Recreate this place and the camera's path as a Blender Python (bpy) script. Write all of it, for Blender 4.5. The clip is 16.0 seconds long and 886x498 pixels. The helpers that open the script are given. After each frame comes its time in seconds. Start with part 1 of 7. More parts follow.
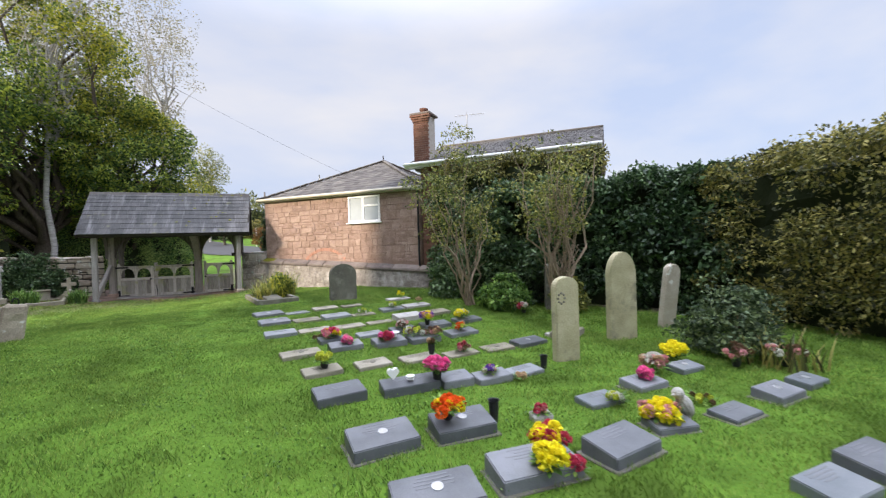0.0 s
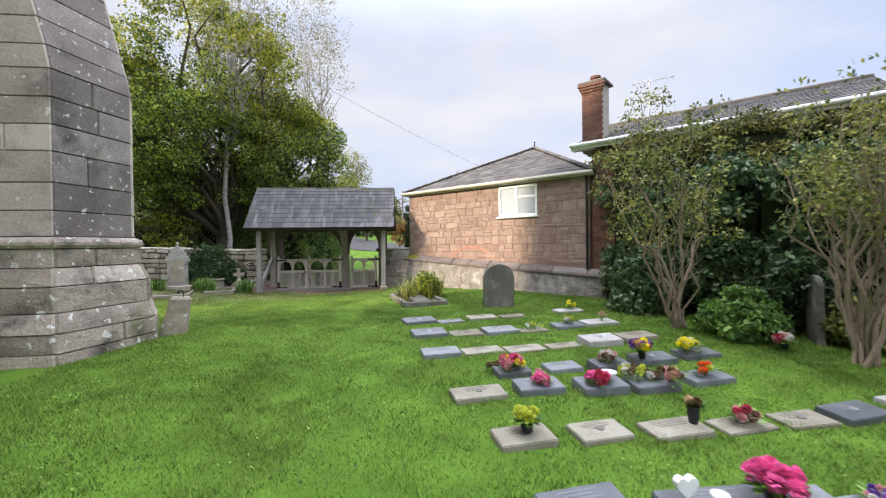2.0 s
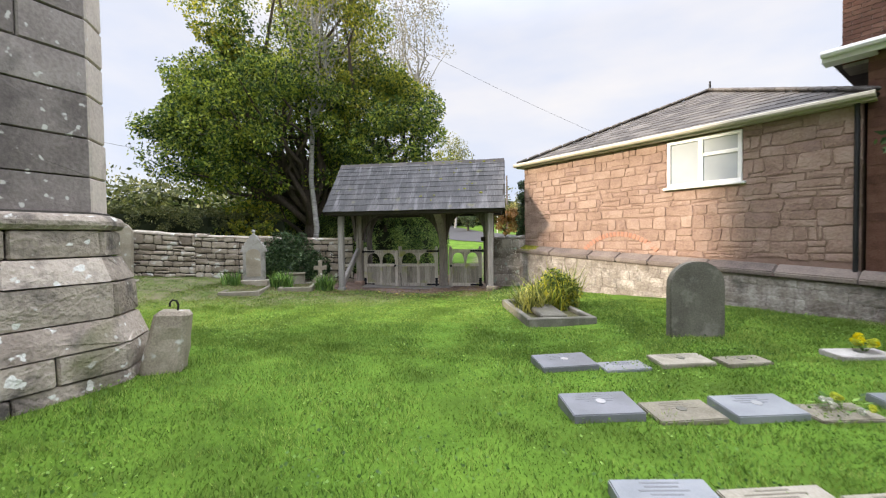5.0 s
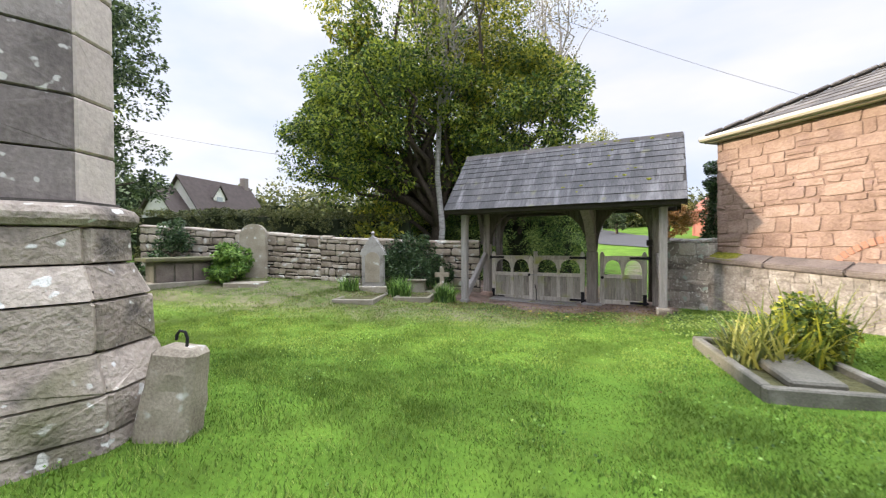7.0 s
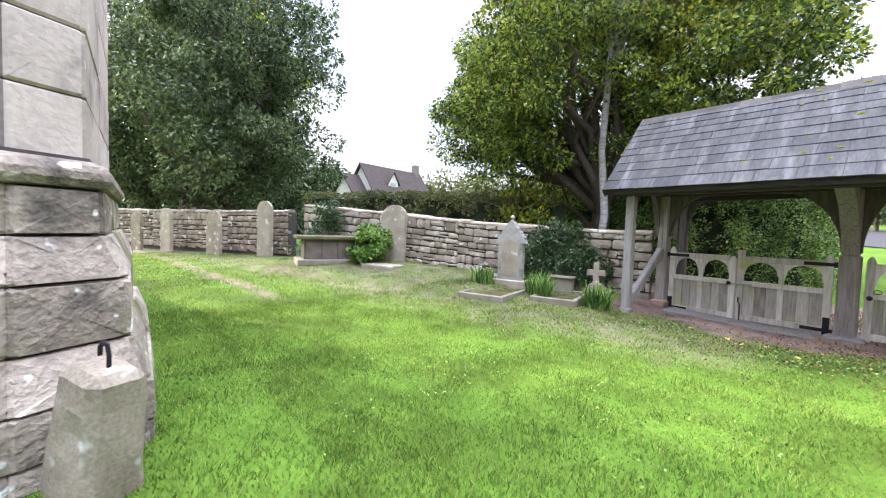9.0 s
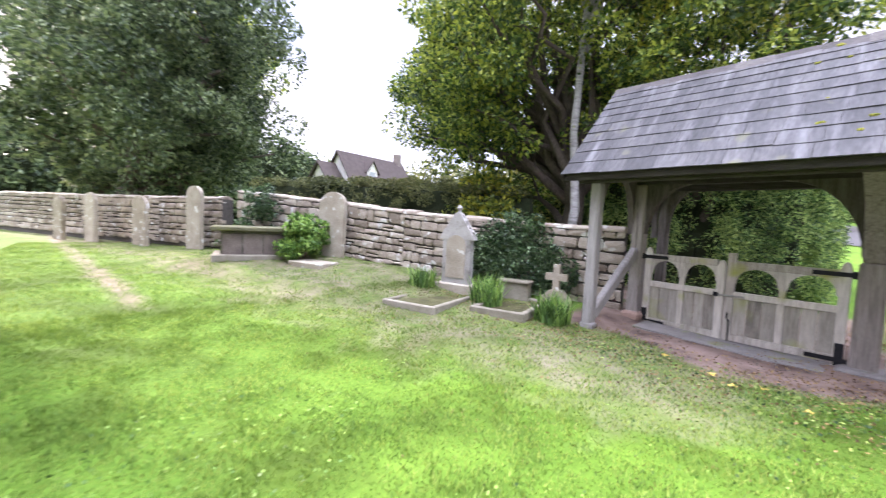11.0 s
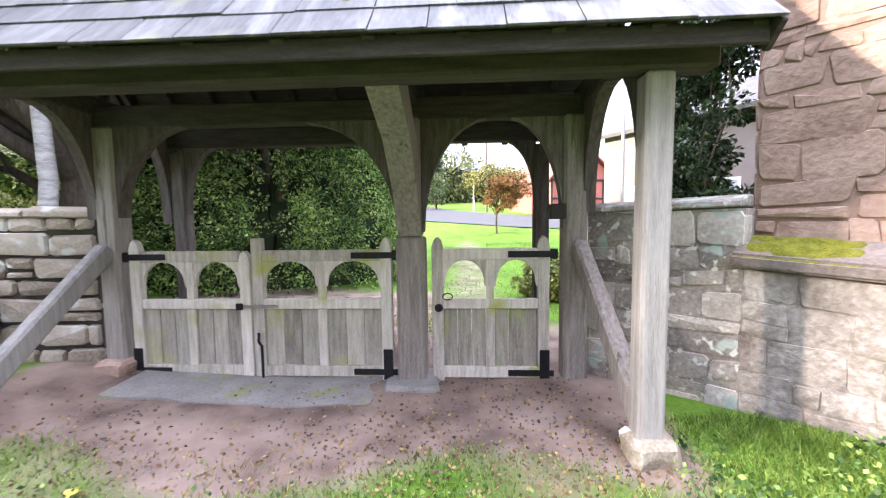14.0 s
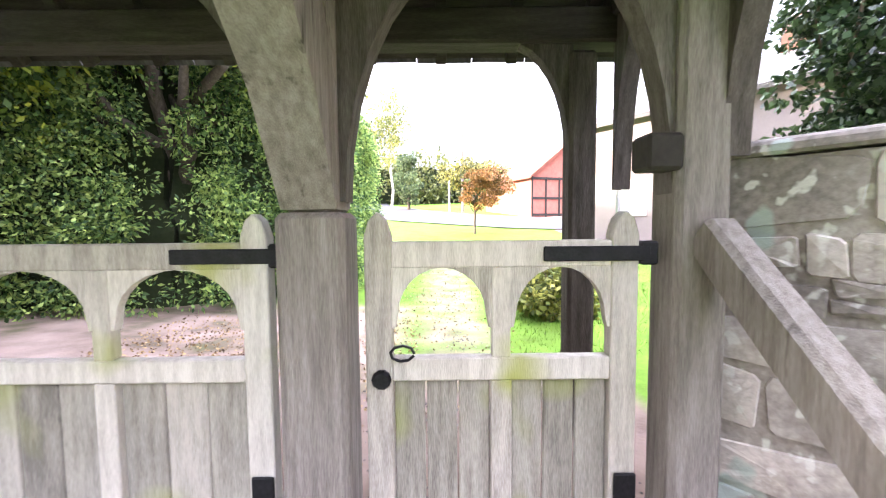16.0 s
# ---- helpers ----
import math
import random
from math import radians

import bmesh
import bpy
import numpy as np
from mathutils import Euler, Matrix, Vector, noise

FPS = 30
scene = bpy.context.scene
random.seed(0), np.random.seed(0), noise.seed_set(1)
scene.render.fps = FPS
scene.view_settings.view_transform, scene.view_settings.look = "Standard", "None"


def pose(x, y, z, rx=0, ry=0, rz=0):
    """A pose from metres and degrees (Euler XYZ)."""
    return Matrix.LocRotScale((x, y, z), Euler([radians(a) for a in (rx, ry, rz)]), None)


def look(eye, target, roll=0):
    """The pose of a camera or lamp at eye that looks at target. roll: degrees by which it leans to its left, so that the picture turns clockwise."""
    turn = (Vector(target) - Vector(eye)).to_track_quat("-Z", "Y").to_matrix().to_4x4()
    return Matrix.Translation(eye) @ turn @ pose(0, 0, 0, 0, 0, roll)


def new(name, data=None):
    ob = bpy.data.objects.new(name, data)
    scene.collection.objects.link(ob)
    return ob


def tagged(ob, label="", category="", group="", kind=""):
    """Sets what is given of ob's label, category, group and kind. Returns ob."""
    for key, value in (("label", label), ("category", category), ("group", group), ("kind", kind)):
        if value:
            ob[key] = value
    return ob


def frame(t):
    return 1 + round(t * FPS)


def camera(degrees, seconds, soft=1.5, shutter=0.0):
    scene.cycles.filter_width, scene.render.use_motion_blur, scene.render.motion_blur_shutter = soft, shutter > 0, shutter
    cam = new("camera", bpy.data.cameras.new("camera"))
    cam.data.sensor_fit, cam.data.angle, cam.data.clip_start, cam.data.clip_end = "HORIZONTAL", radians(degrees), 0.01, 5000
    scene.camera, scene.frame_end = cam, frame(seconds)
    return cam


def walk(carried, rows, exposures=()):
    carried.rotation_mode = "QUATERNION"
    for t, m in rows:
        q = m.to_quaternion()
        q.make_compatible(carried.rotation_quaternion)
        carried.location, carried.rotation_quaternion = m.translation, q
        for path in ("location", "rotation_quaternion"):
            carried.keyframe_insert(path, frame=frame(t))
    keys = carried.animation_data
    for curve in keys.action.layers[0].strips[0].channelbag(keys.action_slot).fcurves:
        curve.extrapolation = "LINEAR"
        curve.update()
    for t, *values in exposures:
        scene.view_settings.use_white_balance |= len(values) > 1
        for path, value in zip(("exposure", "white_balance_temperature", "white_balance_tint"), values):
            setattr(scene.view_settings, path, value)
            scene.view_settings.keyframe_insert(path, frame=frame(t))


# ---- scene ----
# ---------------------------------------------------------------- camera
cam = camera(94.6, 16.0, 1.15, 0.25)
PATH = [
    (0, (0.038, -2.277, 1.745), (0.805, -0.431, 1.717), -1.8),
    (0.5, (-0.066, -1.687, 1.713), (0.539, 0.219, 1.698), -1.6),
    (1, (-0.19, -1.104, 1.718), (0.265, 0.844, 1.714), -1.3),
    (1.5, (-0.321, -0.552, 1.725), (-0.006, 1.423, 1.721), -0.9),
    (2, (-0.391, -0.001, 1.725), (-0.206, 1.99, 1.706), -0.7),
    (2.5, (-0.548, 0.592, 1.683), (-0.466, 2.59, 1.649), -0.2),
    (3, (-0.582, 1.169, 1.636), (-0.591, 3.168, 1.594), -0.1),
    (3.2, (-0.585, 1.403, 1.64), (-0.627, 3.403, 1.596), 0.0),
    (5.3, (-0.817, 3.994, 1.612), (-1.186, 5.959, 1.555), -0.9),
    (5.5, (-0.853, 4.234, 1.593), (-1.274, 6.189, 1.538), -0.9),
    (6, (-0.968, 4.775, 1.594), (-1.544, 6.69, 1.546), -0.8),
    (6.5, (-1.171, 5.275, 1.615), (-1.919, 7.13, 1.575), -0.7),
    (7, (-1.263, 5.797, 1.609), (-2.197, 7.565, 1.578), -0.5),
    (7.5, (-1.41, 6.267, 1.62), (-2.523, 7.928, 1.581), -0.1),
    (8, (-1.556, 6.705, 1.617), (-2.841, 8.237, 1.556), 0.4),
    (8.5, (-1.653, 7.149, 1.605), (-3.103, 8.525, 1.524), 0.9),
    (8.7, (-1.719, 7.299, 1.579), (-3.227, 8.61, 1.496), 1.3),
    (10.8, (-2.286, 9.22, 1.62), (-3.897, 10.398, 1.489), 2.6),
    (11, (-2.36, 9.441, 1.618), (-3.88, 10.734, 1.483), 2.7),
    (11.5, (-2.424, 10.032, 1.673), (-3.673, 11.589, 1.541), 2.2),
    (12, (-2.406, 10.582, 1.599), (-3.321, 12.358, 1.509), 1.3),
    (12.5, (-2.335, 11.158, 1.582), (-2.945, 13.061, 1.499), 0.1),
    (13, (-2.323, 11.727, 1.596), (-2.68, 13.692, 1.48), -0.8),
    (13.5, (-2.301, 12.269, 1.584), (-2.474, 14.256, 1.449), -0.9),
    (14, (-2.23, 12.824, 1.518), (-2.345, 14.815, 1.369), -0.8),
    (14.5, (-2.25, 13.372, 1.457), (-2.29, 15.365, 1.292), -0.6),
    (15, (-2.182, 13.916, 1.405), (-2.239, 15.911, 1.277), -0.6),
    (15.5, (-2.27, 14.395, 1.35), (-2.255, 16.39, 1.211), -0.7),
    (16, (-2.25, 14.88, 1.324), (-2.242, 16.876, 1.189), -0.5),
]
EXPOSURE = [(0.0, 0.48, 6550, 12), (1.5, 0.55, 6600, 12), (3.2, 0.6, 6800, 12), (5.5, 0.66, 6900, 11), (7.0, 0.78, 6750, 12), (8.5, 1.18, 6450, 15), (11.0, 1.52, 6350, 23), (12.0, 1.42, 6400, 27), (13.0, 1.53, 6300, 22), (14.0, 1.95, 6300, 19), (15.0, 2.42, 6400, 20), (16.0, 2.82, 6450, 21)]
walk(cam, [(t, look(eye, target, roll)) for t, eye, target, roll in PATH], EXPOSURE)
SKY, ZENITH, SUN = 0.75, 6.3, 5.0

# ---------------------------------------------------------------- light
SUN_DIR = Vector((1.204, 0.366, -0.474)).normalized()
world = bpy.data.worlds.new("sky")
scene.world = world
world.use_nodes = True
wn = world.node_tree.nodes
wl = world.node_tree.links
sky = wn.new("ShaderNodeTexSky")
sky.sky_type = "NISHITA"
sky.sun_disc = False
sky.sun_elevation = math.asin(-SUN_DIR.z)
sky.sun_rotation = math.atan2(-SUN_DIR.x, -SUN_DIR.y)
sky.air_density, sky.dust_density, sky.ozone_density = 1.0, 2.0, 1.0
skyscale = wn.new("ShaderNodeVectorMath")
skyscale.operation = "SCALE"
skyscale.inputs["Scale"].default_value = 0.11
wl.new(sky.outputs[0], skyscale.inputs[0])
# thin bright cloud veil over the whole sky
wtc = wn.new("ShaderNodeTexCoord")
wmap = wn.new("ShaderNodeMapping")
wmap.inputs["Scale"].default_value = (1.0, 1.6, 3.2)
wnoise = wn.new("ShaderNodeTexNoise")
wnoise.inputs["Scale"].default_value = 1.7
wnoise.inputs["Detail"].default_value = 6
wramp = wn.new("ShaderNodeValToRGB")
wramp.color_ramp.elements[0].position, wramp.color_ramp.elements[0].color = 0.32, (0.62, 0.73, 0.98, 1)
wramp.color_ramp.elements[1].position, wramp.color_ramp.elements[1].color = 0.66, (0.93, 0.93, 0.97, 1)
wl.new(wtc.outputs["Generated"], wmap.inputs[0])
wl.new(wmap.outputs[0], wnoise.inputs["Vector"])
wl.new(wnoise.outputs["Fac"], wramp.inputs[0])
wmix = wn.new("ShaderNodeMixRGB")
wmix.inputs["Fac"].default_value = 0.82
wl.new(skyscale.outputs[0], wmix.inputs["Color1"])
wl.new(wramp.outputs[0], wmix.inputs["Color2"])
wbg = wn["Background"]
wbg.inputs["Strength"].default_value = SKY
# the veil brightens towards the zenith, as cloud cover does
wsep = wn.new("ShaderNodeSeparateXYZ")
wl.new(wtc.outputs["Generated"], wsep.inputs[0])
wgain = wn.new("ShaderNodeMapRange")
wgain.interpolation_type = "SMOOTHSTEP"
wgain.inputs["From Min"].default_value, wgain.inputs["From Max"].default_value = 0.42, 1.0
wgain.inputs["To Min"].default_value, wgain.inputs["To Max"].default_value = 1.0, ZENITH
wl.new(wsep.outputs["Z"], wgain.inputs["Value"])
wscale = wn.new("ShaderNodeVectorMath")
wscale.operation = "SCALE"
wl.new(wmix.outputs[0], wscale.inputs[0])
wl.new(wgain.outputs[0], wscale.inputs["Scale"])
wl.new(wscale.outputs[0], wbg.inputs["Color"])

sun = new("sun", bpy.data.lights.new("sun", "SUN"))
sun.data.energy, sun.data.angle, sun.data.color = SUN, radians(2.5), (1.0, 0.88, 0.72)
sun.matrix_world = look((-40, -10, 25), Vector((-40, -10, 25)) + SUN_DIR)


# ---------------------------------------------------------------- materials
def material(name, cols, scale=8.0, rough=0.85, bump=0.3, fine=60.0, island=0.0, objrand=0.0, stain=None, stain_scale=1.2,
             stain_at=(0.55, 0.68), metal=0.0, spec=0.3, stretch=(1, 1, 1), transl=0.0, bump_dist=0.02, stain_stretch=(1, 1, 1)):
    m = bpy.data.materials.new(name)
    m.use_nodes = True
    n, l = m.node_tree.nodes, m.node_tree.links
    bsdf = n["Principled BSDF"]
    bsdf.inputs["Roughness"].default_value = rough
    bsdf.inputs["Metallic"].default_value = metal
    bsdf.inputs["Specular IOR Level"].default_value = spec
    geo = n.new("ShaderNodeNewGeometry")
    mp = n.new("ShaderNodeMapping")
    mp.inputs["Scale"].default_value = stretch
    l.new(geo.outputs["Position"], mp.inputs[0])
    big = n.new("ShaderNodeTexNoise")
    big.inputs["Scale"].default_value, big.inputs["Detail"].default_value = scale, 5
    small = n.new("ShaderNodeTexNoise")
    small.inputs["Scale"].default_value, small.inputs["Detail"].default_value = fine, 3
    l.new(mp.outputs[0], big.inputs["Vector"])
    l.new(mp.outputs[0], small.inputs["Vector"])
    fac = n.new("ShaderNodeMath")
    fac.operation = "MULTIPLY_ADD"
    fac.inputs[1].default_value = 0.45
    l.new(small.outputs["Fac"], fac.inputs[0])
    half = n.new("ShaderNodeMath")
    half.operation = "MULTIPLY"
    half.inputs[1].default_value = 0.6
    l.new(big.outputs["Fac"], half.inputs[0])
    l.new(half.outputs[0], fac.inputs[2])
    last = fac
    if island or objrand:
        rnd = n.new("ShaderNodeObjectInfo") if objrand else geo
        out = rnd.outputs["Random"] if objrand else rnd.outputs["Random Per Island"]
        add = n.new("ShaderNodeMath")
        add.operation = "MULTIPLY_ADD"
        add.inputs[1].default_value = objrand or island
        l.new(out, add.inputs[0])
        sub = n.new("ShaderNodeMath")
        sub.operation = "SUBTRACT"
        sub.inputs[1].default_value = 0.5 * (objrand or island)
        l.new(last.outputs[0], sub.inputs[0])
        l.new(sub.outputs[0], add.inputs[2])
        last = add
    ramp = n.new("ShaderNodeValToRGB")
    el = ramp.color_ramp.elements
    while len(el) < len(cols):
        el.new(0.5)
    for i, c in enumerate(cols):
        el[i].position = 0.3 + 0.45 * i / max(1, len(cols) - 1)
        el[i].color = (*c, 1)
    l.new(last.outputs[0], ramp.inputs[0])
    col = ramp.outputs[0]
    if stain:
        sn = n.new("ShaderNodeTexNoise")
        sn.inputs["Scale"].default_value, sn.inputs["Detail"].default_value, sn.inputs["Roughness"].default_value = stain_scale, 6, 0.65
        smp = n.new("ShaderNodeMapping")
        smp.inputs["Scale"].default_value = stain_stretch
        l.new(geo.outputs["Position"], smp.inputs[0])
        l.new(smp.outputs[0], sn.inputs["Vector"])
        sr = n.new("ShaderNodeMapRange")
        sr.inputs["From Min"].default_value, sr.inputs["From Max"].default_value = stain_at
        l.new(sn.outputs["Fac"], sr.inputs["Value"])
        mix = n.new("ShaderNodeMixRGB")
        mix.inputs["Color2"].default_value = (*stain, 1)
        l.new(sr.outputs[0], mix.inputs["Fac"])
        l.new(col, mix.inputs["Color1"])
        col = mix.outputs[0]
    l.new(col, bsdf.inputs["Base Color"])
    if bump:
        b = n.new("ShaderNodeBump")
        b.inputs["Strength"].default_value, b.inputs["Distance"].default_value = bump, bump_dist
        l.new(fac.outputs[0], b.inputs["Height"])
        l.new(b.outputs[0], bsdf.inputs["Normal"])
    if transl:
        tr = n.new("ShaderNodeBsdfTranslucent")
        l.new(col, tr.inputs["Color"])
        ms = n.new("ShaderNodeMixShader")
        ms.inputs[0].default_value = transl
        l.new(bsdf.outputs[0], ms.inputs[1])
        l.new(tr.outputs[0], ms.inputs[2])
        l.new(ms.outputs[0], n["Material Output"].inputs[0])
    return m


def spotted(m, colour, scale, lo, hi):
    """Round lichen spots laid over a material's colour."""
    n, l = m.node_tree.nodes, m.node_tree.links
    bsdf = n["Principled BSDF"]
    src = bsdf.inputs["Base Color"].links[0].from_socket
    geo = n.new("ShaderNodeNewGeometry")
    v = n.new("ShaderNodeTexNoise")
    v.inputs["Scale"].default_value, v.inputs["Detail"].default_value, v.inputs["Roughness"].default_value = scale, 2, 0.4
    r = n.new("ShaderNodeMapRange")
    r.inputs["From Min"].default_value, r.inputs["From Max"].default_value = lo, hi
    mix = n.new("ShaderNodeMixRGB")
    mix.inputs["Color2"].default_value = (*colour, 1)
    l.new(geo.outputs["Position"], v.inputs["Vector"])
    l.new(v.outputs["Fac"], r.inputs["Value"])
    l.new(r.outputs[0], mix.inputs["Fac"])
    l.new(src, mix.inputs["Color1"])
    l.new(mix.outputs[0], bsdf.inputs["Base Color"])
    return m


M = {}
M["church"] = spotted(spotted(material("church_sandstone", [(0.215, 0.18, 0.148), (0.345, 0.296, 0.245), (0.485, 0.425, 0.358)], 2.2, 0.9, 0.85, 26, objrand=0.3,
                      stain=(0.075, 0.066, 0.06), stain_scale=1.7, stain_at=(0.50, 0.68), bump_dist=0.06), (0.62, 0.62, 0.58), 9.0, 0.66, 0.70), (0.17, 0.17, 0.085), 1.5, 0.55, 0.70)
M["ashlar"] = spotted(material("church_ashlar", [(0.335, 0.286, 0.254), (0.475, 0.412, 0.366), (0.60, 0.53, 0.472)], 1.6, 0.9, 0.5, 30, objrand=0.28,
                       stain=(0.12, 0.105, 0.10), stain_scale=1.3, stain_at=(0.53, 0.74), bump_dist=0.03), (0.60, 0.60, 0.57), 8.0, 0.69, 0.73)
# darker copy of the ashlar, with heavier dark patches
M["ashlar_dark"] = spotted(material("dark_church_ashlar", [(0.135, 0.115, 0.108), (0.215, 0.186, 0.175), (0.32, 0.283, 0.266)], 1.8, 0.9, 0.5, 30, objrand=0.3,
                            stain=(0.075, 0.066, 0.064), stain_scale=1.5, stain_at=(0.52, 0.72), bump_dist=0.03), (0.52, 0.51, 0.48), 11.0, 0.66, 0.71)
M["mortar"] = material("lime_mortar", [(0.275, 0.250, 0.225), (0.450, 0.413, 0.375)], 9, 0.95, 0.5, 70)
M["dark_joint"] = material("dark_joint", [(0.05, 0.045, 0.04), (0.12, 0.11, 0.10)], 9, 0.95, 0.5, 70)
M["house_stone"] = material("pink_sandstone", [(0.19, 0.122, 0.096), (0.295, 0.203, 0.161), (0.39, 0.288, 0.237)], 3.5, 0.9, 0.8, 26, objrand=0.18, bump_dist=0.03,
                            stain=(0.24, 0.165, 0.15), stain_scale=1.4, stain_at=(0.56, 0.74))
M["house_mortar"] = material("pink_mortar", [(0.20, 0.131, 0.103), (0.30, 0.208, 0.167)], 5, 0.95, 0.5, 60)
M["limewash"] = material("worn_limewashed_rubble", [(0.13, 0.107, 0.092), (0.265, 0.235, 0.212), (0.47, 0.438, 0.41)], 4.5, 0.92, 0.9, 24, objrand=0.12, bump_dist=0.035,
                         stain=(0.12, 0.11, 0.10), stain_scale=2.5, stain_at=(0.55, 0.7))
M["cap"] = material("coping_stone", [(0.09, 0.075, 0.07), (0.17, 0.14, 0.125), (0.26, 0.22, 0.19)], 3, 0.9, 0.5, 40, objrand=0.2)
M["moss"] = material("moss", [(0.05, 0.06, 0.006), (0.13, 0.135, 0.012), (0.24, 0.22, 0.03)], 14, 1.0, 0.9, 70)
M["brick"] = material("red_brick", [(0.099, 0.048, 0.035), (0.156, 0.076, 0.054), (0.206, 0.113, 0.080)], 6, 0.9, 0.4, 50, objrand=0.3)
M["arch_brick"] = material("faded_arch_brick", [(0.33, 0.16, 0.11), (0.44, 0.22, 0.155)], 6, 0.9, 0.4, 50, objrand=0.3)
M["wall_stone"] = spotted(material("drystone_sandstone", [(0.20, 0.165, 0.13), (0.36, 0.31, 0.25), (0.50, 0.45, 0.38)], 3, 0.92, 0.5, 40, objrand=0.35),
                          (0.60, 0.60, 0.56), 5.0, 0.62, 0.68)
M["grey_wall"] = spotted(spotted(material("lichened_grey_rubble", [(0.16, 0.143, 0.128), (0.31, 0.28, 0.255), (0.50, 0.46, 0.42)], 3, 0.92, 0.6, 35, objrand=0.3),
                         (0.54, 0.54, 0.50), 17.0, 0.60, 0.68), (0.34, 0.40, 0.36), 6.0, 0.64, 0.7)
M["slate"] = spotted(material("roof_slate", [(0.034, 0.034, 0.036), (0.068, 0.068, 0.071), (0.125, 0.123, 0.124)], 2.6, 0.66, 0.3, 30, objrand=0.16, stretch=(1.6, .3, .3),
                     stain=(0.19, 0.188, 0.198), stain_scale=2.2, stain_at=(0.53, 0.72), stain_stretch=(2.2, .35, .35), spec=0.25), (0.14, 0.14, 0.085), 3.0, 0.66, 0.78)
M["tile"] = material("old_house_slate", [(0.040, 0.036, 0.034), (0.080, 0.073, 0.069), (0.135, 0.124, 0.113)], 1.8, 0.75, 0.4, 30, objrand=0.3, island=0)
M["oak"] = material("weathered_oak", [(0.055, 0.046, 0.040), (0.115, 0.100, 0.090), (0.20, 0.182, 0.168)], 5, 0.85, 0.55, 45, objrand=0.22, stretch=(6, 6, 0.7))
M["oak_mid"] = material("split_grey_oak", [(0.15, 0.130, 0.117), (0.275, 0.247, 0.226), (0.41, 0.377, 0.352)], 5, 0.85, 0.75, 45, objrand=0.12, stretch=(7, 7, 0.6), stain=(0.07, 0.058, 0.05), stain_scale=5, stain_at=(.60, .70), stain_stretch=(3, 3, .25))
# weathered beam oak with the under-roof shade put into its colour
M["oak_h"] = material("weathered_oak_roof_shade", [(0.022, 0.019, 0.016), (0.045, 0.039, 0.034), (0.078, 0.069, 0.061)], 5, 0.85, 0.5, 45, objrand=0.15, stretch=(0.7, 6, 6))
# paler oak for the front posts and the left strut
M["oak_pale"] = material("pale_post_oak", [(0.190, 0.174, 0.166), (0.296, 0.281, 0.270), (0.390, 0.376, 0.364)], 5, 0.85, 0.55, 45, objrand=0.1, stretch=(7, 7, 0.5))
M["gate_oak"] = spotted(material("gate_oak", [(0.28, 0.252, 0.218), (0.49, 0.457, 0.405), (0.69, 0.652, 0.59)], 5, 0.85, 0.5, 45, objrand=0.25, stretch=(6, 6, 0.7)),
                        (0.36, 0.38, 0.12), 2.6, 0.60, 0.74)
# gate oak darkened for the boards, putting the recess shade into their colour
M["gate_board"] = spotted(material("gate_board", [(0.17, 0.156, 0.134), (0.325, 0.304, 0.262), (0.49, 0.458, 0.40)], 5, 0.88, 0.5, 45, objrand=0.3, stretch=(6, 6, 0.7)),
                          (0.30, 0.33, 0.10), 2.2, 0.58, 0.74)
M["iron"] = material("black_iron", [(0.012, 0.012, 0.014), (0.03, 0.03, 0.034)], 20, 0.55, 0.2, 90, metal=0.6)
M["galv"] = material("galvanised_steel", [(0.35, 0.35, 0.36), (0.5, 0.5, 0.5)], 20, 0.4, 0.1, 90, metal=0.9)
M["white_paint"] = material("white_paint", [(0.70, 0.70, 0.70), (0.82, 0.82, 0.81)], 4, 0.5, 0.05, 60)
M["cream_paint"] = material("cream_paint", [(0.40, 0.36, 0.28), (0.54, 0.50, 0.41)], 4, 0.6, 0.1, 60)
M["granite"] = material("grey_granite", [(0.080, 0.086, 0.094), (0.135, 0.142, 0.154), (0.20, 0.207, 0.225)], 4, 0.45, 0.05, 160, objrand=0.35, spec=0.35)
M["granite_top"] = material("grey_slate_top", [(0.13, 0.145, 0.16), (0.19, 0.205, 0.22), (0.26, 0.275, 0.29)], 4, 0.35, 0.05, 160, objrand=0.4, spec=0.5)
M["tablet"] = material("buff_stone_tablet", [(0.14, 0.125, 0.09), (0.235, 0.215, 0.165), (0.33, 0.305, 0.25)], 5, 0.85, 0.35, 60, objrand=0.3)
M["headstone"] = material("lichened_headstone", [(0.259, 0.240, 0.136), (0.389, 0.357, 0.225), (0.518, 0.474, 0.323)], 3, 0.9, 0.4, 50, objrand=0.15,
                          stain=(0.20, 0.19, 0.13), stain_scale=2.2)
M["headstone_dark"] = material("dark_headstone", [(0.075, 0.072, 0.06), (0.13, 0.125, 0.10), (0.2, 0.19, 0.16)], 3, 0.9, 0.4, 50, stain=(0.24, 0.23, 0.2), stain_scale=2.4)
M["whitestone"] = material("pale_carved_stone", [(0.259, 0.245, 0.223), (0.374, 0.360, 0.338), (0.475, 0.461, 0.439)], 4, 0.9, 0.5, 50, stain=(0.2, 0.19, 0.17), stain_scale=3)
M["oldstone"] = spotted(material("old_gravestone", [(0.20, 0.17, 0.13), (0.34, 0.30, 0.235), (0.46, 0.42, 0.35)], 3, 0.92, 0.5, 50, objrand=0.2), (0.58, 0.58, 0.54), 6, 0.64, 0.7)
M["lettering"] = material("engraved_lettering", [(0.15, 0.155, 0.165), (0.21, 0.215, 0.225)], 9, 0.7, 0, 60)
M["worn_lettering"] = material("worn_cut_lettering", [(0.14, 0.126, 0.095), (0.19, 0.172, 0.13)], 9, 0.9, 0, 60)
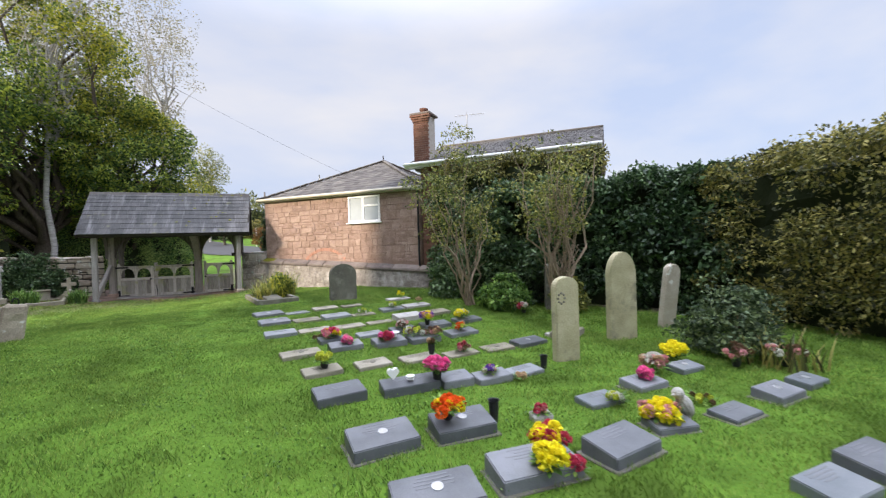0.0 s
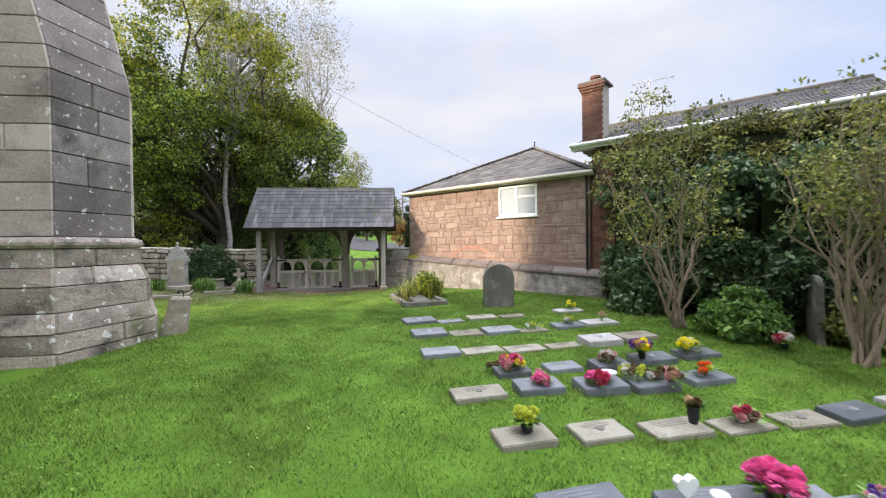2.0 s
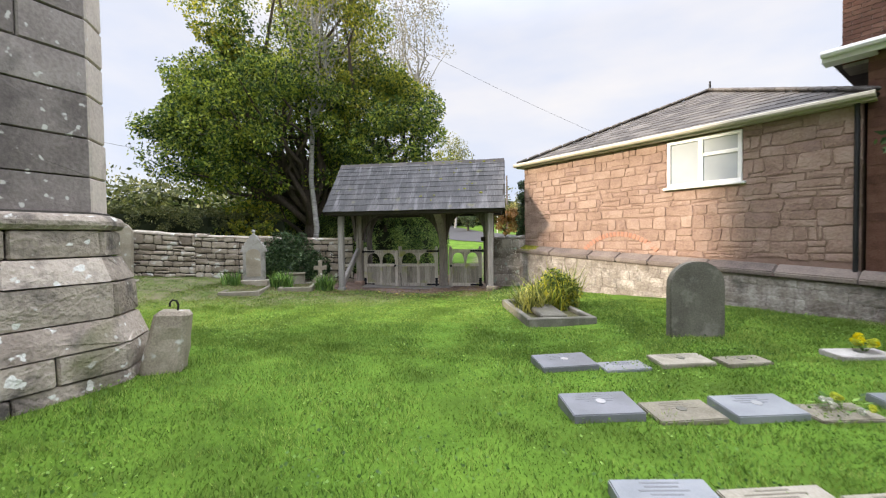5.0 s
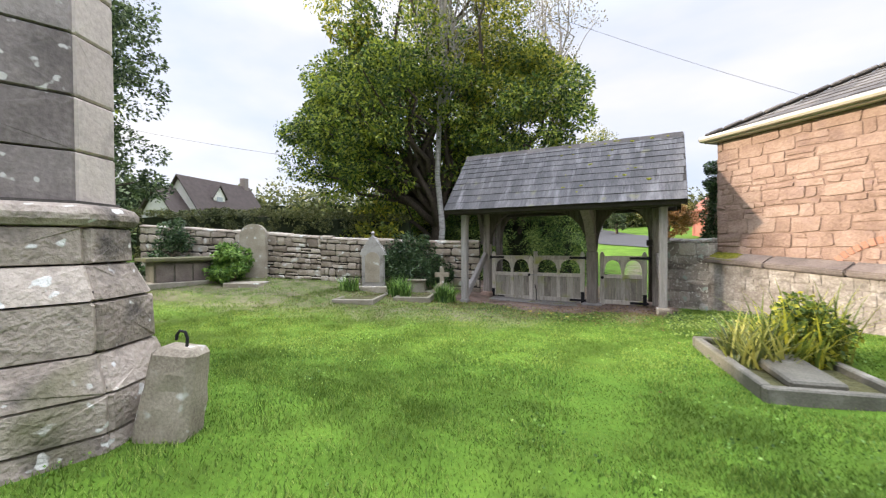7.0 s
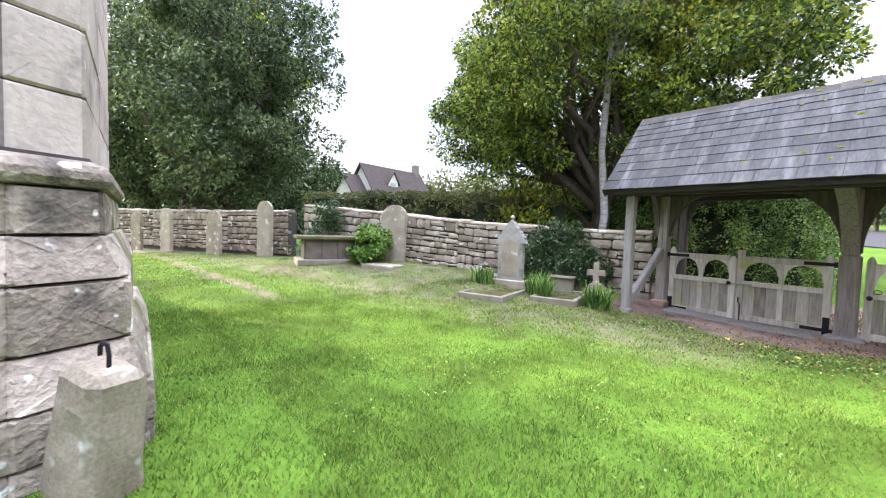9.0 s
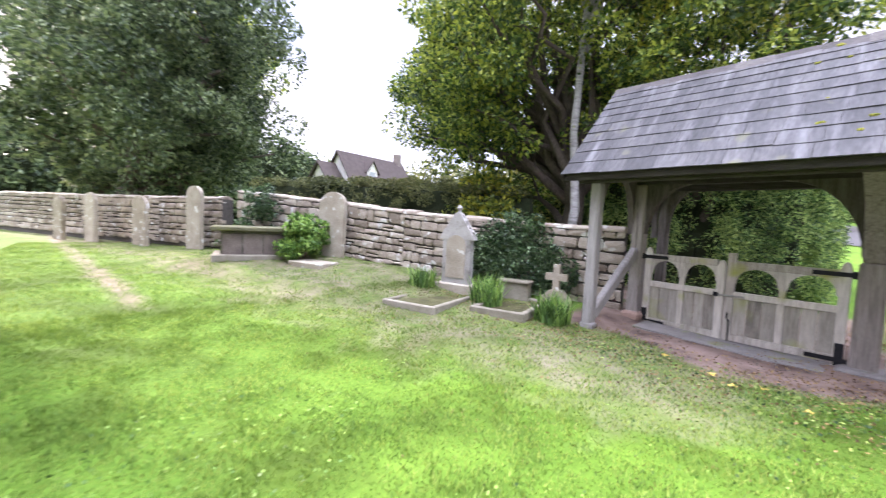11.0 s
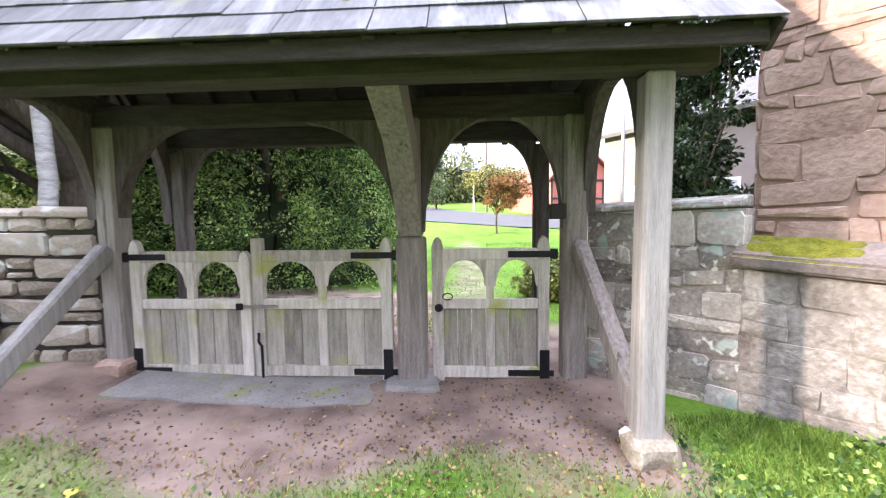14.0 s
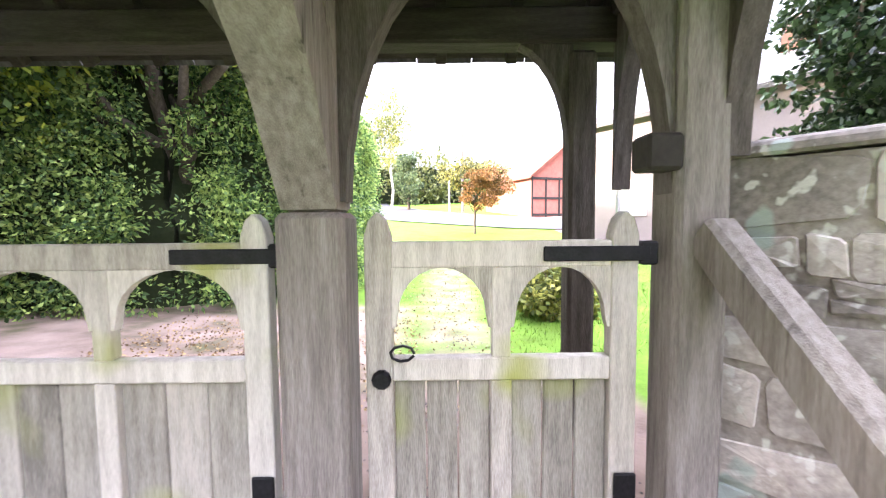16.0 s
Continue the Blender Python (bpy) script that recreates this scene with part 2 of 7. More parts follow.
M["bark"] = material("bark", [(0.04, 0.033, 0.026), (0.09, 0.073, 0.058), (0.15, 0.125, 0.10)], 6, 0.95, 0.8, 30, stretch=(4, 4, 1))
M["twig"] = material("bare_stem_bark", [(0.16, 0.12, 0.085), (0.28, 0.215, 0.155), (0.38, 0.30, 0.22)], 6, 0.9, 0.5, 30, stretch=(4, 4, 1))
M["birch_bark"] = material("birch_bark", [(0.12, 0.115, 0.11), (0.34, 0.33, 0.315), (0.50, 0.49, 0.475)], 5, 0.85, 0.4, 30, stretch=(1, 1, 4))


def leaf(name, cols, rnd=0.5, transl=0.3, rough=0.55):
    return material(name, cols, 0.35, rough, 0, 1.5, island=rnd, transl=transl, spec=0.35)


M["leaf_maple"] = leaf("maple_leaf", [(0.034, 0.068, 0.018), (0.110, 0.185, 0.036), (0.38, 0.44, 0.058)], 0.6, 0.42)
M["leaf_yellow"] = leaf("turning_and_sunlit_leaf", [(0.055, 0.098, 0.020), (0.200, 0.250, 0.038), (0.48, 0.46, 0.050)], 0.6, 0.4)
M["leaf_birch"] = leaf("birch_leaf", [(0.117, 0.117, 0.065), (0.260, 0.247, 0.143), (0.416, 0.377, 0.247)], 0.5)
M["leaf_dark"] = leaf("yew_leaf", [(0.026, 0.048, 0.022), (0.080, 0.122, 0.052), (0.18, 0.235, 0.10)], 0.6, 0.25)
M["leaf_laurel"] = leaf("laurel_leaf", [(0.019, 0.042, 0.019), (0.049, 0.095, 0.038), (0.133, 0.209, 0.085)], 0.5, 0.15, 0.4)
M["leaf_hedge"] = leaf("clipped_hedge_leaf", [(0.043, 0.060, 0.020), (0.102, 0.119, 0.037), (0.204, 0.212, 0.068)], 0.5, 0.2)
M["leaf_tangle"] = leaf("climber_leaf", [(0.042, 0.046, 0.018), (0.125, 0.132, 0.036), (0.36, 0.32, 0.085)], 0.6, 0.3)
M["leaf_shrub"] = leaf("shrub_leaf", [(0.060, 0.083, 0.027), (0.173, 0.195, 0.045), (0.390, 0.375, 0.090)], 0.5, 0.3)
M["leaf_green"] = leaf("bright_leaf", [(0.040, 0.090, 0.020), (0.110, 0.220, 0.045), (0.29, 0.45, 0.10)], 0.5, 0.3)
M["leaf_thicket"] = leaf("thicket_leaf", [(0.036, 0.080, 0.027), (0.135, 0.24, 0.068), (0.38, 0.50, 0.14)], 0.6, 0.45)
M["leaf_red"] = leaf("autumn_leaf", [(0.10, 0.070, 0.020), (0.22, 0.105, 0.034), (0.34, 0.17, 0.065)], 0.5, 0.3)
# dark fill for hedge insides, where only shade would show
M["core"] = material("hedge_inner_shade", [(0.014, 0.020, 0.008), (0.030, 0.040, 0.016)], 3, 1.0, 0.5, 20)
M["leaf_litter"] = leaf("fallen_leaf", [(0.08, 0.05, 0.026), (0.21, 0.135, 0.07), (0.34, 0.24, 0.11)], 0.6, 0.1, 0.8)
M["road"] = material("pale_asphalt", [(0.040, 0.041, 0.044), (0.055, 0.055, 0.059)], 1.5, 0.85, 0.2, 80)
M["glass"] = material("window_glass", [(0.30, 0.33, 0.36), (0.45, 0.48, 0.5)], 1.3, 0.08, 0, 2, spec=0.8)
M["black_plastic"] = material("black_plastic", [(0.012, 0.012, 0.014), (0.03, 0.03, 0.032)], 8, 0.5, 0.1, 60)
M["render"] = material("pale_house_render", [(0.186, 0.155, 0.143), (0.238, 0.202, 0.188)], 2, 0.9, 0.1, 40)
M["white_wall"] = material("white_limewashed_render", [(0.62, 0.60, 0.57), (0.76, 0.74, 0.71)], 2, 0.9, 0.2, 40, stain=(0.5, 0.47, 0.42), stain_scale=1.5)
M["red_wall"] = material("distant_red_brick", [(0.30, 0.10, 0.075), (0.42, 0.16, 0.12)], 4, 0.9, 0.2, 40)
M["roof_red"] = material("red_clay_roof", [(0.20, 0.075, 0.05), (0.30, 0.12, 0.085)], 3, 0.85, 0.3, 40)
M["roof_dark"] = material("dark_clay_roof", [(0.045, 0.035, 0.031), (0.085, 0.067, 0.06)], 3, 0.85, 0.3, 40)
M["timber"] = material("black_timber", [(0.02, 0.018, 0.016), (0.045, 0.04, 0.036)], 6, 0.8, 0.2, 40)
M["path_gravel"] = material("damp_path_gravel", [(0.05, 0.045, 0.04), (0.11, 0.10, 0.09), (0.2, 0.185, 0.17)], 5, 0.9, 0.4, 60, island=.6)
M["concrete"] = material("rough_concrete", [(0.17, 0.160, 0.155), (0.30, 0.287, 0.28)], 5, 0.9, 0.9, 40, stain=(0.22, 0.24, 0.12), stain_scale=3)


def flower_mat(name, c, var=0.5):
    a = tuple(x * 0.8 for x in c)
    b = tuple(min(1, x * 1.15 + 0.02) for x in c)
    return material(name, [a, c, b], 20, 0.6, 0, 90, island=var, transl=0.2)


F = {"pink": flower_mat("pink_petal", (0.86, 0.17, 0.42)), "yellow": flower_mat("yellow_petal", (0.95, 0.82, 0.04)),
     "orange": flower_mat("orange_petal", (0.85, 0.16, 0.02)), "rose": flower_mat("rose_petal", (0.55, 0.06, 0.12)),
     "purple": flower_mat("purple_petal", (0.22, 0.09, 0.45)), "white": flower_mat("white_petal", (0.75, 0.74, 0.68)),
     "cream": flower_mat("cream_petal", (0.62, 0.45, 0.28)), "palepink": flower_mat("pale_pink_petal", (0.75, 0.38, 0.40)),
     "lime": flower_mat("lime_petal", (0.62, 0.66, 0.10)), "dead": flower_mat("withered_petal", (0.20, 0.12, 0.07))}


# ---------------------------------------------------------------- mesh helpers
def part(name, bm, mat, parent=None, label=""):
    me = bpy.data.meshes.new(name)
    bm.normal_update()
    bm.to_mesh(me)
    bm.free()
    me.materials.append(mat)
    ob = new(name, me)
    if parent is not None:
        ob.parent = parent
    if label:
        ob["label"] = label
    return ob


def arrays(name, verts, faces, mat, parent=None, label="", smooth=False):
    me = bpy.data.meshes.new(name)
    verts = np.asarray(verts, dtype=np.float32).reshape(-1, 3)
    faces = np.asarray(faces, dtype=np.int32)
    k = faces.shape[1]
    me.vertices.add(len(verts))
    me.vertices.foreach_set("co", verts.ravel())
    me.loops.add(faces.size)
    me.loops.foreach_set("vertex_index", faces.ravel())
    me.polygons.add(len(faces))
    me.polygons.foreach_set("loop_start", np.arange(0, faces.size, k, dtype=np.int32))
    me.polygons.foreach_set("use_smooth", np.full(len(faces), bool(smooth)))
    me.update(calc_edges=True)
    me.materials.append(mat)
    ob = new(name, me)
    if parent is not None:
        ob.parent = parent
    if label:
        ob["label"] = label
    return ob


def thing(name, label, category, group="", kind="", at=None):
    ob = new(name)
    ob.empty_display_size = 0.1
    if at is not None:
        ob.matrix_world = at
    return tagged(ob, label, category, group, kind)


def box(bm, lo, hi, m=None, bevel=0.0, taper=None):
    cs = [Vector((x, y, z)) for z in (lo[2], hi[2]) for x, y in ((lo[0], lo[1]), (hi[0], lo[1]), (hi[0], hi[1]), (lo[0], hi[1]))]
    if m is not None:
        cs = [m @ c for c in cs]
    v = [bm.verts.new(c) for c in cs]
    fs = [bm.faces.new([v[i] for i in f]) for f in ((0, 3, 2, 1), (4, 5, 6, 7), (0, 1, 5, 4), (1, 2, 6, 5), (2, 3, 7, 6), (3, 0, 4, 7))]
    if bevel:
        es = list({e for f in fs for e in f.edges})
        bmesh.ops.bevel(bm, geom=es, offset=bevel, segments=1, affect="EDGES", profile=0.5)
    return bm


def newbox(lo, hi, m=None, bevel=0.0):
    return box(bmesh.new(), lo, hi, m, bevel)


def beam(a, b, w, d, bevel=0.012, up=(0, 0, 1)):
    """A squared timber from a to b, w across and d deep."""
    a, b = Vector(a), Vector(b)
    axis = (b - a).normalized()
    side = axis.cross(Vector(up))
    if side.length < 1e-4:
        side = Vector((1, 0, 0))
    side.normalize()
    upv = side.cross(axis)
    m = Matrix((side, axis, upv)).transposed().to_4x4()
    m.translation = a
    return newbox((-w / 2, 0, -d / 2), (w / 2, (b - a).length, d / 2), m, bevel)


def prism(bm, pts, off, m=None):
    """Extrudes the polygon pts (3D) by off."""
    off = Vector(off)
    a = [Vector(p) for p in pts]
    b = [p + off for p in a]
    if m is not None:
        a, b = [m @ p for p in a], [m @ p for p in b]
    va, vb = [bm.verts.new(p) for p in a], [bm.verts.new(p) for p in b]
    bm.faces.new(va)
    bm.faces.new(vb[::-1])
    for i in range(len(va)):
        j = (i + 1) % len(va)
        bm.faces.new((va[i], vb[i], vb[j], va[j]))
    bmesh.ops.recalc_face_normals(bm, faces=bm.faces)
    return bm


def tube(path, radii, sides=7, cap=True):
    """Verts and faces of a tapered tube through path."""
    vs, fs = [], []
    for i, (p, r) in enumerate(zip(path, radii)):
        p = Vector(p)
        d = Vector(path[min(i + 1, len(path) - 1)]) - Vector(path[max(i - 1, 0)])
        d.normalize()
        s = d.cross(Vector((0.3, 0.9, 0.1))).normalized()
        t = s.cross(d)
        for k in range(sides):
            a = 2 * math.pi * k / sides
            vs.append(p + (s * math.cos(a) + t * math.sin(a)) * r)
        if i:
            for k in range(sides):
                q = (k + 1) % sides
                b0, b1 = (i - 1) * sides, i * sides
                fs.append((b0 + k, b0 + q, b1 + q, b1 + k))
    return vs, fs


def lathe(bm, prof, sides=12, at=(0, 0, 0)):
    """Turns the profile (r, z) about the z axis."""
    at = Vector(at)
    rings = [[bm.verts.new(at + Vector((r * math.cos(2 * math.pi * k / sides), r * math.sin(2 * math.pi * k / sides), z))) for k in range(sides)] for r, z in prof]
    for a, b in zip(rings, rings[1:]):
        for k in range(sides):
            q = (k + 1) % sides
            bm.faces.new((a[k], a[q], b[q], b[k]))
    bm.faces.new(rings[0][::-1])
    bm.faces.new(rings[-1])
    return bm


def block_data(c, inward, depth, chamf=0.014, rough=0.006):
    """A dressed stone with outer corners c (4, counter-clockwise from outside), running inward by depth."""
    c = [Vector(p) for p in c]
    mid = (c[0] + c[1] + c[2] + c[3]) / 4
    n = Vector(inward).normalized()
    outer = []
    for p in c:
        d = (mid - p)
        d.normalize()
        outer.append(p + d * chamf * 1.3 - n * (random.random() * rough))
    ring = [p + n * chamf for p in c]
    back = [p + n * depth for p in c]
    vs = outer + ring + back
    fs = [(0, 1, 2, 3)]
    for o in (0, 4):
        for i in range(4):
            j = (i + 1) % 4
            fs.append((o + i, o + 4 + i, o + 4 + j, o + j))
    return vs, fs


def cobble_data(c, inward, depth, chamf, rough, cut):
    """A rough stone like block_data's, with its corners knocked off."""
    c = [Vector(p) for p in c]
    n = Vector(inward).normalized()
    small = min((c[1] - c[0]).length, (c[3] - c[0]).length)
    out = []
    for i in range(4):
        a, p, b = c[i - 1], c[i], c[(i + 1) % 4]
        for q in (a, b):
            k = small * cut * random.uniform(.4, 1.3)
            out.append(p + (q - p).normalized() * min(k, (q - p).length * .4))
    mid = (c[0] + c[1] + c[2] + c[3]) / 4
    lift = random.uniform(.2, 1) * rough
    face = [p + (mid - p).normalized() * chamf * 1.5 - n * (lift + random.uniform(-.25, .25) * rough) for p in out]
    vs = [mid - n * (lift + rough * .4)] + face + [p + n * chamf for p in out] + [p + n * depth for p in out]
    fs = []
    for i in range(8):
        j = (i + 1) % 8
        fs += [(0, 1 + i, 1 + j, 1 + j), (1 + i, 9 + i, 9 + j, 1 + j), (9 + i, 17 + i, 17 + j, 9 + j)]
    tri = []
    for f in fs:
        tri += [f[:3]] if f[2] == f[3] else [(f[0], f[1], f[2]), (f[0], f[2], f[3])]
    return vs, tri


def stones(parent, name, quads, mat, inward, depth, limit=300, chamf=0.014, rough=0.006, cut=0.0):
    """Lays the quads as single stones under parent; those past the limit become one joined mesh."""
    rest_v, rest_f = [], []
    for i, q in enumerate(quads):
        vs, fs = cobble_data(q, inward, depth, chamf, rough, cut) if cut else block_data(q, inward, depth, chamf, rough)
        if i < limit:
            arrays(name, vs, fs, mat, parent)
        else:
            k = len(rest_v)
            rest_v += vs
            rest_f += [tuple(a + k for a in f) for f in fs]
    if rest_v:
        tagged(arrays("rubble", rest_v, rest_f, mat, parent), kind="stuff")


def coursed(length, z0, z1, hmin, hmax, wmin, wmax, gap=0.012, holes=(), wob=0.0, rng=None):
    """Rectangles (s0, s1, z0, z1) of roughly coursed stones on a face, leaving out holes."""
    rng = rng or random.Random(4)
    out, z = [], z0
    while z < z1 - 0.02:
        h = rng.uniform(hmin, hmax)
        if z1 - (z + h) < hmin * 0.6:
            h = z1 - z
        s = 0.0
        first = True
        while s < length - 0.02:
            w = rng.uniform(wmin, wmax) * (0.6 if first and rng.random() < 0.5 else 1)
            first = False
            if length - (s + w) < wmin * 0.5:
                w = length - s
            a, b, c, d = s + gap / 2, s + w - gap / 2, z + gap / 2, z + h - gap / 2
            pieces = [(a, b, c, d)]
            for hs0, hs1, hz0, hz1 in holes:
                nxt = []
                for (pa, pb, pc, pd) in pieces:
                    if pb <= hs0 or pa >= hs1 or pd <= hz0 or pc >= hz1:
                        nxt.append((pa, pb, pc, pd))
                        continue
                    if pa < hs0 - 0.03:
                        nxt.append((pa, hs0, pc, pd))
                    if pb > hs1 + 0.03:
                        nxt.append((hs1, pb, pc, pd))
                    if pc < hz0 - 0.03:
                        nxt.append((max(pa, hs0), min(pb, hs1), pc, hz0))
                    if pd > hz1 + 0.03:
                        nxt.append((max(pa, hs0), min(pb, hs1), hz1, pd))
                pieces = nxt
            out += [(p, wob) for p in pieces if p[1] - p[0] > 0.03 and p[3] - p[2] > 0.025]
            s += w
        z += h
    res = []
    for (a, b, c, d), _ in out:
        if wob and rng.random() < wob and d - c > hmin * .9:
            if rng.random() < .6:
                m = c + (d - c) * rng.uniform(.35, .65)
                res += [(a, b, c, m - gap / 2), (a, b, m + gap / 2, d)]
            else:
                m = a + (b - a) * rng.uniform(.3, .7)
                res += [(a, m - gap / 2, c, d), (m + gap / 2, b, c, d)]
        else:
            res.append((a, b, c, d))
    return res


def on_face(rects, o, u, out_v=None, jitter=0.0, zfun=None):
    """Rectangles on a face through o along u (plan direction) as 3D quads."""
    o, u = Vector(o), Vector(u).normalized()
    res = []
    for s0, s1, z0, z1 in rects:
        pts = []
        for s, z in ((s0, z0), (s1, z0), (s1, z1), (s0, z1)):
            js, jz = random.uniform(-jitter, jitter), random.uniform(-jitter, jitter)
            zz = z + jz
            if zfun:
                zz = zfun(s, zz)
            pts.append(o + u * (s + js) + Vector((0, 0, zz)))
        res.append(pts)
    return res


# ---------------------------------------------------------------- ground heights
CTRL = [(0, 0, .04), (1, 1, .04), (0, 3, .06), (3.8, 2.6, -.05), (5.6, 3.1, -.02), (7.4, 3.5, .0), (0.2, 5, .1), (1.4, 7.6, .08),
        (1.9, 9.9, .17), (4.5, 8, .15), (2.6, 12.6, .3), (0.3, 15, .25), (4.5, 11, .28), (-4.5, 7.4, .24), (-1, 7, .13), (-2, 11, .13),
        (-5, 11, .14), (-1.1, 15, .1), (-3, 15.2, .02), (-5.2, 15.2, .06), (-7.5, 13.0, .18), (-11, 12.2, .25), (-13, 10.4, .25), (-3, 18, .0),
        (-9, 9, .2), (-2, -4, .04), (-6.6, 15.8, .28), (-8.1, 14.9, .27), (-10.6, 14.6, .44), (-12, 13.9, .56), (-12.7, 12.2, .42),
        (-14.5, 12.5, .46), (-3, 22, 0), (0, 30, 0), (-8, 24, .1)]
CT = np.array(CTRL)


def ground_np(x, y):
    x, y = np.asarray(x, float), np.asarray(y, float)
    a, b = np.zeros_like(x), np.zeros_like(x)
    for px, py, pz in CT:
        w = 1.0 / ((x - px) ** 2 + (y - py) ** 2 + 0.6) ** 1.5
        a += w * pz
        b += w
    side = (x + 8) * -.371 + (y - 12.8) * .928
    rise = .08 * np.clip(y - 23, 0, 55) * np.clip((y - 21) / 6, 0, 1)
    return a / b + rise + .10 * np.clip((side + .15) / .3, 0, 1) * np.clip((-7.9 - x) / .5, 0, 1) * np.clip((x + 15) / 1.5, 0, 1)


def ground(x, y):
    return float(ground_np(np.array([x]), np.array([y]))[0])


def soil_np(x, y):
    """How bare the soil is, 0 to 1: the trodden earth under and before the lychgate, the worn path, beds by the wall and under the hedge."""
    s = np.clip((y - 14.75 - 0.25 * np.sin(2.1 * x)) / 0.5, 0, 1) * np.clip((x + 6.3) / 0.4, 0, 1) * np.clip((-0.75 - x) / 0.3, 0, 1) * np.clip((19.0 - y) / 1.5, 0, 1)
    s = np.maximum(s, .7 * np.clip((y - 17.3) / .5, 0, 1) * np.clip((21.8 - y) / 1, 0, 1) * np.clip((-2.5 - x) / .4, 0, 1) * np.clip((x + 8) / .5, 0, 1))
    worn = 0.5 * np.exp(-((x + 1.75) / 0.55) ** 2) * np.clip((y - 13.2) / 1.2, 0, 1) * (y < 16)
    thin = 0.45 * np.clip((y - 11.2 - 0.25 * (x + 4)) / 2.0, 0, 1) * np.clip((-2.3 - x) / 1.2, 0, 1) * (y < 15.5)
    path = np.exp(-(((y - 9.8 - 0.12 * (x + 10)) / 0.28) ** 2)) * np.clip((-8.9 - x) / 0.8, 0, 1)
    lane = np.exp(-(((x + 2.15) / 0.6) ** 2)) * (y > 16) * np.clip((31 - y) / 2, 0, 1)
    side = (x + 8) * -.371 + (y - 12.8) * .928
    bank = .45 * np.exp(-(side / .2) ** 2) * np.clip((-7.9 - x) / .5, 0, 1) * np.clip((x + 15) / 1.5, 0, 1)
    bed = np.clip((-y * 0 + (x * 0.86 + y * 0.5) - 8.9) / 0.8, 0, 1) * (x > 3) * 0.9
    return np.clip(np.maximum.reduce([s, worn, thin, path * .6, lane * 0.5, bed, bank]), 0, 1)

# ---------------------------------------------------------------- ground
def axis(lo, hi, step, far):
    near = np.arange(lo, hi + 1e-6, step)
    out = step * 1.5 * (1.22 ** np.arange(1, 60))
    out = np.cumsum(out)
    out = out[out < far]
    return np.concatenate([(lo - out)[::-1], near, hi + out])


GX, GY = axis(-17, 10, 0.14, 900), axis(-4, 22, 0.14, 900)
gx, gy = np.meshgrid(GX, GY)
gz = ground_np(gx, gy)
gz = gz + 0.012 * np.sin(gx * 3.1 + 1.7 * np.sin(gy * 1.3)) * np.cos(gy * 2.7 + gx)
ni, nj = gx.shape
idx = np.arange(ni * nj).reshape(ni, nj)
gfaces = np.stack([idx[:-1, :-1], idx[:-1, 1:], idx[1:, 1:], idx[1:, :-1]], -1).reshape(-1, 4)
turf = material("mown_turf", [(0.05, 0.10, 0.012), (0.085, 0.165, 0.02), (0.13, 0.23, 0.03)], 1.6, 0.95, 0.7, 30, spec=0.1, stain=(0.05, 0.085, 0.012), stain_scale=.7, stain_at=(.48, .68))
# turf and earth share one sheet, blended by how bare each spot is
tn, tl = turf.node_tree.nodes, turf.node_tree.links
ts = tn["Principled BSDF"].inputs["Base Color"].links[0].from_socket
att = tn.new("ShaderNodeAttribute")
att.attribute_name = "bare"
sn2 = tn.new("ShaderNodeTexNoise")
sn2.inputs["Scale"].default_value, sn2.inputs["Detail"].default_value = 2.5, 6
ge2 = tn.new("ShaderNodeNewGeometry")
tl.new(ge2.outputs["Position"], sn2.inputs["Vector"])
er = tn.new("ShaderNodeValToRGB")
er.color_ramp.elements.new(0.5)
for k_, (p_, c_) in enumerate(((0.3, (0.10, 0.073, 0.060)), (0.5, (0.205, 0.150, 0.126)), (0.72, (0.28, 0.215, 0.185)))):
    er.color_ramp.elements[k_].position, er.color_ramp.elements[k_].color = p_, (*c_, 1)
tl.new(sn2.outputs["Fac"], er.inputs[0])
bm_ = tn.new("ShaderNodeMath")
bm_.operation = "MULTIPLY_ADD"
bm_.inputs[1].default_value = 0.5
tl.new(sn2.outputs["Fac"], bm_.inputs[0])
tl.new(att.outputs["Fac"], bm_.inputs[2])
mr_ = tn.new("ShaderNodeMapRange")
mr_.inputs["From Min"].default_value, mr_.inputs["From Max"].default_value = 0.45, 0.95
tl.new(bm_.outputs[0], mr_.inputs["Value"])
tm_ = tn.new("ShaderNodeMixRGB")
tl.new(mr_.outputs[0], tm_.inputs["Fac"])
tl.new(ts, tm_.inputs["Color1"])
tl.new(er.outputs[0], tm_.inputs["Color2"])
tl.new(tm_.outputs[0], tn["Principled BSDF"].inputs["Base Color"])
gob = arrays("ground", np.stack([gx, gy, gz], -1), gfaces, turf, smooth=True)
tagged(gob, "mown green churchyard turf with trodden earth by the gate", "ground", kind="structure")
ba = gob.data.attributes.new("bare", "FLOAT", "POINT")
ba.data.foreach_set("value", soil_np(gx, gy).ravel().astype(np.float32))

# ---------------------------------------------------------------- church corner buttress
church = thing("wall_church", "grey sandstone church buttress with stepped mossy plinth", "wall", kind="structure")
PLAN = [(-9.5, 5.93), (-5.15, 6.03), (-4.82, 7.12), (-4.98, 7.42), (-7.2, 7.52)]


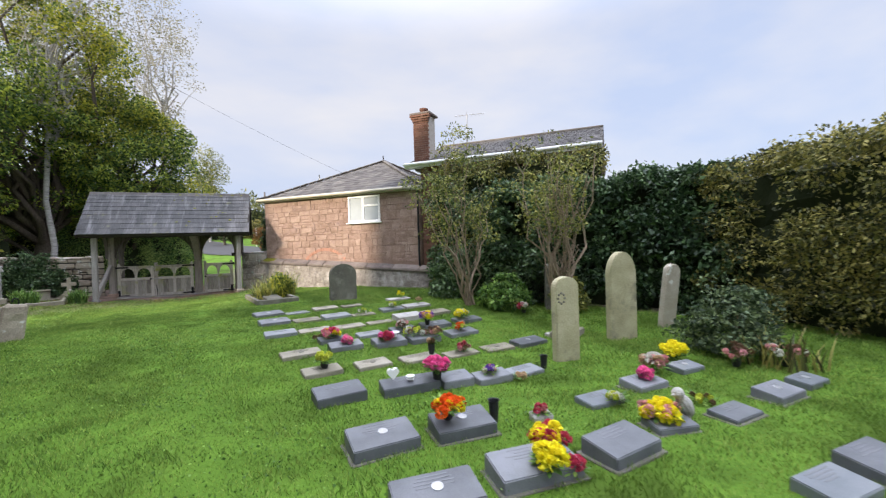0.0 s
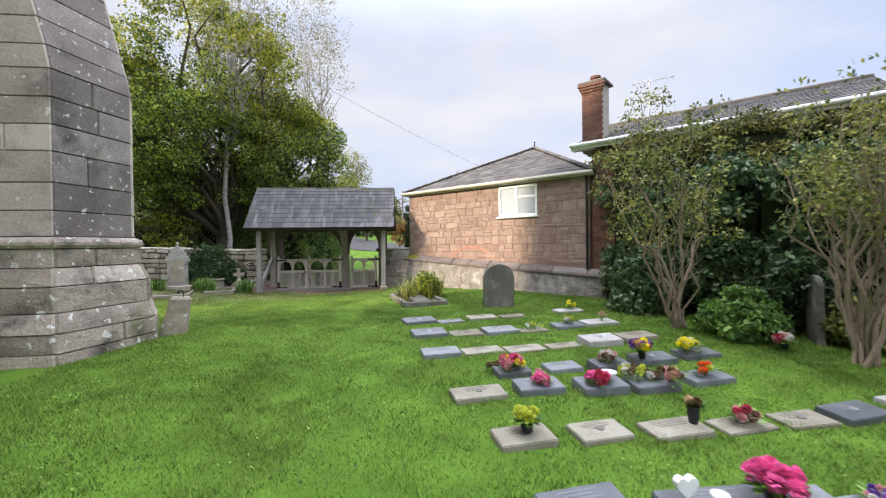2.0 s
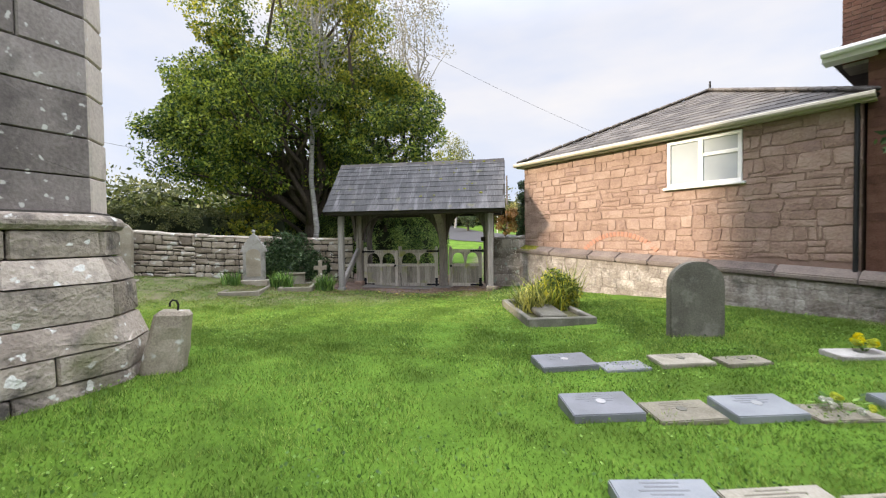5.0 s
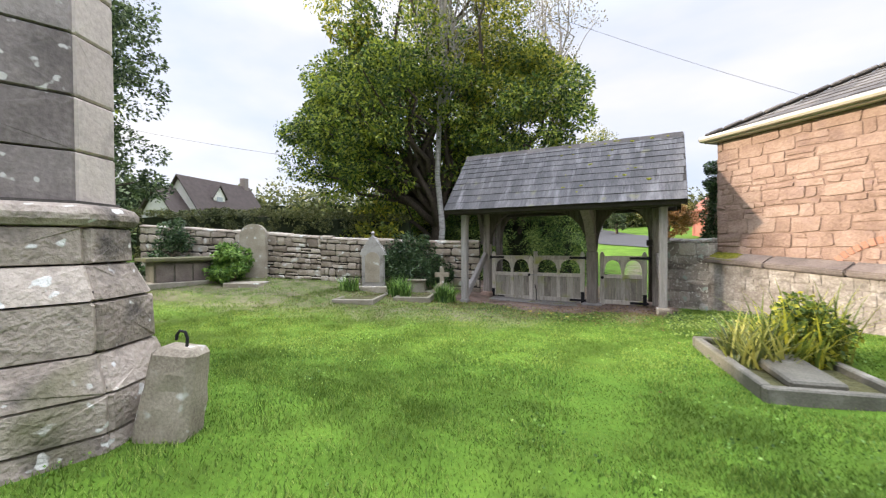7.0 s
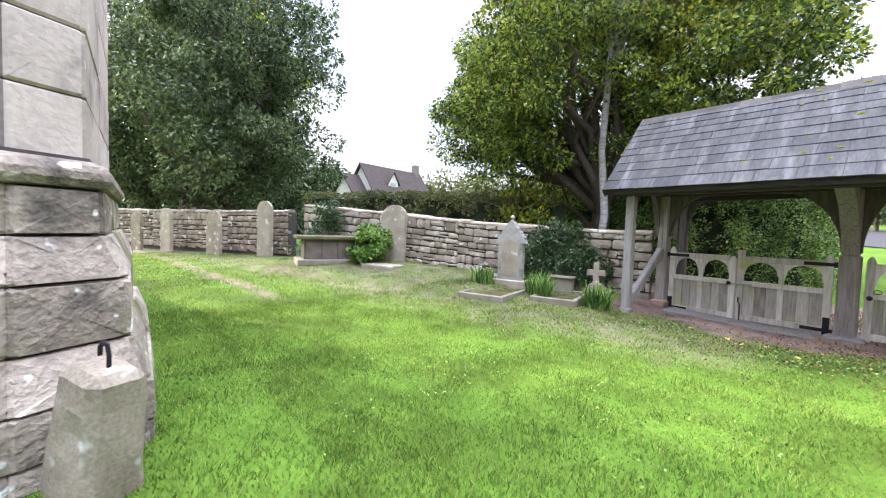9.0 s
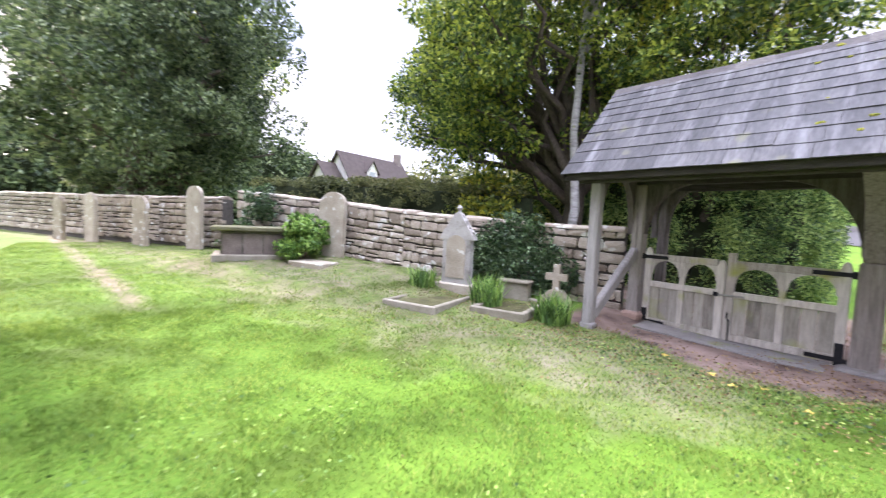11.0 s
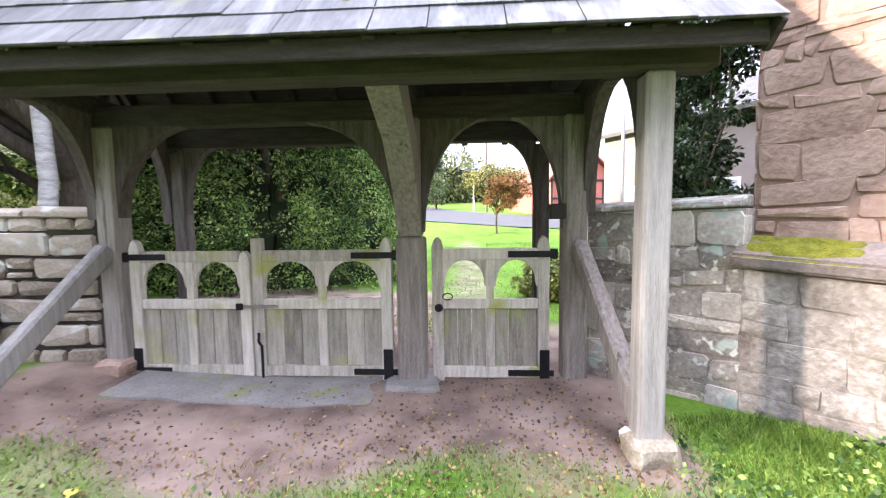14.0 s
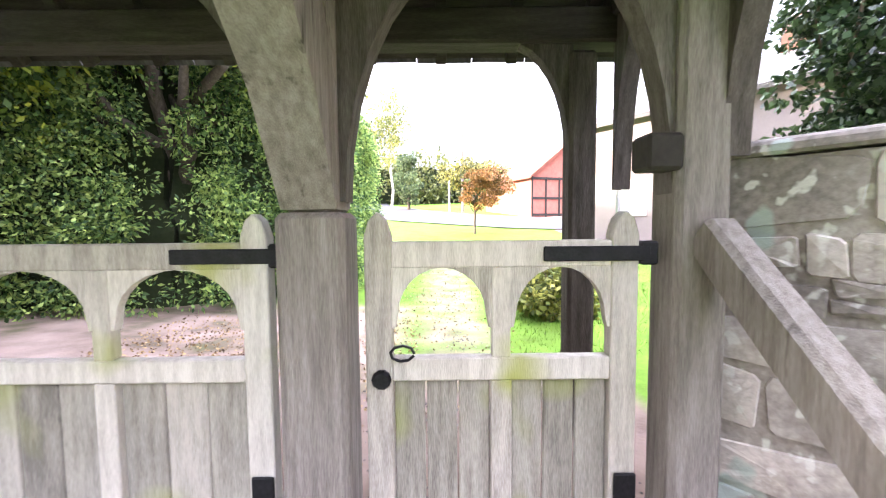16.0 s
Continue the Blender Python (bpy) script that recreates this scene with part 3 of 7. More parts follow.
def offset_plan(d, back=0.0):
    res = []
    for i in range(1, len(PLAN) - 1):
        a, b, c = Vector(PLAN[i - 1]), Vector(PLAN[i]), Vector(PLAN[i + 1])
        n1 = Vector(((b - a).y, -(b - a).x)).normalized()
        n2 = Vector(((c - b).y, -(c - b).x)).normalized()
        k = (n1 + n2).normalized()
        res.append(b + k * (d / max(0.5, k.dot(n1))) - Vector((back, 0)))
    a, b = Vector(PLAN[0]), Vector(PLAN[1])
    n1 = Vector(((b - a).y, -(b - a).x)).normalized()
    first = a + n1 * d
    a, b = Vector(PLAN[-2]), Vector(PLAN[-1])
    n1 = Vector(((b - a).y, -(b - a).x)).normalized()
    return [first] + res + [b + n1 * d]


rngc = random.Random(11)
COURSES = [(-0.1, 0.36, .33, .30), (0.36, 0.62, .30, .29), (0.62, 0.88, .29, .20), (0.88, 1.23, .19, .18), (1.23, 1.48, .18, .08), (1.48, 1.74, .07, .06)]
zc = 1.90
while zc < 8.6:
    h = rngc.uniform(0.3, 0.44)
    b0, b1 = max(0, (zc - 4.3) * 0.25), max(0, (zc + h - 4.3) * 0.25)
    COURSES.append((zc, zc + h, -b0, -b1))
    zc += h
for z0, z1, o0, o1 in COURSES:
    lo = offset_plan(max(o0, 0), max(0, -o0))
    hi = offset_plan(max(o1, 0), max(0, -o1))
    for i in range(0, len(lo) - 1):
        n = max(1, round((lo[i + 1] - lo[i]).length / rngc.uniform(0.6, 1.15)))
        if i == 2:
            n = 1
        cuts = [0] + sorted((k + rngc.uniform(-.25, .25)) / n for k in range(1, n)) + [1]
        nd = Vector(((lo[i + 1] - lo[i]).y, -(lo[i + 1] - lo[i]).x, 0)).normalized()
        L = (lo[i + 1] - lo[i]).length
        for s0, s1 in zip(cuts, cuts[1:]):
            g = 0.005 / L
            e = 0.004
            q = [(*lo[i].lerp(lo[i + 1], s0 + g), z0 + e), (*lo[i].lerp(lo[i + 1], s1 - g), z0 + e), (*hi[i].lerp(hi[i + 1], s1 - g), z1 - e), (*hi[i].lerp(hi[i + 1], s0 + g), z1 - e)]
            vs, fs = cobble_data(q, -nd, 0.2, 0.012, 0.008 if z0 > 1.85 else 0.03, 0.03 if z0 > 1.85 else 0.05)
            # above the string course the second face takes the darker ashlar
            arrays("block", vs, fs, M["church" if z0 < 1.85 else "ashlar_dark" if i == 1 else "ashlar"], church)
# roll moulding under the upper wall
rp = offset_plan(0.05)
for i in range(0, len(rp) - 1):
    a, b = rp[i], rp[i + 1]
    vs, fs = [], []
    prof = [(0.0, 1.74), (0.05, 1.75), (0.075, 1.79), (0.075, 1.83), (0.05, 1.87), (-0.02, 1.90), (-0.12, 1.90), (-0.12, 1.74)]
    for k, (o, z) in enumerate(prof):
        pl = offset_plan(0.05 + o)
        vs += [(*pl[i], z), (*pl[i + 1], z)]
    for k in range(len(prof)):
        q = (k + 1) % len(prof)
        fs.append((2 * k, 2 * k + 1, 2 * q + 1, 2 * q))
    arrays("string_course", vs, fs, M["church"], church, "rolled stone string course")
for nm, zz0, zz1, o in (("backing", -0.2, 0.66, .27), ("backing", 0.6, 1.3, .15), ("backing", 1.2, 1.92, .02), ("backing", 1.9, 4.3, -.03)):
    bm = bmesh.new()
    prism(bm, [(*p, zz0) for p in offset_plan(o)], (0, 0, zz1 - zz0))
    part(nm, bm, M["dark_joint"], church)
bm = bmesh.new()
va = [bm.verts.new((*p, 4.28)) for p in offset_plan(0, 0.03)]
vb = [bm.verts.new((*p, 8.6)) for p in offset_plan(0, 1.86)]
bm.faces.new(va[::-1]), bm.faces.new(vb)
for i in range(len(va)):
    j = (i + 1) % len(va)
    bm.faces.new((va[i], va[j], vb[j], vb[i]))
part("backing", bm, M["dark_joint"], church)
# unseen church bulk, sized so its shadow edge lands on the cottage wall
body = thing("wall_church_body", "unseen tall church walls and roof, placed to cast the churchyard shadow", "wall", kind="structure")
part("wall", newbox((-15.5, -14, -0.2), (-6.6, 6.6, 11.5)), M["church"], body)
bm = bmesh.new()
prism(bm, [(-15.5, 6.7, 11.5), (-15.5, -14.2, 11.5), (-15.5, -3.7, 16)], (8.9, 0, 0))
part("roof", bm, M["tile"], body)

# ---------------------------------------------------------------- lychgate
lych = thing("lychgate", "weathered oak lychgate with a mossy grey slate roof", "lychgate")
X0, X1, YR, ZR, YE, ZE = -6.0, -0.78, 16.28, 3.96, 14.84, 2.40
YB = 2 * YR - YE
PY = 15.2
for x, mt in ((-5.61, "oak_pale"), (-1.19, "oak_pale")):
    part("post", beam((x, PY, ground(x, PY) + 0.05), (x + 0.01, PY, 2.3), 0.155, 0.155, 0.02, (0, 1, 0)), M[mt], lych, "pale oak front post")
for x in (-5.47, -1.42):
    part("post", beam((x, 17.36, -0.02), (x, 17.36, 2.3), 0.16, 0.16, 0.02, (0, 1, 0)), M["oak"], lych)
for x, w in ((-5.49, 0.2), (-1.30, 0.2), (-2.72, 0.25)):
    part("gate_post", beam((x, 16.45, 0.03), (x, 16.45, 1.36 if w > .2 else 2.38), w, w, 0.022, (0, 1, 0)), M["oak_mid"], lych, "split weathered oak gate post")
bm = beam((-2.72, 16.47, 1.36), (-2.72, 16.45, 2.38), 0.2, 0.22, 0.02, (0, 1, 0))
part("post_head", bm, M["oak_mid"], lych)
# brace leaning forward from the middle post to the front plate
bm = bmesh.new()
prism(bm, [(-2.82, 16.34, 1.37), (-2.82, 16.52, 1.37), (-2.82, 16.40, 1.75), (-2.82, 16.15, 2.15), (-2.82, 15.55, 2.5), (-2.82, 15.2, 2.5), (-2.82, 15.22, 2.32), (-2.82, 15.75, 2.08), (-2.82, 16.12, 1.72)], (0.2, 0, 0))
part("brace", bm, M["oak_mid"], lych)
# plates and ties, their oak coloured dark for the shade under the roof
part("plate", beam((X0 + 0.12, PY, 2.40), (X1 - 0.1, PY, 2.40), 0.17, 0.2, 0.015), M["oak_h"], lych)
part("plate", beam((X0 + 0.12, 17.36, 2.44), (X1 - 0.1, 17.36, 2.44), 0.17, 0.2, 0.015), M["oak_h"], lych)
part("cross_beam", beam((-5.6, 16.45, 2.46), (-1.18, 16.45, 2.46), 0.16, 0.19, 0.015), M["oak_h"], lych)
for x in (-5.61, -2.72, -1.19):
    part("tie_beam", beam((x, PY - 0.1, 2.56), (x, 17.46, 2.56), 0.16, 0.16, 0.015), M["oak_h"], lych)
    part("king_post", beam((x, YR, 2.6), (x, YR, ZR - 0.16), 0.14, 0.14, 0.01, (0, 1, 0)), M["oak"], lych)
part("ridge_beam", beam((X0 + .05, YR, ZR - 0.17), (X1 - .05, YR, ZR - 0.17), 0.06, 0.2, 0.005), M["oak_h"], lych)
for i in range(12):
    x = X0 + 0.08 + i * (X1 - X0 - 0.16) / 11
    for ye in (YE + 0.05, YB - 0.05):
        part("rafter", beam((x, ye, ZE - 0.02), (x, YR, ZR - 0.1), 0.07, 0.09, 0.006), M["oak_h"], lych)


def arch_brace(x_post, x_tip, z_low, z_top, y, th, mat, thick=0.14, along="x"):
    """A curved timber rising from a post to a beam."""
    bm = bmesh.new()
    outer, inner = [], []
    sgn = 1 if x_tip > x_post else -1
    for k in range(9):
        a = k / 8 * math.pi / 2
        xi = x_post + (x_tip - x_post) * (1 - math.cos(a))
        zi = z_low + (z_top - z_low) * math.sin(a)
        inner.append((xi, zi))
    pts = inner + [(x_tip, z_top + 0.02), (x_post - sgn * 0.02, z_top + 0.02), (x_post - sgn * 0.02, z_low)]
    if along == "x":
        prism(bm, [(px, y - thick / 2, pz) for px, pz in pts], (0, thick, 0))
    else:
        prism(bm, [(y - thick / 2, px, pz) for px, pz in pts], (thick, 0, 0))
    return part("arch_brace", bm, mat, lych)


arch_brace(-5.40, -4.72, 1.42, 2.37, 16.45, 0, M["oak"])
arch_brace(-2.84, -3.66, 1.42, 2.37, 16.45, 0, M["oak"])
arch_brace(-2.60, -2.02, 1.40, 2.37, 16.45, 0, M["oak"], 0.12)
arch_brace(-1.40, -1.86, 1.42, 2.37, 16.45, 0, M["oak"], 0.12)
for x in (-5.61, -1.19):
    arch_brace(PY + 0.07, PY + 0.52, 1.55, 2.47, x, 0, M["oak"], 0.10, "y")
    arch_brace(16.36, 15.86, 1.55, 2.47, x, 0, M["oak"], 0.10, "y")
    arch_brace(16.55, 16.9, 1.5, 2.47, x, 0, M["oak"], 0.10, "y")
    arch_brace(17.29, 16.93, 1.5, 2.47, x, 0, M["oak"], 0.10, "y")
arch_brace(-5.39, -5.0, 1.6, 2.35, 17.36, 0, M["oak"], 0.10)
arch_brace(-1.50, -1.85, 1.75, 2.35, 17.36, 0, M["oak"], 0.10)
for x, xt in ((-5.60, -5.5), (-1.18, -1.28)):
    part("raking_strut", beam((x, PY + 0.06, 0.28), (xt, 16.36, 1.28), 0.12, 0.16, 0.02), M["oak_pale" if x < -3 else "oak_mid"], lych, "raking oak strut")
# barge boards, eaves and sarking in the same shade-darkened oak
for x in (X0 + 0.01, X1 - 0.01):
    for ye in (YE + 0.03, YB - 0.03):
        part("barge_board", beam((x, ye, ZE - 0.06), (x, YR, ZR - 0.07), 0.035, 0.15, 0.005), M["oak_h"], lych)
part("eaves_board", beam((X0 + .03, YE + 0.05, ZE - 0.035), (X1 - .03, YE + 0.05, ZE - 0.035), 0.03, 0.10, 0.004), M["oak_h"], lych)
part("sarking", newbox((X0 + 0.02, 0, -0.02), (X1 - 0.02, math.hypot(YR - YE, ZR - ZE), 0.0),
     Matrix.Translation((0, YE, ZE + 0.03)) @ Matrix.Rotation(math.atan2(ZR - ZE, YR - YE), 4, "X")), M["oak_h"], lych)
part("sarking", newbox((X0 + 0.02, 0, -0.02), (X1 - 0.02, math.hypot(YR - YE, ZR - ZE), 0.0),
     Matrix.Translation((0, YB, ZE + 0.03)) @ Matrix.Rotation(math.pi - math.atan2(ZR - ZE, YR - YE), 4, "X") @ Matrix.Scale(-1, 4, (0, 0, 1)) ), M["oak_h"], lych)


def slates(parent, o, u, up, length, height, rows, wmin, wmax, mat, name="slate", limit=300, seed=3, t=0.012, clip=None):
    """Lapped slates on a slope from o along u, rising along up."""
    rng = random.Random(seed)
    o, u, up = Vector(o), Vector(u).normalized(), Vector(up).normalized()
    nrm = u.cross(up).normalized()
    if nrm.z < 0:
        nrm = -nrm
    hs = [1.25 - 0.5 * i / rows for i in range(rows)]
    tot = sum(hs)
    count, y = 0, 0.0
    rv, rf = [], []
    for r in range(rows):
        h = hs[r] / tot * height
        s = -rng.uniform(0, wmin)
        while s < length:
            w = rng.uniform(wmin, wmax)
            a, b = max(s, 0) + 0.003, min(s + w, length) - 0.003
            s += w
            if b - a < 0.05:
                continue
            y0 = y - rng.uniform(0.0, 0.012)
            y1 = y + h + 0.03
            if clip:
                lim = clip(y + h * 0.5)
                a, b = max(a, lim[0]), min(b, lim[1])
                if b - a < 0.05:
                    continue
            lift = rng.uniform(0.0, 0.006)
            low, top = 0.020 + lift, 0.011
            p = [o + u * a + up * y0 + nrm * low, o + u * b + up * y0 + nrm * (low + rng.uniform(-.003, .003)), o + u * b + up * y1 + nrm * top, o + u * a + up * y1 + nrm * top]
            vs = p + [q - nrm * t for q in p]
            fs = [(0, 1, 2, 3), (7, 6, 5, 4), (0, 4, 5, 1), (1, 5, 6, 2), (2, 6, 7, 3), (3, 7, 4, 0)]
            if count < limit:
                arrays(name, vs, fs, mat, parent)
            else:
                k = len(rv)
                rv += vs
                rf += [tuple(i + k for i in f) for f in fs]
            count += 1
        y += h
    if rv:
        tagged(arrays("slating", rv, rf, mat, parent), kind="stuff")


SL = math.hypot(YR - YE, ZR - ZE)
slates(lych, (X0, YE - 0.02, ZE), (1, 0, 0), (0, YR - YE, ZR - ZE), X1 - X0, SL, 10, 0.26, 0.52, M["slate"])
slates(lych, (X0, YB + 0.02, ZE), (1, 0, 0), (0, YR - YB, ZR - ZE), X1 - X0, SL, 10, 0.26, 0.52, M["slate"], limit=0)
n = 12
for i in range(n):
    a, b = X0 + i * (X1 - X0) / n, X0 + (i + 1) * (X1 - X0) / n - 0.006
    bm = bmesh.new()
    dz = random.uniform(-.006, .006)
    prism(bm, [(a, YR - 0.13, ZR - 0.09 + dz), (a, YR, ZR + 0.055 + dz), (a, YR + 0.13, ZR - 0.09 + dz), (a, YR + 0.11, ZR - 0.11 + dz), (a, YR, ZR + 0.01 + dz), (a, YR - 0.11, ZR - 0.11 + dz)], (b - a, 0, 0))
    part("ridge_tile", bm, M["tile"], lych)
rngm = random.Random(8)
for i in range(26):
    s, h = rngm.uniform(2.3, 5.0), rngm.uniform(0.15, 0.85) if i < 14 else rngm.uniform(.95, .99)
    p = Vector((X0 + s, YE + (YR - YE) * h, ZE + (ZR - ZE) * h)) + Vector((0, -0.735, 0.68)) * 0.03
    r = rngm.uniform(0.02, 0.05)
    bm = bmesh.new()
    bmesh.ops.create_icosphere(bm, subdivisions=1, radius=r, matrix=Matrix.Translation(p) @ Matrix.Rotation(0.82, 4, "X") @ Matrix.Diagonal((1.3, 1, .45, 1)))
    for v in bm.verts:
        v.co += Vector((rngm.uniform(-.3, .3), rngm.uniform(-.3, .3), 0)) * r
    part("moss_clump", bm, M["moss"], lych)
part("bracket_box", newbox((-1.52, 16.33, 1.50), (-1.39, 16.47, 1.63), None, 0.012), M["timber"], lych, "dark wooden latch block")
# stones under posts
for x, y, sx, sy, h, mt, lb in ((-1.18, 15.17, .135, .125, .14, "oldstone", "rough stone post pad"), (-2.72, 16.40, .24, .25, .05, "concrete", "worn stone threshold block"),
                                (-5.47, 16.4, .15, .16, .10, "house_stone", "pink stone footing"), (-5.61, 15.2, .10, .10, .08, "concrete", "rough stone post pad")):
    z = ground(x, y)
    bm = newbox((-sx, -sy, -0.1), (sx, sy, h), None, 0.03)
    bmesh.ops.subdivide_edges(bm, edges=[e for e in bm.edges if e.calc_length() > .08], cuts=3, use_grid_fill=True)
    for v in bm.verts:
        f_ = Vector((x * 3, y, 0)) + v.co * 9
        v.co += Vector((noise.noise(f_), noise.noise(f_ + Vector((7, 0, 0))), .5 * noise.noise(f_ + Vector((0, 7, 0))) * (v.co.z < h - .01))) * .03
    tagged(part("pad_stone", bm, M[mt]), lb + " under the lychgate", "stone").location = (x, y, z)


zt_ = max(ground(-5, 16), ground(-3, 16.3))
bm = newbox((-5.22, 15.88, -.1), (-2.98, 16.75, zt_ + .012))
bmesh.ops.subdivide_edges(bm, edges=[e for e in bm.edges if e.calc_length() > .9], cuts=8, use_grid_fill=True)
for v in bm.verts:
    v.co += Vector((.08 * noise.noise(v.co * 3), .12 * noise.noise(v.co * 3 + Vector((4, 0, 0))), 0))
    if v.co.z > 0:
        v.co.z = ground(v.co.x, v.co.y) + .016
tagged(part("pavement", bm, M["concrete"]), "rough pale concrete threshold before the double gate", "pavement", kind="structure")

# ---------------------------------------------------------------- gates
def gate_leaf(name, x0, x1, hang_left, label, tall_left, tall_right, group=""):
    g = thing(name, label, "gate", group)
    y, z0, zm, zt = 16.40, 0.09, 0.76, 1.20
    sw, d = 0.10, 0.06
    wood = M["gate_oak"]
    for side, x, tall in ((0, x0, tall_left), (1, x1 - sw, tall_right)):
        zz = 1.36 if tall else 1.25
        bm = bmesh.new()
        if tall == 2:
            pts = [(x, y, z0 - 0.03), (x + sw, y, z0 - 0.03), (x + sw, y, zz), (x, y, zz)]
        else:
            pts = [(x, y, z0 - 0.03), (x + sw, y, z0 - 0.03), (x + sw, y, zz - 0.09), (x + sw * .82, y, zz - 0.03), (x + sw / 2, y, zz), (x + sw * .18, y, zz - 0.03), (x, y, zz - 0.09)]
        prism(bm, pts, (0, d + 0.012, 0))
        bmesh.ops.bevel(bm, geom=list(bm.edges), offset=0.005, segments=1, affect="EDGES")
        part("stile", bm, wood, g)
    a, b = x0 + sw, x1 - sw
    for zc_, h in ((zt, 0.10), (zm, 0.09), (z0 + 0.05, 0.10)):
        part("rail", newbox((a, y + 0.004, zc_ - h / 2), (b, y + d, zc_ + h / 2), None, 0.006), wood, g)
    xm = (a + b) / 2
    part("muntin", newbox((xm - 0.04, y + 0.004, z0 + 0.10), (xm + 0.04, y + d, zm - 0.045), None, 0.004), wood, g)
    part("muntin", newbox((xm - 0.035, y + 0.004, zm + 0.045), (xm + 0.035, y + d, zt - 0.05), None, 0.004), wood, g)
    for p, q in ((a, xm - 0.04), (xm + 0.04, b)):
        nb = 3
        for i in range(nb):
            w = (q - p) / nb
            part("board", newbox((p + i * w + 0.004, y + 0.034 + .004 * (i % 2), z0 + 0.09), (p + (i + 1) * w - 0.004, y + 0.056, zm - 0.04), None, 0.004), M["gate_board"], g)
    for p, q in ((a, xm - 0.035), (xm + 0.035, b)):
        mid, zl, zh = (p + q) / 2, zm + 0.26, zt - 0.05
        for xp, xt in ((p, mid), (q, mid)):
            bm = bmesh.new()
            sg = 1 if xt > xp else -1
            pts = [(xp, y + 0.01, zl - 0.10), (xp + sg * 0.012, y + 0.01, zl - 0.10)]
            for k in range(7):
                t_ = k / 6 * math.pi / 2
                pts.append((xp + sg * 0.02 + (xt - xp - sg * 0.02) * (1 - math.cos(t_)), y + 0.01, zl - 0.06 + (zh - zl + 0.06) * math.sin(t_)))
            pts.append((xp, y + 0.01, zh))
            prism(bm, pts, (0, 0.04, 0))
            part("arch_bracket", bm, wood, g)
    hx = x0 if hang_left else x1
    sg = 1 if hang_left else -1
    for zc_ in (zt, z0 + 0.05):
        part("strap_hinge", newbox(*(lambda p, q: ((min(p, q), y - 0.012, zc_ - 0.028), (max(p, q), y - 0.002, zc_ + 0.028)))(hx - sg * 0.04, hx + sg * 0.36), None, 0.004), M["iron"], g, "black iron strap hinge")
    part("hinge_plate", newbox(*(lambda p, q: ((min(p, q), y - 0.018, z0 - 0.02), (max(p, q), y - 0.004, z0 + 0.26)))(hx, hx + sg * 0.085), None, 0.004), M["iron"], g)
    part("pintle", newbox(*(lambda p, q: ((min(p, q), y - 0.01, zt - 0.045), (max(p, q), y + 0.04, zt + 0.045)))(hx - sg * 0.07, hx - sg * 0.005), None, 0.008), M["iron"], g)
    return g


gl = gate_leaf("gate", -5.34, -4.20, True, "weathered oak gate leaf with arched openings, closed", 1, 0, "double gate leaves")
gr = gate_leaf("gate", -4.18, -2.90, False, "weathered oak gate leaf with arched openings and iron bolts, closed", 2, 1, "double gate leaves")
gs = gate_leaf("gate", -2.54, -1.51, False, "narrow weathered oak side gate with two arched openings, closed", 1, 1)
vs, fs = tube([(-4.13, 16.385, 0.5), (-4.13, 16.375, 0.42), (-4.10, 16.375, 0.38), (-4.10, 16.375, 0.03)], [0.012] * 4, 6)
arrays("drop_bolt", vs, fs, M["iron"], gr, "black iron drop bolt")
vs, fs = tube([(-4.30, 16.385, 0.74), (-3.94, 16.385, 0.745)], [0.014] * 2, 6)
arrays("slide_bolt", vs, fs, M["galv"], gr, "galvanised slide bolt")
part("padlock", newbox((-4.32, 16.35, 0.715), (-4.26, 16.385, 0.775), None, 0.008), M["iron"], gr)
vs, fs = tube([(-2.40 + 0.045 * math.cos(a / 8 * 6.0), 16.385, 0.83 + 0.03 * math.sin(a / 8 * 6.0)) for a in range(9)], [0.006] * 9, 5)
arrays("ring_handle", vs, fs, M["iron"], gs, "curled iron latch handle")
bm = bmesh.new()
lathe(bm, [(0.035, 0), (0.038, .02), (0.03, .035)], 10)
bm.transform(Matrix.Translation((-2.48, 16.40, 0.73)) @ Matrix.Rotation(math.pi / 2, 4, "X"))
part("latch_boss", bm, M["iron"], gs)


# ---------------------------------------------------------------- stone cottage beside the gate
HM = Matrix.Translation((-0.2, 15.83, 0)) @ Matrix.Rotation(-math.pi / 4, 4, "Z")
house = thing("house", "pink sandstone cottage with a hipped slate roof and white window", "house", at=HM)
HL, HD, HZ = 6.95, 7.2, 3.62
WIN = (4.03, 5.38, 2.60, 3.56)
for s0, s1, a, b in ((0, WIN[0], 0, HZ), (WIN[1], HL, 0, HZ), (WIN[0], WIN[1], 0, WIN[2]), (WIN[0], WIN[1], WIN[3], HZ)):
    part("wall", newbox((s0, 0.0, a), (s1, 0.35, b)), M["house_mortar"], house)
part("wall", newbox((0, 0.35, 0), (0.35, HD, HZ)), M["house_mortar"], house)
part("wall", newbox((HL - .35, 0.35, 0), (HL, HD, HZ)), M["house_mortar"], house)
part("wall", newbox((.35, HD - .35, 0), (HL - .35, HD, HZ)), M["house_mortar"], house)
rs = coursed(HL, 1.16, HZ - 0.02, 0.09, 0.27, 0.16, 0.60, 0.014, [(WIN[0] - .02, WIN[1] + .02, WIN[2] - .02, WIN[3] + .1)], wob=.3, rng=random.Random(21))
stones(house, "stone", on_face(rs, (0, -0.006, 0), (1, 0, 0), jitter=0.024), M["house_stone"], (0, 1, 0), 0.08, 300, 0.006, 0.012, .13)
rs = coursed(HD, 1.5, HZ - 0.02, 0.17, 0.32, 0.3, 0.7, 0.016, rng=random.Random(22))
stones(house, "stone", on_face(rs, (-0.012, HD, 0), (0, -1, 0), jitter=0.009), M["house_stone"], (1, 0, 0), 0.08, 120, 0.006, 0.012)
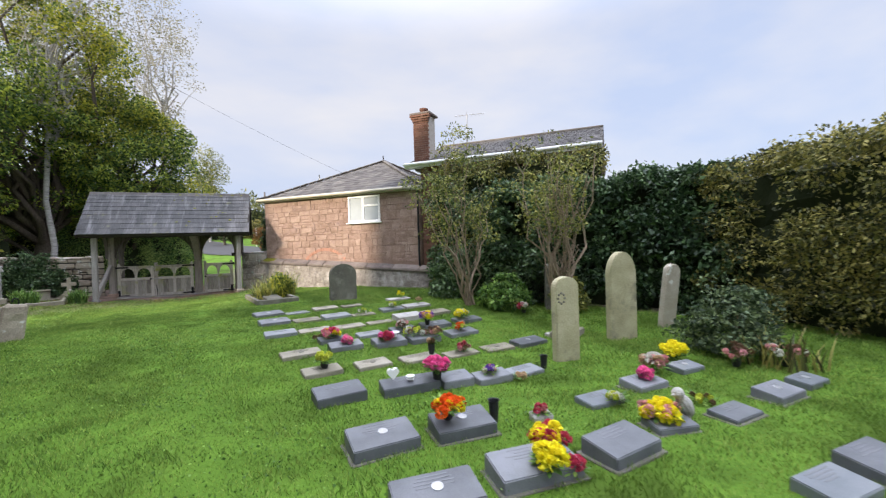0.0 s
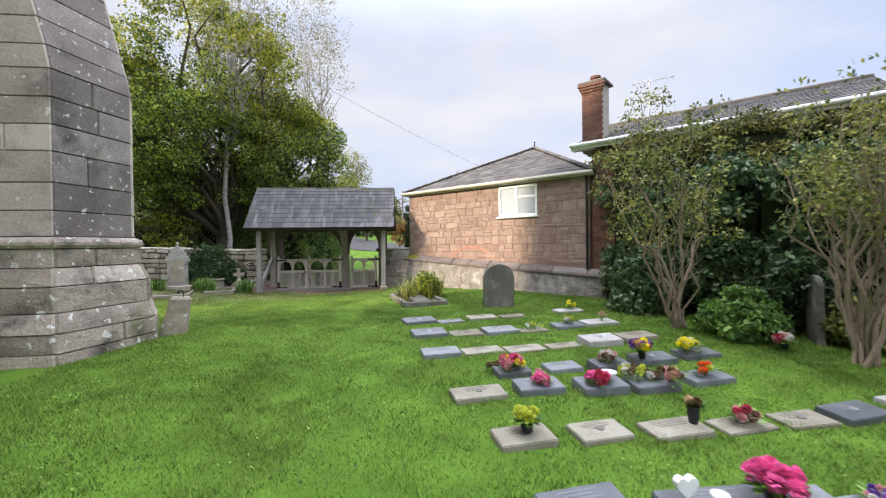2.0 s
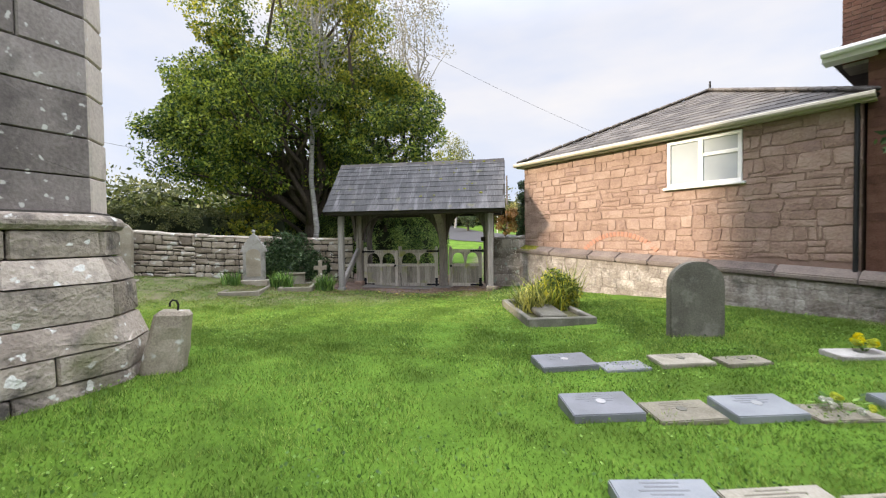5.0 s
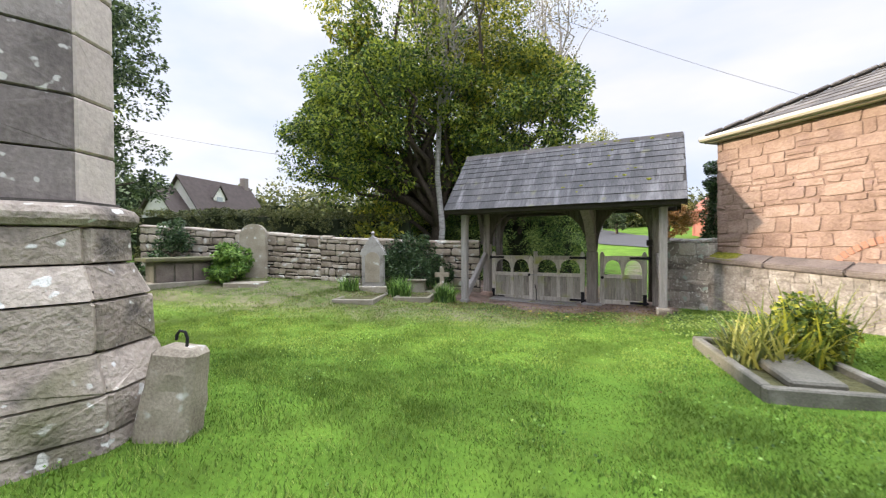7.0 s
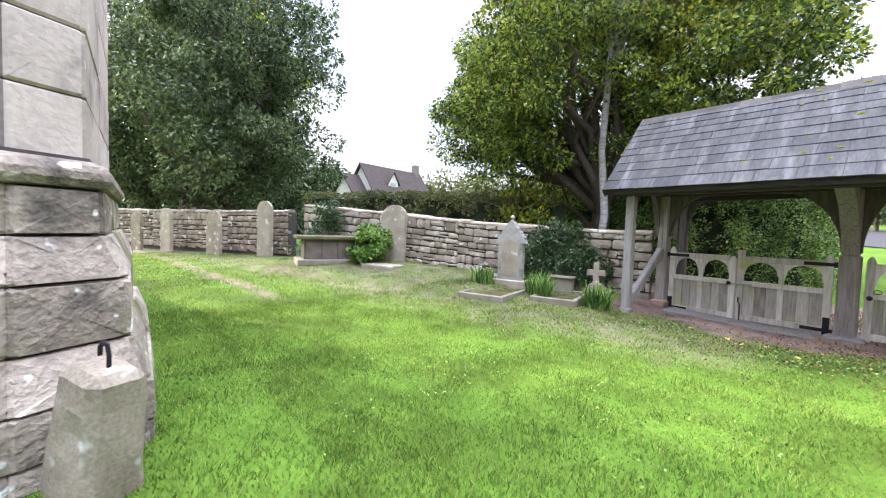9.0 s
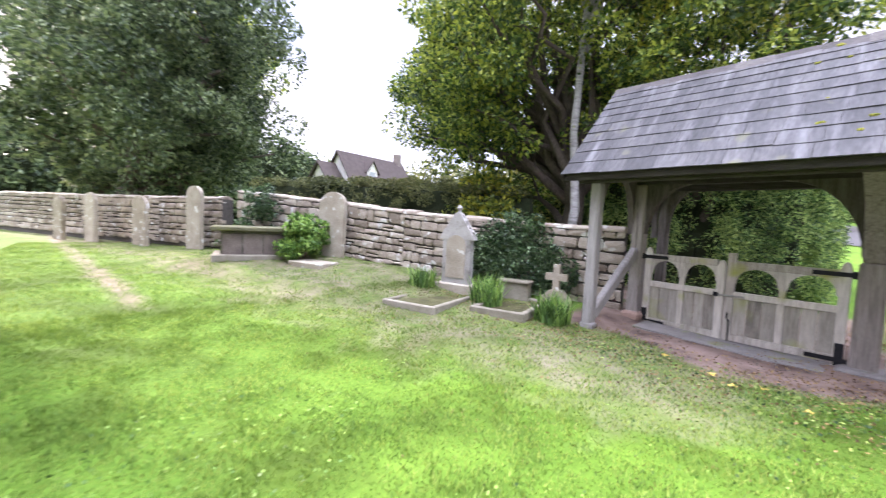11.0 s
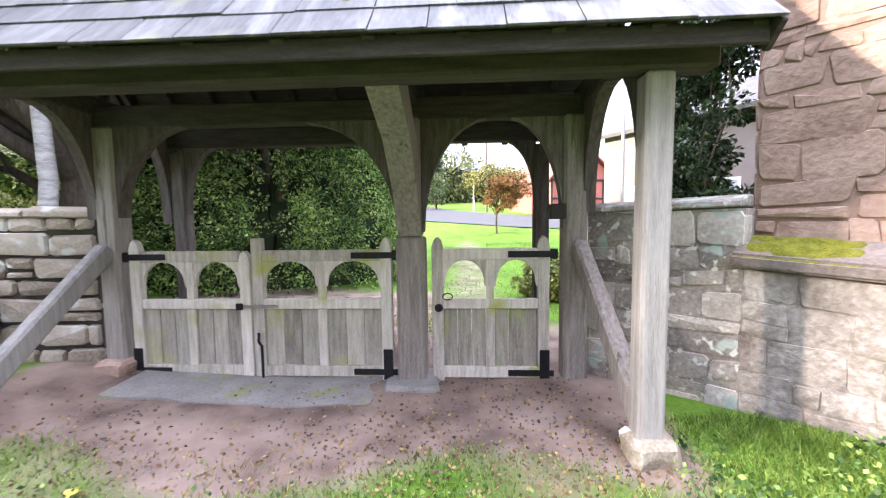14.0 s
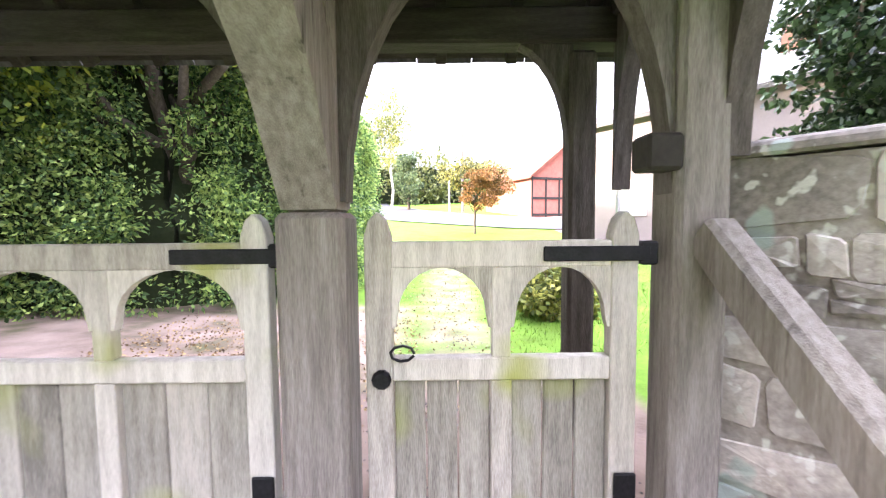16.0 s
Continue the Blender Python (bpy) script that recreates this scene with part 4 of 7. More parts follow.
# blocked arch of red brick
AC, AR = 2.92, 1.27
for i in range(21):
    a = radians(46.5 + 87 * i / 20)
    m = Matrix.Translation((AC - math.cos(a) * AR, -0.012, 0.38 + math.sin(a) * AR)) @ Matrix.Rotation(a - math.pi / 2, 4, "Y")
    part("arch_brick", newbox((-0.036, -0.008, -0.055), (0.036, 0.06, 0.055), m, 0.005), M["arch_brick"], house)
# window
win = new("window")
win.parent = house
tagged(win, "white timber casement window with net curtains")
w0, w1, h0, h1 = WIN
for lo, hi in (((w0, .0, h0), (w1, .08, h0 + .07)), ((w0, .0, h1 - .07), (w1, .08, h1)), ((w0, .0, h0 + .07), (w0 + .07, .08, h1 - .07)), ((w1 - .07, .0, h0 + .07), (w1, .08, h1 - .07)),
               ((w0 + .60, .0, h0 + .07), (w0 + .69, .08, h1 - .07)), ((w0 + .69, .005, h0 + .56), (w1 - .07, .075, h0 + .63))):
    part("frame_bar", newbox((lo[0], lo[1] - 0.03, lo[2]), (hi[0], hi[1] - 0.03, hi[2]), None, 0.006), M["white_paint"], win)
part("sill", newbox((w0 - .06, -.09, h0 - .05), (w1 + .06, .06, h0 - .002), None, 0.008), M["white_paint"], win)
for a, b, c, d in ((w0 + .07, w0 + .60, h0 + .07, h1 - .07), (w0 + .69, w1 - .07, h0 + .07, h0 + .56), (w0 + .69, w1 - .07, h0 + .63, h1 - .07)):
    part("pane", newbox((a, .0, c), (b, .012, d)), M["glass"], win)
for i in range(9):
    x = w0 + .08 + i * 0.055
    part("curtain_fold", newbox((x, .10 + .02 * (i % 2), h0 + .07), (x + .054, .115 + .02 * (i % 2), h1 - .07)), M["white_paint"], win)
# hipped roof
EO = 0.16
ev = [(-EO, -EO), (HL + EO, -EO), (HL + EO, HD + EO), (-EO, HD + EO)]
ZV = 3.70
apex = Vector((HL / 2, 3.6, 5.52))
for i in range(4):
    a, b = Vector((*ev[i], ZV)), Vector((*ev[(i + 1) % 4], ZV))
    u = (b - a)
    L = u.length
    un = u.normalized()
    foot = a + un * (apex - a).dot(un)
    up = apex - foot
    H = up.length
    sa = (foot - a).length
    slates(house, a, un, up, L, H, 17, 0.2, 0.34, M["tile"], "slate", 300 if i == 0 else 0, 30 + i, 0.014, clip=lambda y, sa=sa, H=H, L=L: (sa * y / H, L - (L - sa) * y / H))
    bm = bmesh.new()
    nn = un.cross(up).normalized()
    prism(bm, [a, b, apex], -nn * 0.05 if nn.z > 0 else nn * 0.05)
    part("roof_deck", bm, M["dark_joint"], house)
    m_ = 16
    for k in range(m_):
        p, q = a.lerp(apex, k / m_), a.lerp(apex, (k + 0.95) / m_)
        part("hip_tile", beam(p + Vector((0, 0, 0.05)), q + Vector((0, 0, 0.06)), 0.17, 0.07, 0.025), M["tile"], house)
part("finial", beam(apex, apex + Vector((0, 0, 0.28)), 0.045, 0.045, 0.01, (0, 1, 0)), M["iron"], house)
part("soffit", newbox((-EO, -EO, ZV - 0.10), (HL + EO, 0.0, ZV - 0.06)), M["cream_paint"], house)
part("soffit", newbox((-EO, 0.0, ZV - 0.10), (0, HD, ZV - 0.06)), M["cream_paint"], house)
for a, b in (((-EO - .05, -EO - .05, ZV - 0.02), (HL + EO, -EO - .05, ZV - 0.02)), ((-EO - .05, HD, ZV - 0.02), (-EO - .05, -EO - .05, ZV - 0.02))):
    vs, fs = tube([a, b], [0.055, 0.055], 8)
    arrays("gutter", vs, fs, M["cream_paint"], house, "cream painted gutter")
vs, fs = tube([(HL - .05, -.1, ZV - .03), (HL - .05, -.06, ZV - .25), (HL - .05, -.06, 0.3)], [0.035] * 3, 8)
arrays("downpipe", vs, fs, M["black_plastic"], house, "dark downpipe")

# low limewashed wall along the foot of the cottage
low = thing("wall_low", "worn limewashed rubble wall with mossy sloping coping", "wall", kind="structure", at=HM)
top = lambda s: 1.16 - 0.05 * s
bm = bmesh.new()
prism(bm, [(-0.02, -0.2345, 0), (HL + 0.5, -0.2345, 0), (HL + 0.5, -0.2345, top(HL + .5) - .01), (-0.02, -0.2345, top(0) - .01)], (0, .22, 0))
part("backing", bm, M["limewash"], low)
rs = coursed(HL + 0.5, 0.1, 1.0, 0.11, 0.22, 0.14, 0.42, 0.006, wob=.35, rng=random.Random(5))
stones(low, "stone", on_face(rs, (0, -0.235, 0), (1, 0, 0), jitter=0.014, zfun=lambda s, z: z * top(s) / 1.0 - 0.02), M["limewash"], (0, 1, 0), 0.12, 300, 0.004, 0.012, .1)
part("end_wall", newbox((-0.02, -0.225, 0.0), (0.02, 0.0, 1.1)), M["limewash"], low)
s = -0.08
rngk = random.Random(2)
while s < HL + 0.4:
    w = rngk.uniform(0.7, 1.2)
    bm = bmesh.new()
    za, zb = top(s), top(s + w)
    v = [bm.verts.new(p) for p in ((s, -0.29, za), (s + w - .01, -0.29, zb), (s + w - .01, -0.29, zb + 0.09), (s, -0.29, za + 0.09), (s, -0.0, za), (s + w - .01, -0.0, zb), (s + w - .01, -0.0, zb + 0.22), (s, -0.0, za + 0.22))]
    for f in ((0, 1, 2, 3), (3, 2, 6, 7), (4, 7, 6, 5), (0, 3, 7, 4), (1, 5, 6, 2), (0, 4, 5, 1)):
        bm.faces.new([v[i] for i in f])
    bmesh.ops.bevel(bm, geom=list(bm.edges), offset=0.018, segments=2, affect="EDGES")
    part("coping_stone", bm, M["cap"], low)
    s += w
# moss cushion on the end of the coping
vs, fs = [], []
nu, nv = 26, 12
for i in range(nu):
    for j in range(nv):
        a, b = i / (nu - 1), j / (nv - 1)
        bump = 0.05 * (math.sin(math.pi * min(1, a * 1.02)) ** 0.4) * (math.sin(math.pi * b) ** 0.5) * (0.7 + 0.6 * noise.noise(Vector((a * 9, b * 4, 1))))
        vs.append((-0.07 + a * 0.66, -0.285 + b * 0.28, top(a * .66) + 0.075 + 0.135 * b + max(0, bump)))
for i in range(nu - 1):
    for j in range(nv - 1):
        k = i * nv + j
        fs.append((k, k + nv, k + nv + 1, k + 1))
arrays("moss", vs, fs, M["moss"], low, "thick green moss cushion", True)

# ---------------------------------------------------------------- brick house behind, with chimney
bh = thing("house", "red brick house with slate roof and tall brick chimney", "house", at=HM)
part("wall", newbox((6.99, 0.1, 0), (12.6, 6.2, 4.4)), M["brick"], bh)
for i in range(22):
    for j in range(5):
        z = 1.2 + i * 0.145
        x = 6.99 + 0.07 * (i % 2) + j * 0.235
        part("brick", newbox((x, 0.088, z), (x + 0.225, 0.11, z + 0.13)), M["brick"], bh)
R0, R1, RE = 6.5, 12.8, -0.12
zr_, ze_ = 5.72, 4.45
for ye, sgn in ((RE, 1), (6.4, -1)):
    a = (R0, ye, ze_) if sgn > 0 else (R1, ye, ze_)
    slates(bh, a, (sgn, 0, 0), (0, 3.15 - ye, zr_ - ze_), R1 - R0, math.hypot(3.15 - ye, zr_ - ze_), 15, 0.2, 0.32, M["tile"], "slate", 160 if sgn > 0 else 0, 77)
bm = bmesh.new()
prism(bm, [(R0 + .02, RE, ze_ - .02), (R0 + .02, 6.4, ze_ - .02), (R0 + .02, 3.15, zr_ - .03)], (R1 - R0 - .04, 0, 0))
part("roof_deck", bm, M["dark_joint"], bh)
part("ridge", beam((R0, 3.15, zr_ + .02), (R1, 3.15, zr_ + .02), 0.16, 0.10, 0.03), M["tile"], bh)
part("fascia", newbox((R0, RE - .06, ze_ - .13), (R1, RE - .01, ze_ + .0)), M["white_paint"], bh)
vs, fs = tube([(R0, RE - .11, ze_ - .01), (R1, RE - .11, ze_ - .01)], [0.055, 0.055], 8)
arrays("gutter", vs, fs, M["white_paint"], bh, "pale gutter")
part("soffit", newbox((R0, RE, ze_ - .13), (R0 + .6, .1, ze_ - .10)), M["white_paint"], bh)
ch = new("chimney")
ch.parent = bh
CX0, CX1, CY0, CY1 = 6.66, 7.24, 0.28, 0.86
part("stack", newbox((CX0 + .01, CY0 + .01, 4.3), (CX1 - .01, CY1 - .01, 6.2)), M["mortar"], ch)
for i in range(25):
    z = 4.35 + i * 0.075
    e = 0.0 if i < 22 else 0.03 * (i - 21)
    for f in range(2):
        o = 0.0 if (i + f) % 2 else 0.11
        for k in range(3):
            p, q = max(0, k * 0.225 - o), min(CX1 - CX0, k * 0.225 - o + 0.217)
            if q - p < 0.03:
                continue
            if f == 0:
                part("brick", newbox((CX0 + p - e * (k == 0), CY0 - 0.004 - e, z), (CX0 + q + e * (k == 2), CY0 + .05, z + 0.066)), M["brick"], ch)
            else:
                part("brick", newbox((CX0 - 0.004 - e, CY0 + p + .05 * (k == 0), z), (CX0 + .05, CY0 + q, z + 0.066)), M["brick"], ch)
part("chimney_cap", newbox((CX0 - .09, CY0 - .09, 6.22), (CX1 + .09, CY1 + .09, 6.29), None, 0.01), M["cap"], ch)
bm = bmesh.new()
lathe(bm, [(0.13, 6.29), (0.12, 6.4), (0.15, 6.44), (0.15, 6.5), (0.1, 6.52)], 12, (6.95, .57, 0))
part("chimney_pot", bm, M["brick"], ch)
ant = thing("tv_aerial", "thin metal television aerial on a pole", "aerial", at=HM @ Matrix.Translation((8.0, 2.2, 5.2)))
vs, fs = tube([(0, 0, 0), (0, 0, 1.5)], [0.018, 0.016], 6)
arrays("mast", vs, fs, M["galv"], ant)
vs, fs = tube([(-.5, 0, 1.42), (.7, 0, 1.36)], [0.012, 0.012], 5)
arrays("boom", vs, fs, M["galv"], ant)
for i in range(8):
    x = -.45 + i * 0.15
    vs, fs = tube([(x, -.14, 1.40 - .05 * (x + .5)), (x, .14, 1.40 - .05 * (x + .5))], [0.006, 0.006], 4)
    arrays("element", vs, fs, M["galv"], ant)

# ---------------------------------------------------------------- churchyard walls
def rubble_wall(name, label, pts, mat, thick, hmin, hmax, wmin, wmax, limit, seed, cope=True, jit=0.012):
    """pts: (x, y, foot z, top z) from one end to the other, the visible face on the right-hand side of travel's left normal."""
    w = thing(name, label, "wall", kind="structure")
    left = limit
    for (xa, ya, fa, ta), (xb, yb, fb, tb) in zip(pts, pts[1:]):
        u = Vector((xb - xa, yb - ya, 0))
        L = u.length
        u.normalize()
        nrm = Vector((u.y, -u.x, 0))
        f = lambda s, z: (fa + (fb - fa) * s / L) + z * ((ta - fa) + ((tb - fb) - (ta - fa)) * s / L) - (0.08 if z < .02 else 0)
        rr = coursed(L, 0, 1, hmin, hmax, wmin, wmax, 0.010, wob=.28, rng=random.Random(seed))
        rr = [(a, b, c + 0.006, d - 0.006) for a, b, c, d in rr]
        seed += 1
        n0 = min(left, len(rr))
        quads = on_face(rr, (xa, ya, 0), u, jitter=jit, zfun=f)
        rag = mat is M["grey_wall"]
        stones(w, "stone", quads, mat, -nrm, 0.16, n0, 0.005 if rag else 0.012, 0.016 if rag else 0.03, .14 if rag else .22)
        left -= n0
        bm = bmesh.new()
        q = [(xa, ya), (xb, yb)]
        dj = 0.003 if mat is M["grey_wall"] else 0.035
        lo = [Vector((xa, ya, fa - .3)) - nrm * dj, Vector((xb, yb, fb - .3)) - nrm * dj]
        vv = []
        for p in lo:
            vv.append(p)
        a0, b0 = lo
        a1, b1 = a0 - nrm * (thick - .05), b0 - nrm * (thick - .05)
        t0, t1 = Vector((0, 0, ta - fa + .28)), Vector((0, 0, tb - fb + .28))
        vs = [bm.verts.new(p) for p in (a0, b0, b1, a1, a0 + t0, b0 + t1, b1 + t1, a1 + t0)]
        for ff in ((0, 3, 2, 1), (4, 5, 6, 7), (0, 1, 5, 4), (1, 2, 6, 5), (2, 3, 7, 6), (3, 0, 4, 7)):
            bm.faces.new([vs[i] for i in ff])
        part("core", bm, M["grey_wall"] if mat is M["grey_wall"] else M["dark_joint"], w)
        if cope:
            rng = random.Random(seed + 50)
            s = 0.0
            while s < L - 0.05:
                ww = min(rng.uniform(0.35, 0.75), L - s)
                z0 = f(s + ww / 2, 1) - 0.01
                c = Vector((xa, ya, 0)) + u * s
                m = Matrix.Translation((c.x, c.y, z0)) @ Matrix.Rotation(math.atan2(u.y, u.x), 4, "Z")
                sl = ((tb - ta) / L)
                hh = rng.uniform(0.08, 0.12)
                bm = bmesh.new()
                prism(bm, [(0, -0.03, -sl * ww / 2), (0, -0.02, hh * .6 - sl * ww / 2), (0, thick * .3, hh - sl * ww / 2), (0, thick * .7, hh - sl * ww / 2), (0, thick, 0 - sl * ww / 2)], (ww - 0.012, 0, sl * ww), m)
                bmesh.ops.bevel(bm, geom=list(bm.edges), offset=0.012, segments=1, affect="EDGES")
                part("coping_stone", bm, mat, w)
                s += ww
    return w


rubble_wall("wall_north", "buff sandstone rubble churchyard wall with rounded coping", [(-15.45, 12.6, .48, 2.18), (-12.9, 14.0, .55, 1.98), (-10.2, 14.88, .44, 1.76), (-7.8, 15.75, .28, 1.62), (-5.75, 16.5, .12, 1.58)],
            M["wall_stone"], 0.42, 0.10, 0.18, 0.18, 0.50, 300, 60)
rubble_wall("wall_east", "lichened grey rubble wall between lychgate and cottage", [(-1.16, 16.50, .08, 1.56), (-0.37, 15.67, .14, 1.58)],
            M["grey_wall"], 0.40, 0.10, 0.21, 0.16, 0.50, 290, 90, jit=0.02)
rubble_wall("wall_west", "dark old rubble churchyard wall with ivy", [(-34, 4.5, .5, 2.0), (-24, 9.0, .5, 1.95), (-19.5, 11.1, .55, 1.95), (-16.5, 12.4, .55, 1.98)], M["wall_stone"], 0.42, 0.1, 0.18, 0.2, 0.5, 150, 120)

# ---------------------------------------------------------------- graves
def tablet(x, y, w, d, rot, style, h=0.15):
    """A small memorial tablet with its near left corner at x, y."""
    m0 = Matrix.Translation((x, y, ground(x + w / 2, y + d / 2))) @ Matrix.Rotation(radians(rot), 4, "Z")
    stone = style in ("buff", "pale")
    lab = {"granite": "polished dark grey granite memorial tablet set in turf", "slate": "pale blue-grey slate memorial tablet set in turf",
           "buff": "weathered buff stone memorial tablet flush in turf", "pale": "pale grey stone memorial tablet set in turf"}[style]
    g = thing("memorial_tablet", lab, "grave marker", "memorial tablets", at=m0)
    mat = {"granite": M["granite"], "slate": M["granite_top"], "buff": M["tablet"], "pale": M["whitestone"]}[style]
    hb, hf = h * 1.15, h * 0.8
    bm = bmesh.new()
    v = [bm.verts.new(p) for p in ((0, 0, -.06), (w, 0, -.06), (w, d, -.06), (0, d, -.06), (0, 0, hf), (w, 0, hf), (w, d, hb), (0, d, hb))]
    for f in ((0, 3, 2, 1), (4, 5, 6, 7), (0, 1, 5, 4), (1, 2, 6, 5), (2, 3, 7, 6), (3, 0, 4, 7)):
        bm.faces.new([v[i] for i in f])
    bmesh.ops.bevel(bm, geom=list(bm.edges), offset=0.008, segments=2, affect="EDGES")
    part("stone", bm, mat, g)
    if y < 1.6 and style == "granite":
        part("base", newbox((-0.03, -0.03, -.06), (w + .03, d + .03, 0.012), None, 0.006), M["headstone_dark"], g, "thin stone base")
    sl = math.atan2(hb - hf, d)
    surf = Matrix.Translation((0, 0, hf)) @ Matrix.Rotation(sl, 4, "X")
    rl = random.Random(int(x * 170 + y * 31))
    lid = rl.random() < .5
    bm = bmesh.new()
    lathe(bm, [(0.042, 0.001), (0.042, 0.006), (0.036, 0.008)], 14)
    bm.transform(surf @ Matrix.Translation((w * .52, d * .55, 0)))
    if not lid:
        bm.free()
    else:
        part("vase_lid", bm, M["headstone_dark"] if style == "buff" else M["galv"], g, "round perforated vase lid")
    if style != "pale":
        rng = random.Random(int(x * 100) + 7)
        for k in range(4):
            ww = w * rng.uniform(0.3, 0.62)
            yy = d * (0.90 - 0.1 * k)
            part("inscription_line", newbox((w / 2 - ww / 2, yy - 0.012, 0.0005), (w / 2 + ww / 2, yy, 0.002), surf), M["lettering"] if style != "buff" else M["worn_lettering"], g)
    return g


ROWS = [
    [(0.56, 0.86, .56, .46, 3, "granite", .17), (1.28, 0.86, .54, .44, -2, "granite", .17), (2.24, 0.9, .2, .16, -6, "pale", .1), (2.98, 0.93, .44, .36, 2, "slate", .08), (3.78, 1.05, .48, .4, 4, "granite", .12), (4.76, 1.28, .4, .34, 0, "slate", .12)],
    [(1.40, 0.03, .64, .42, -4, "granite", .17), (2.30, -0.06, .55, .44, 8, "granite", .16), (0.66, 0.0, .58, .42, -4, "granite", .16), (3.06, 0.22, .4, .34, -12, "granite", .1), (3.86, 0.08, .45, .36, 4, "granite", .07), (4.70, 0.16, .48, .38, 4, "granite", .13)],
    [(5.45, 0.28, .42, .34, 4, "slate", .1), (3.75, -0.95, .5, .4, 0, "granite", .14), (3.15, -0.98, .46, .38, 0, "slate", .12)],
    [(0.41, 2.08, .54, .40, 8, "granite", .17), (1.12, 2.12, .68, .34, 0, "granite", .15), (1.83, 2.08, .40, .34, 2, "granite", .15), (2.28, 2.04, .48, .32, 5, "granite", .13), (2.84, 2.12, .5, .36, 10, "slate", .1)],
    [(0.36, 3.14, .5, .38, 9, "buff", .09), (1.06, 3.18, .48, .40, 8, "buff", .07), (1.71, 3.18, .58, .38, 9, "buff", .08), (2.43, 3.28, .56, .36, 10, "buff", .06), (3.12, 3.36, .54, .38, 6, "buff", .07), (3.76, 3.4, .6, .42, 9, "granite", .09), (4.62, 3.54, .52, .44, 9, "pale", .08)],
    [(0.11, 4.1, .58, .38, 9, "buff", .09), (0.82, 4.2, .52, .38, 6, "granite", .13), (1.53, 4.18, .54, .42, 6, "granite", .13), (2.14, 4.2, .56, .42, 8, "granite", .13), (2.95, 4.4, .6, .42, 9, "granite", .10)],
    [(0.72, 4.78, .44, .34, 8, "granite", .11), (1.40, 4.9, .47, .34, 10, "slate", .10), (2.03, 4.9, .5, .36, 11, "granite", .13), (2.7, 5.1, .6, .4, 8, "granite", .12), (3.5, 5.3, .6, .4, 8, "granite", .1)],
    [(-0.14, 5.76, .56, .42, 8, "slate", .10), (0.48, 5.82, .62, .40, 12, "buff", .06), (1.14, 5.86, .62, .40, 12, "buff", .06), (1.82, 6.02, .56, .34, 10, "buff", .05), (2.45, 6.06, .62, .46, 9, "pale", .16), (3.14, 6.22, .68, .42, 14, "buff", .12)],
    [(-0.24, 6.92, .60, .50, 12, "granite", .12), (0.44, 7.0, .58, .45, 14, "buff", .08), (1.07, 7.14, .62, .48, 12, "slate", .12), (1.72, 7.22, .56, .40, 11, "buff", .05), (2.45, 7.40, .58, .46, 6, "slate", .08), (3.06, 7.42, .70, .46, 10, "pale", .09)],
    [(-0.37, 8.1, .65, .52, 17, "granite", .11), (0.32, 8.24, .55, .36, 17, "slate", .05), (0.97, 8.44, .64, .44, 14, "buff", .08), (1.69, 8.55, .56, .34, 15, "buff", .05), (3.0, 8.82, .66, .40, 8, "pale", .07)],
]
for row in ROWS:
    for x, y, w, d, rot, style, h in row:
        tablet(x, y + d * .09, w, d * .77, rot, style, h * (.78 if style == "granite" else .7))


# ---------------------------------------------------------------- flowers and pots
def blossom(rng, c, r, vs, fs, petals=30):
    c = Vector(c)
    for k in range(petals):
        d = Vector((rng.gauss(0, 1), rng.gauss(0, 1), rng.gauss(0.3, 1))).normalized()
        s = d.cross(Vector((rng.random(), rng.random(), rng.random()))).normalized()
        t = d.cross(s)
        p = c + d * r * 0.35
        q = c + d * r
        w = r * 0.62
        b = len(vs)
        vs += [p - s * w * .3, q - s * w * .7 + t * w * .3, q + d * r * .12, q + s * w * .7 + t * w * .3, p + s * w * .3]
        fs += [(b, b + 1, b + 2, b + 4), (b + 2, b + 3, b + 4, b + 4)][:1]
        vs.append(q + d * r * .12 + s * w * .1)
        fs.append((b + 2, b + 5, b + 3, b + 4))


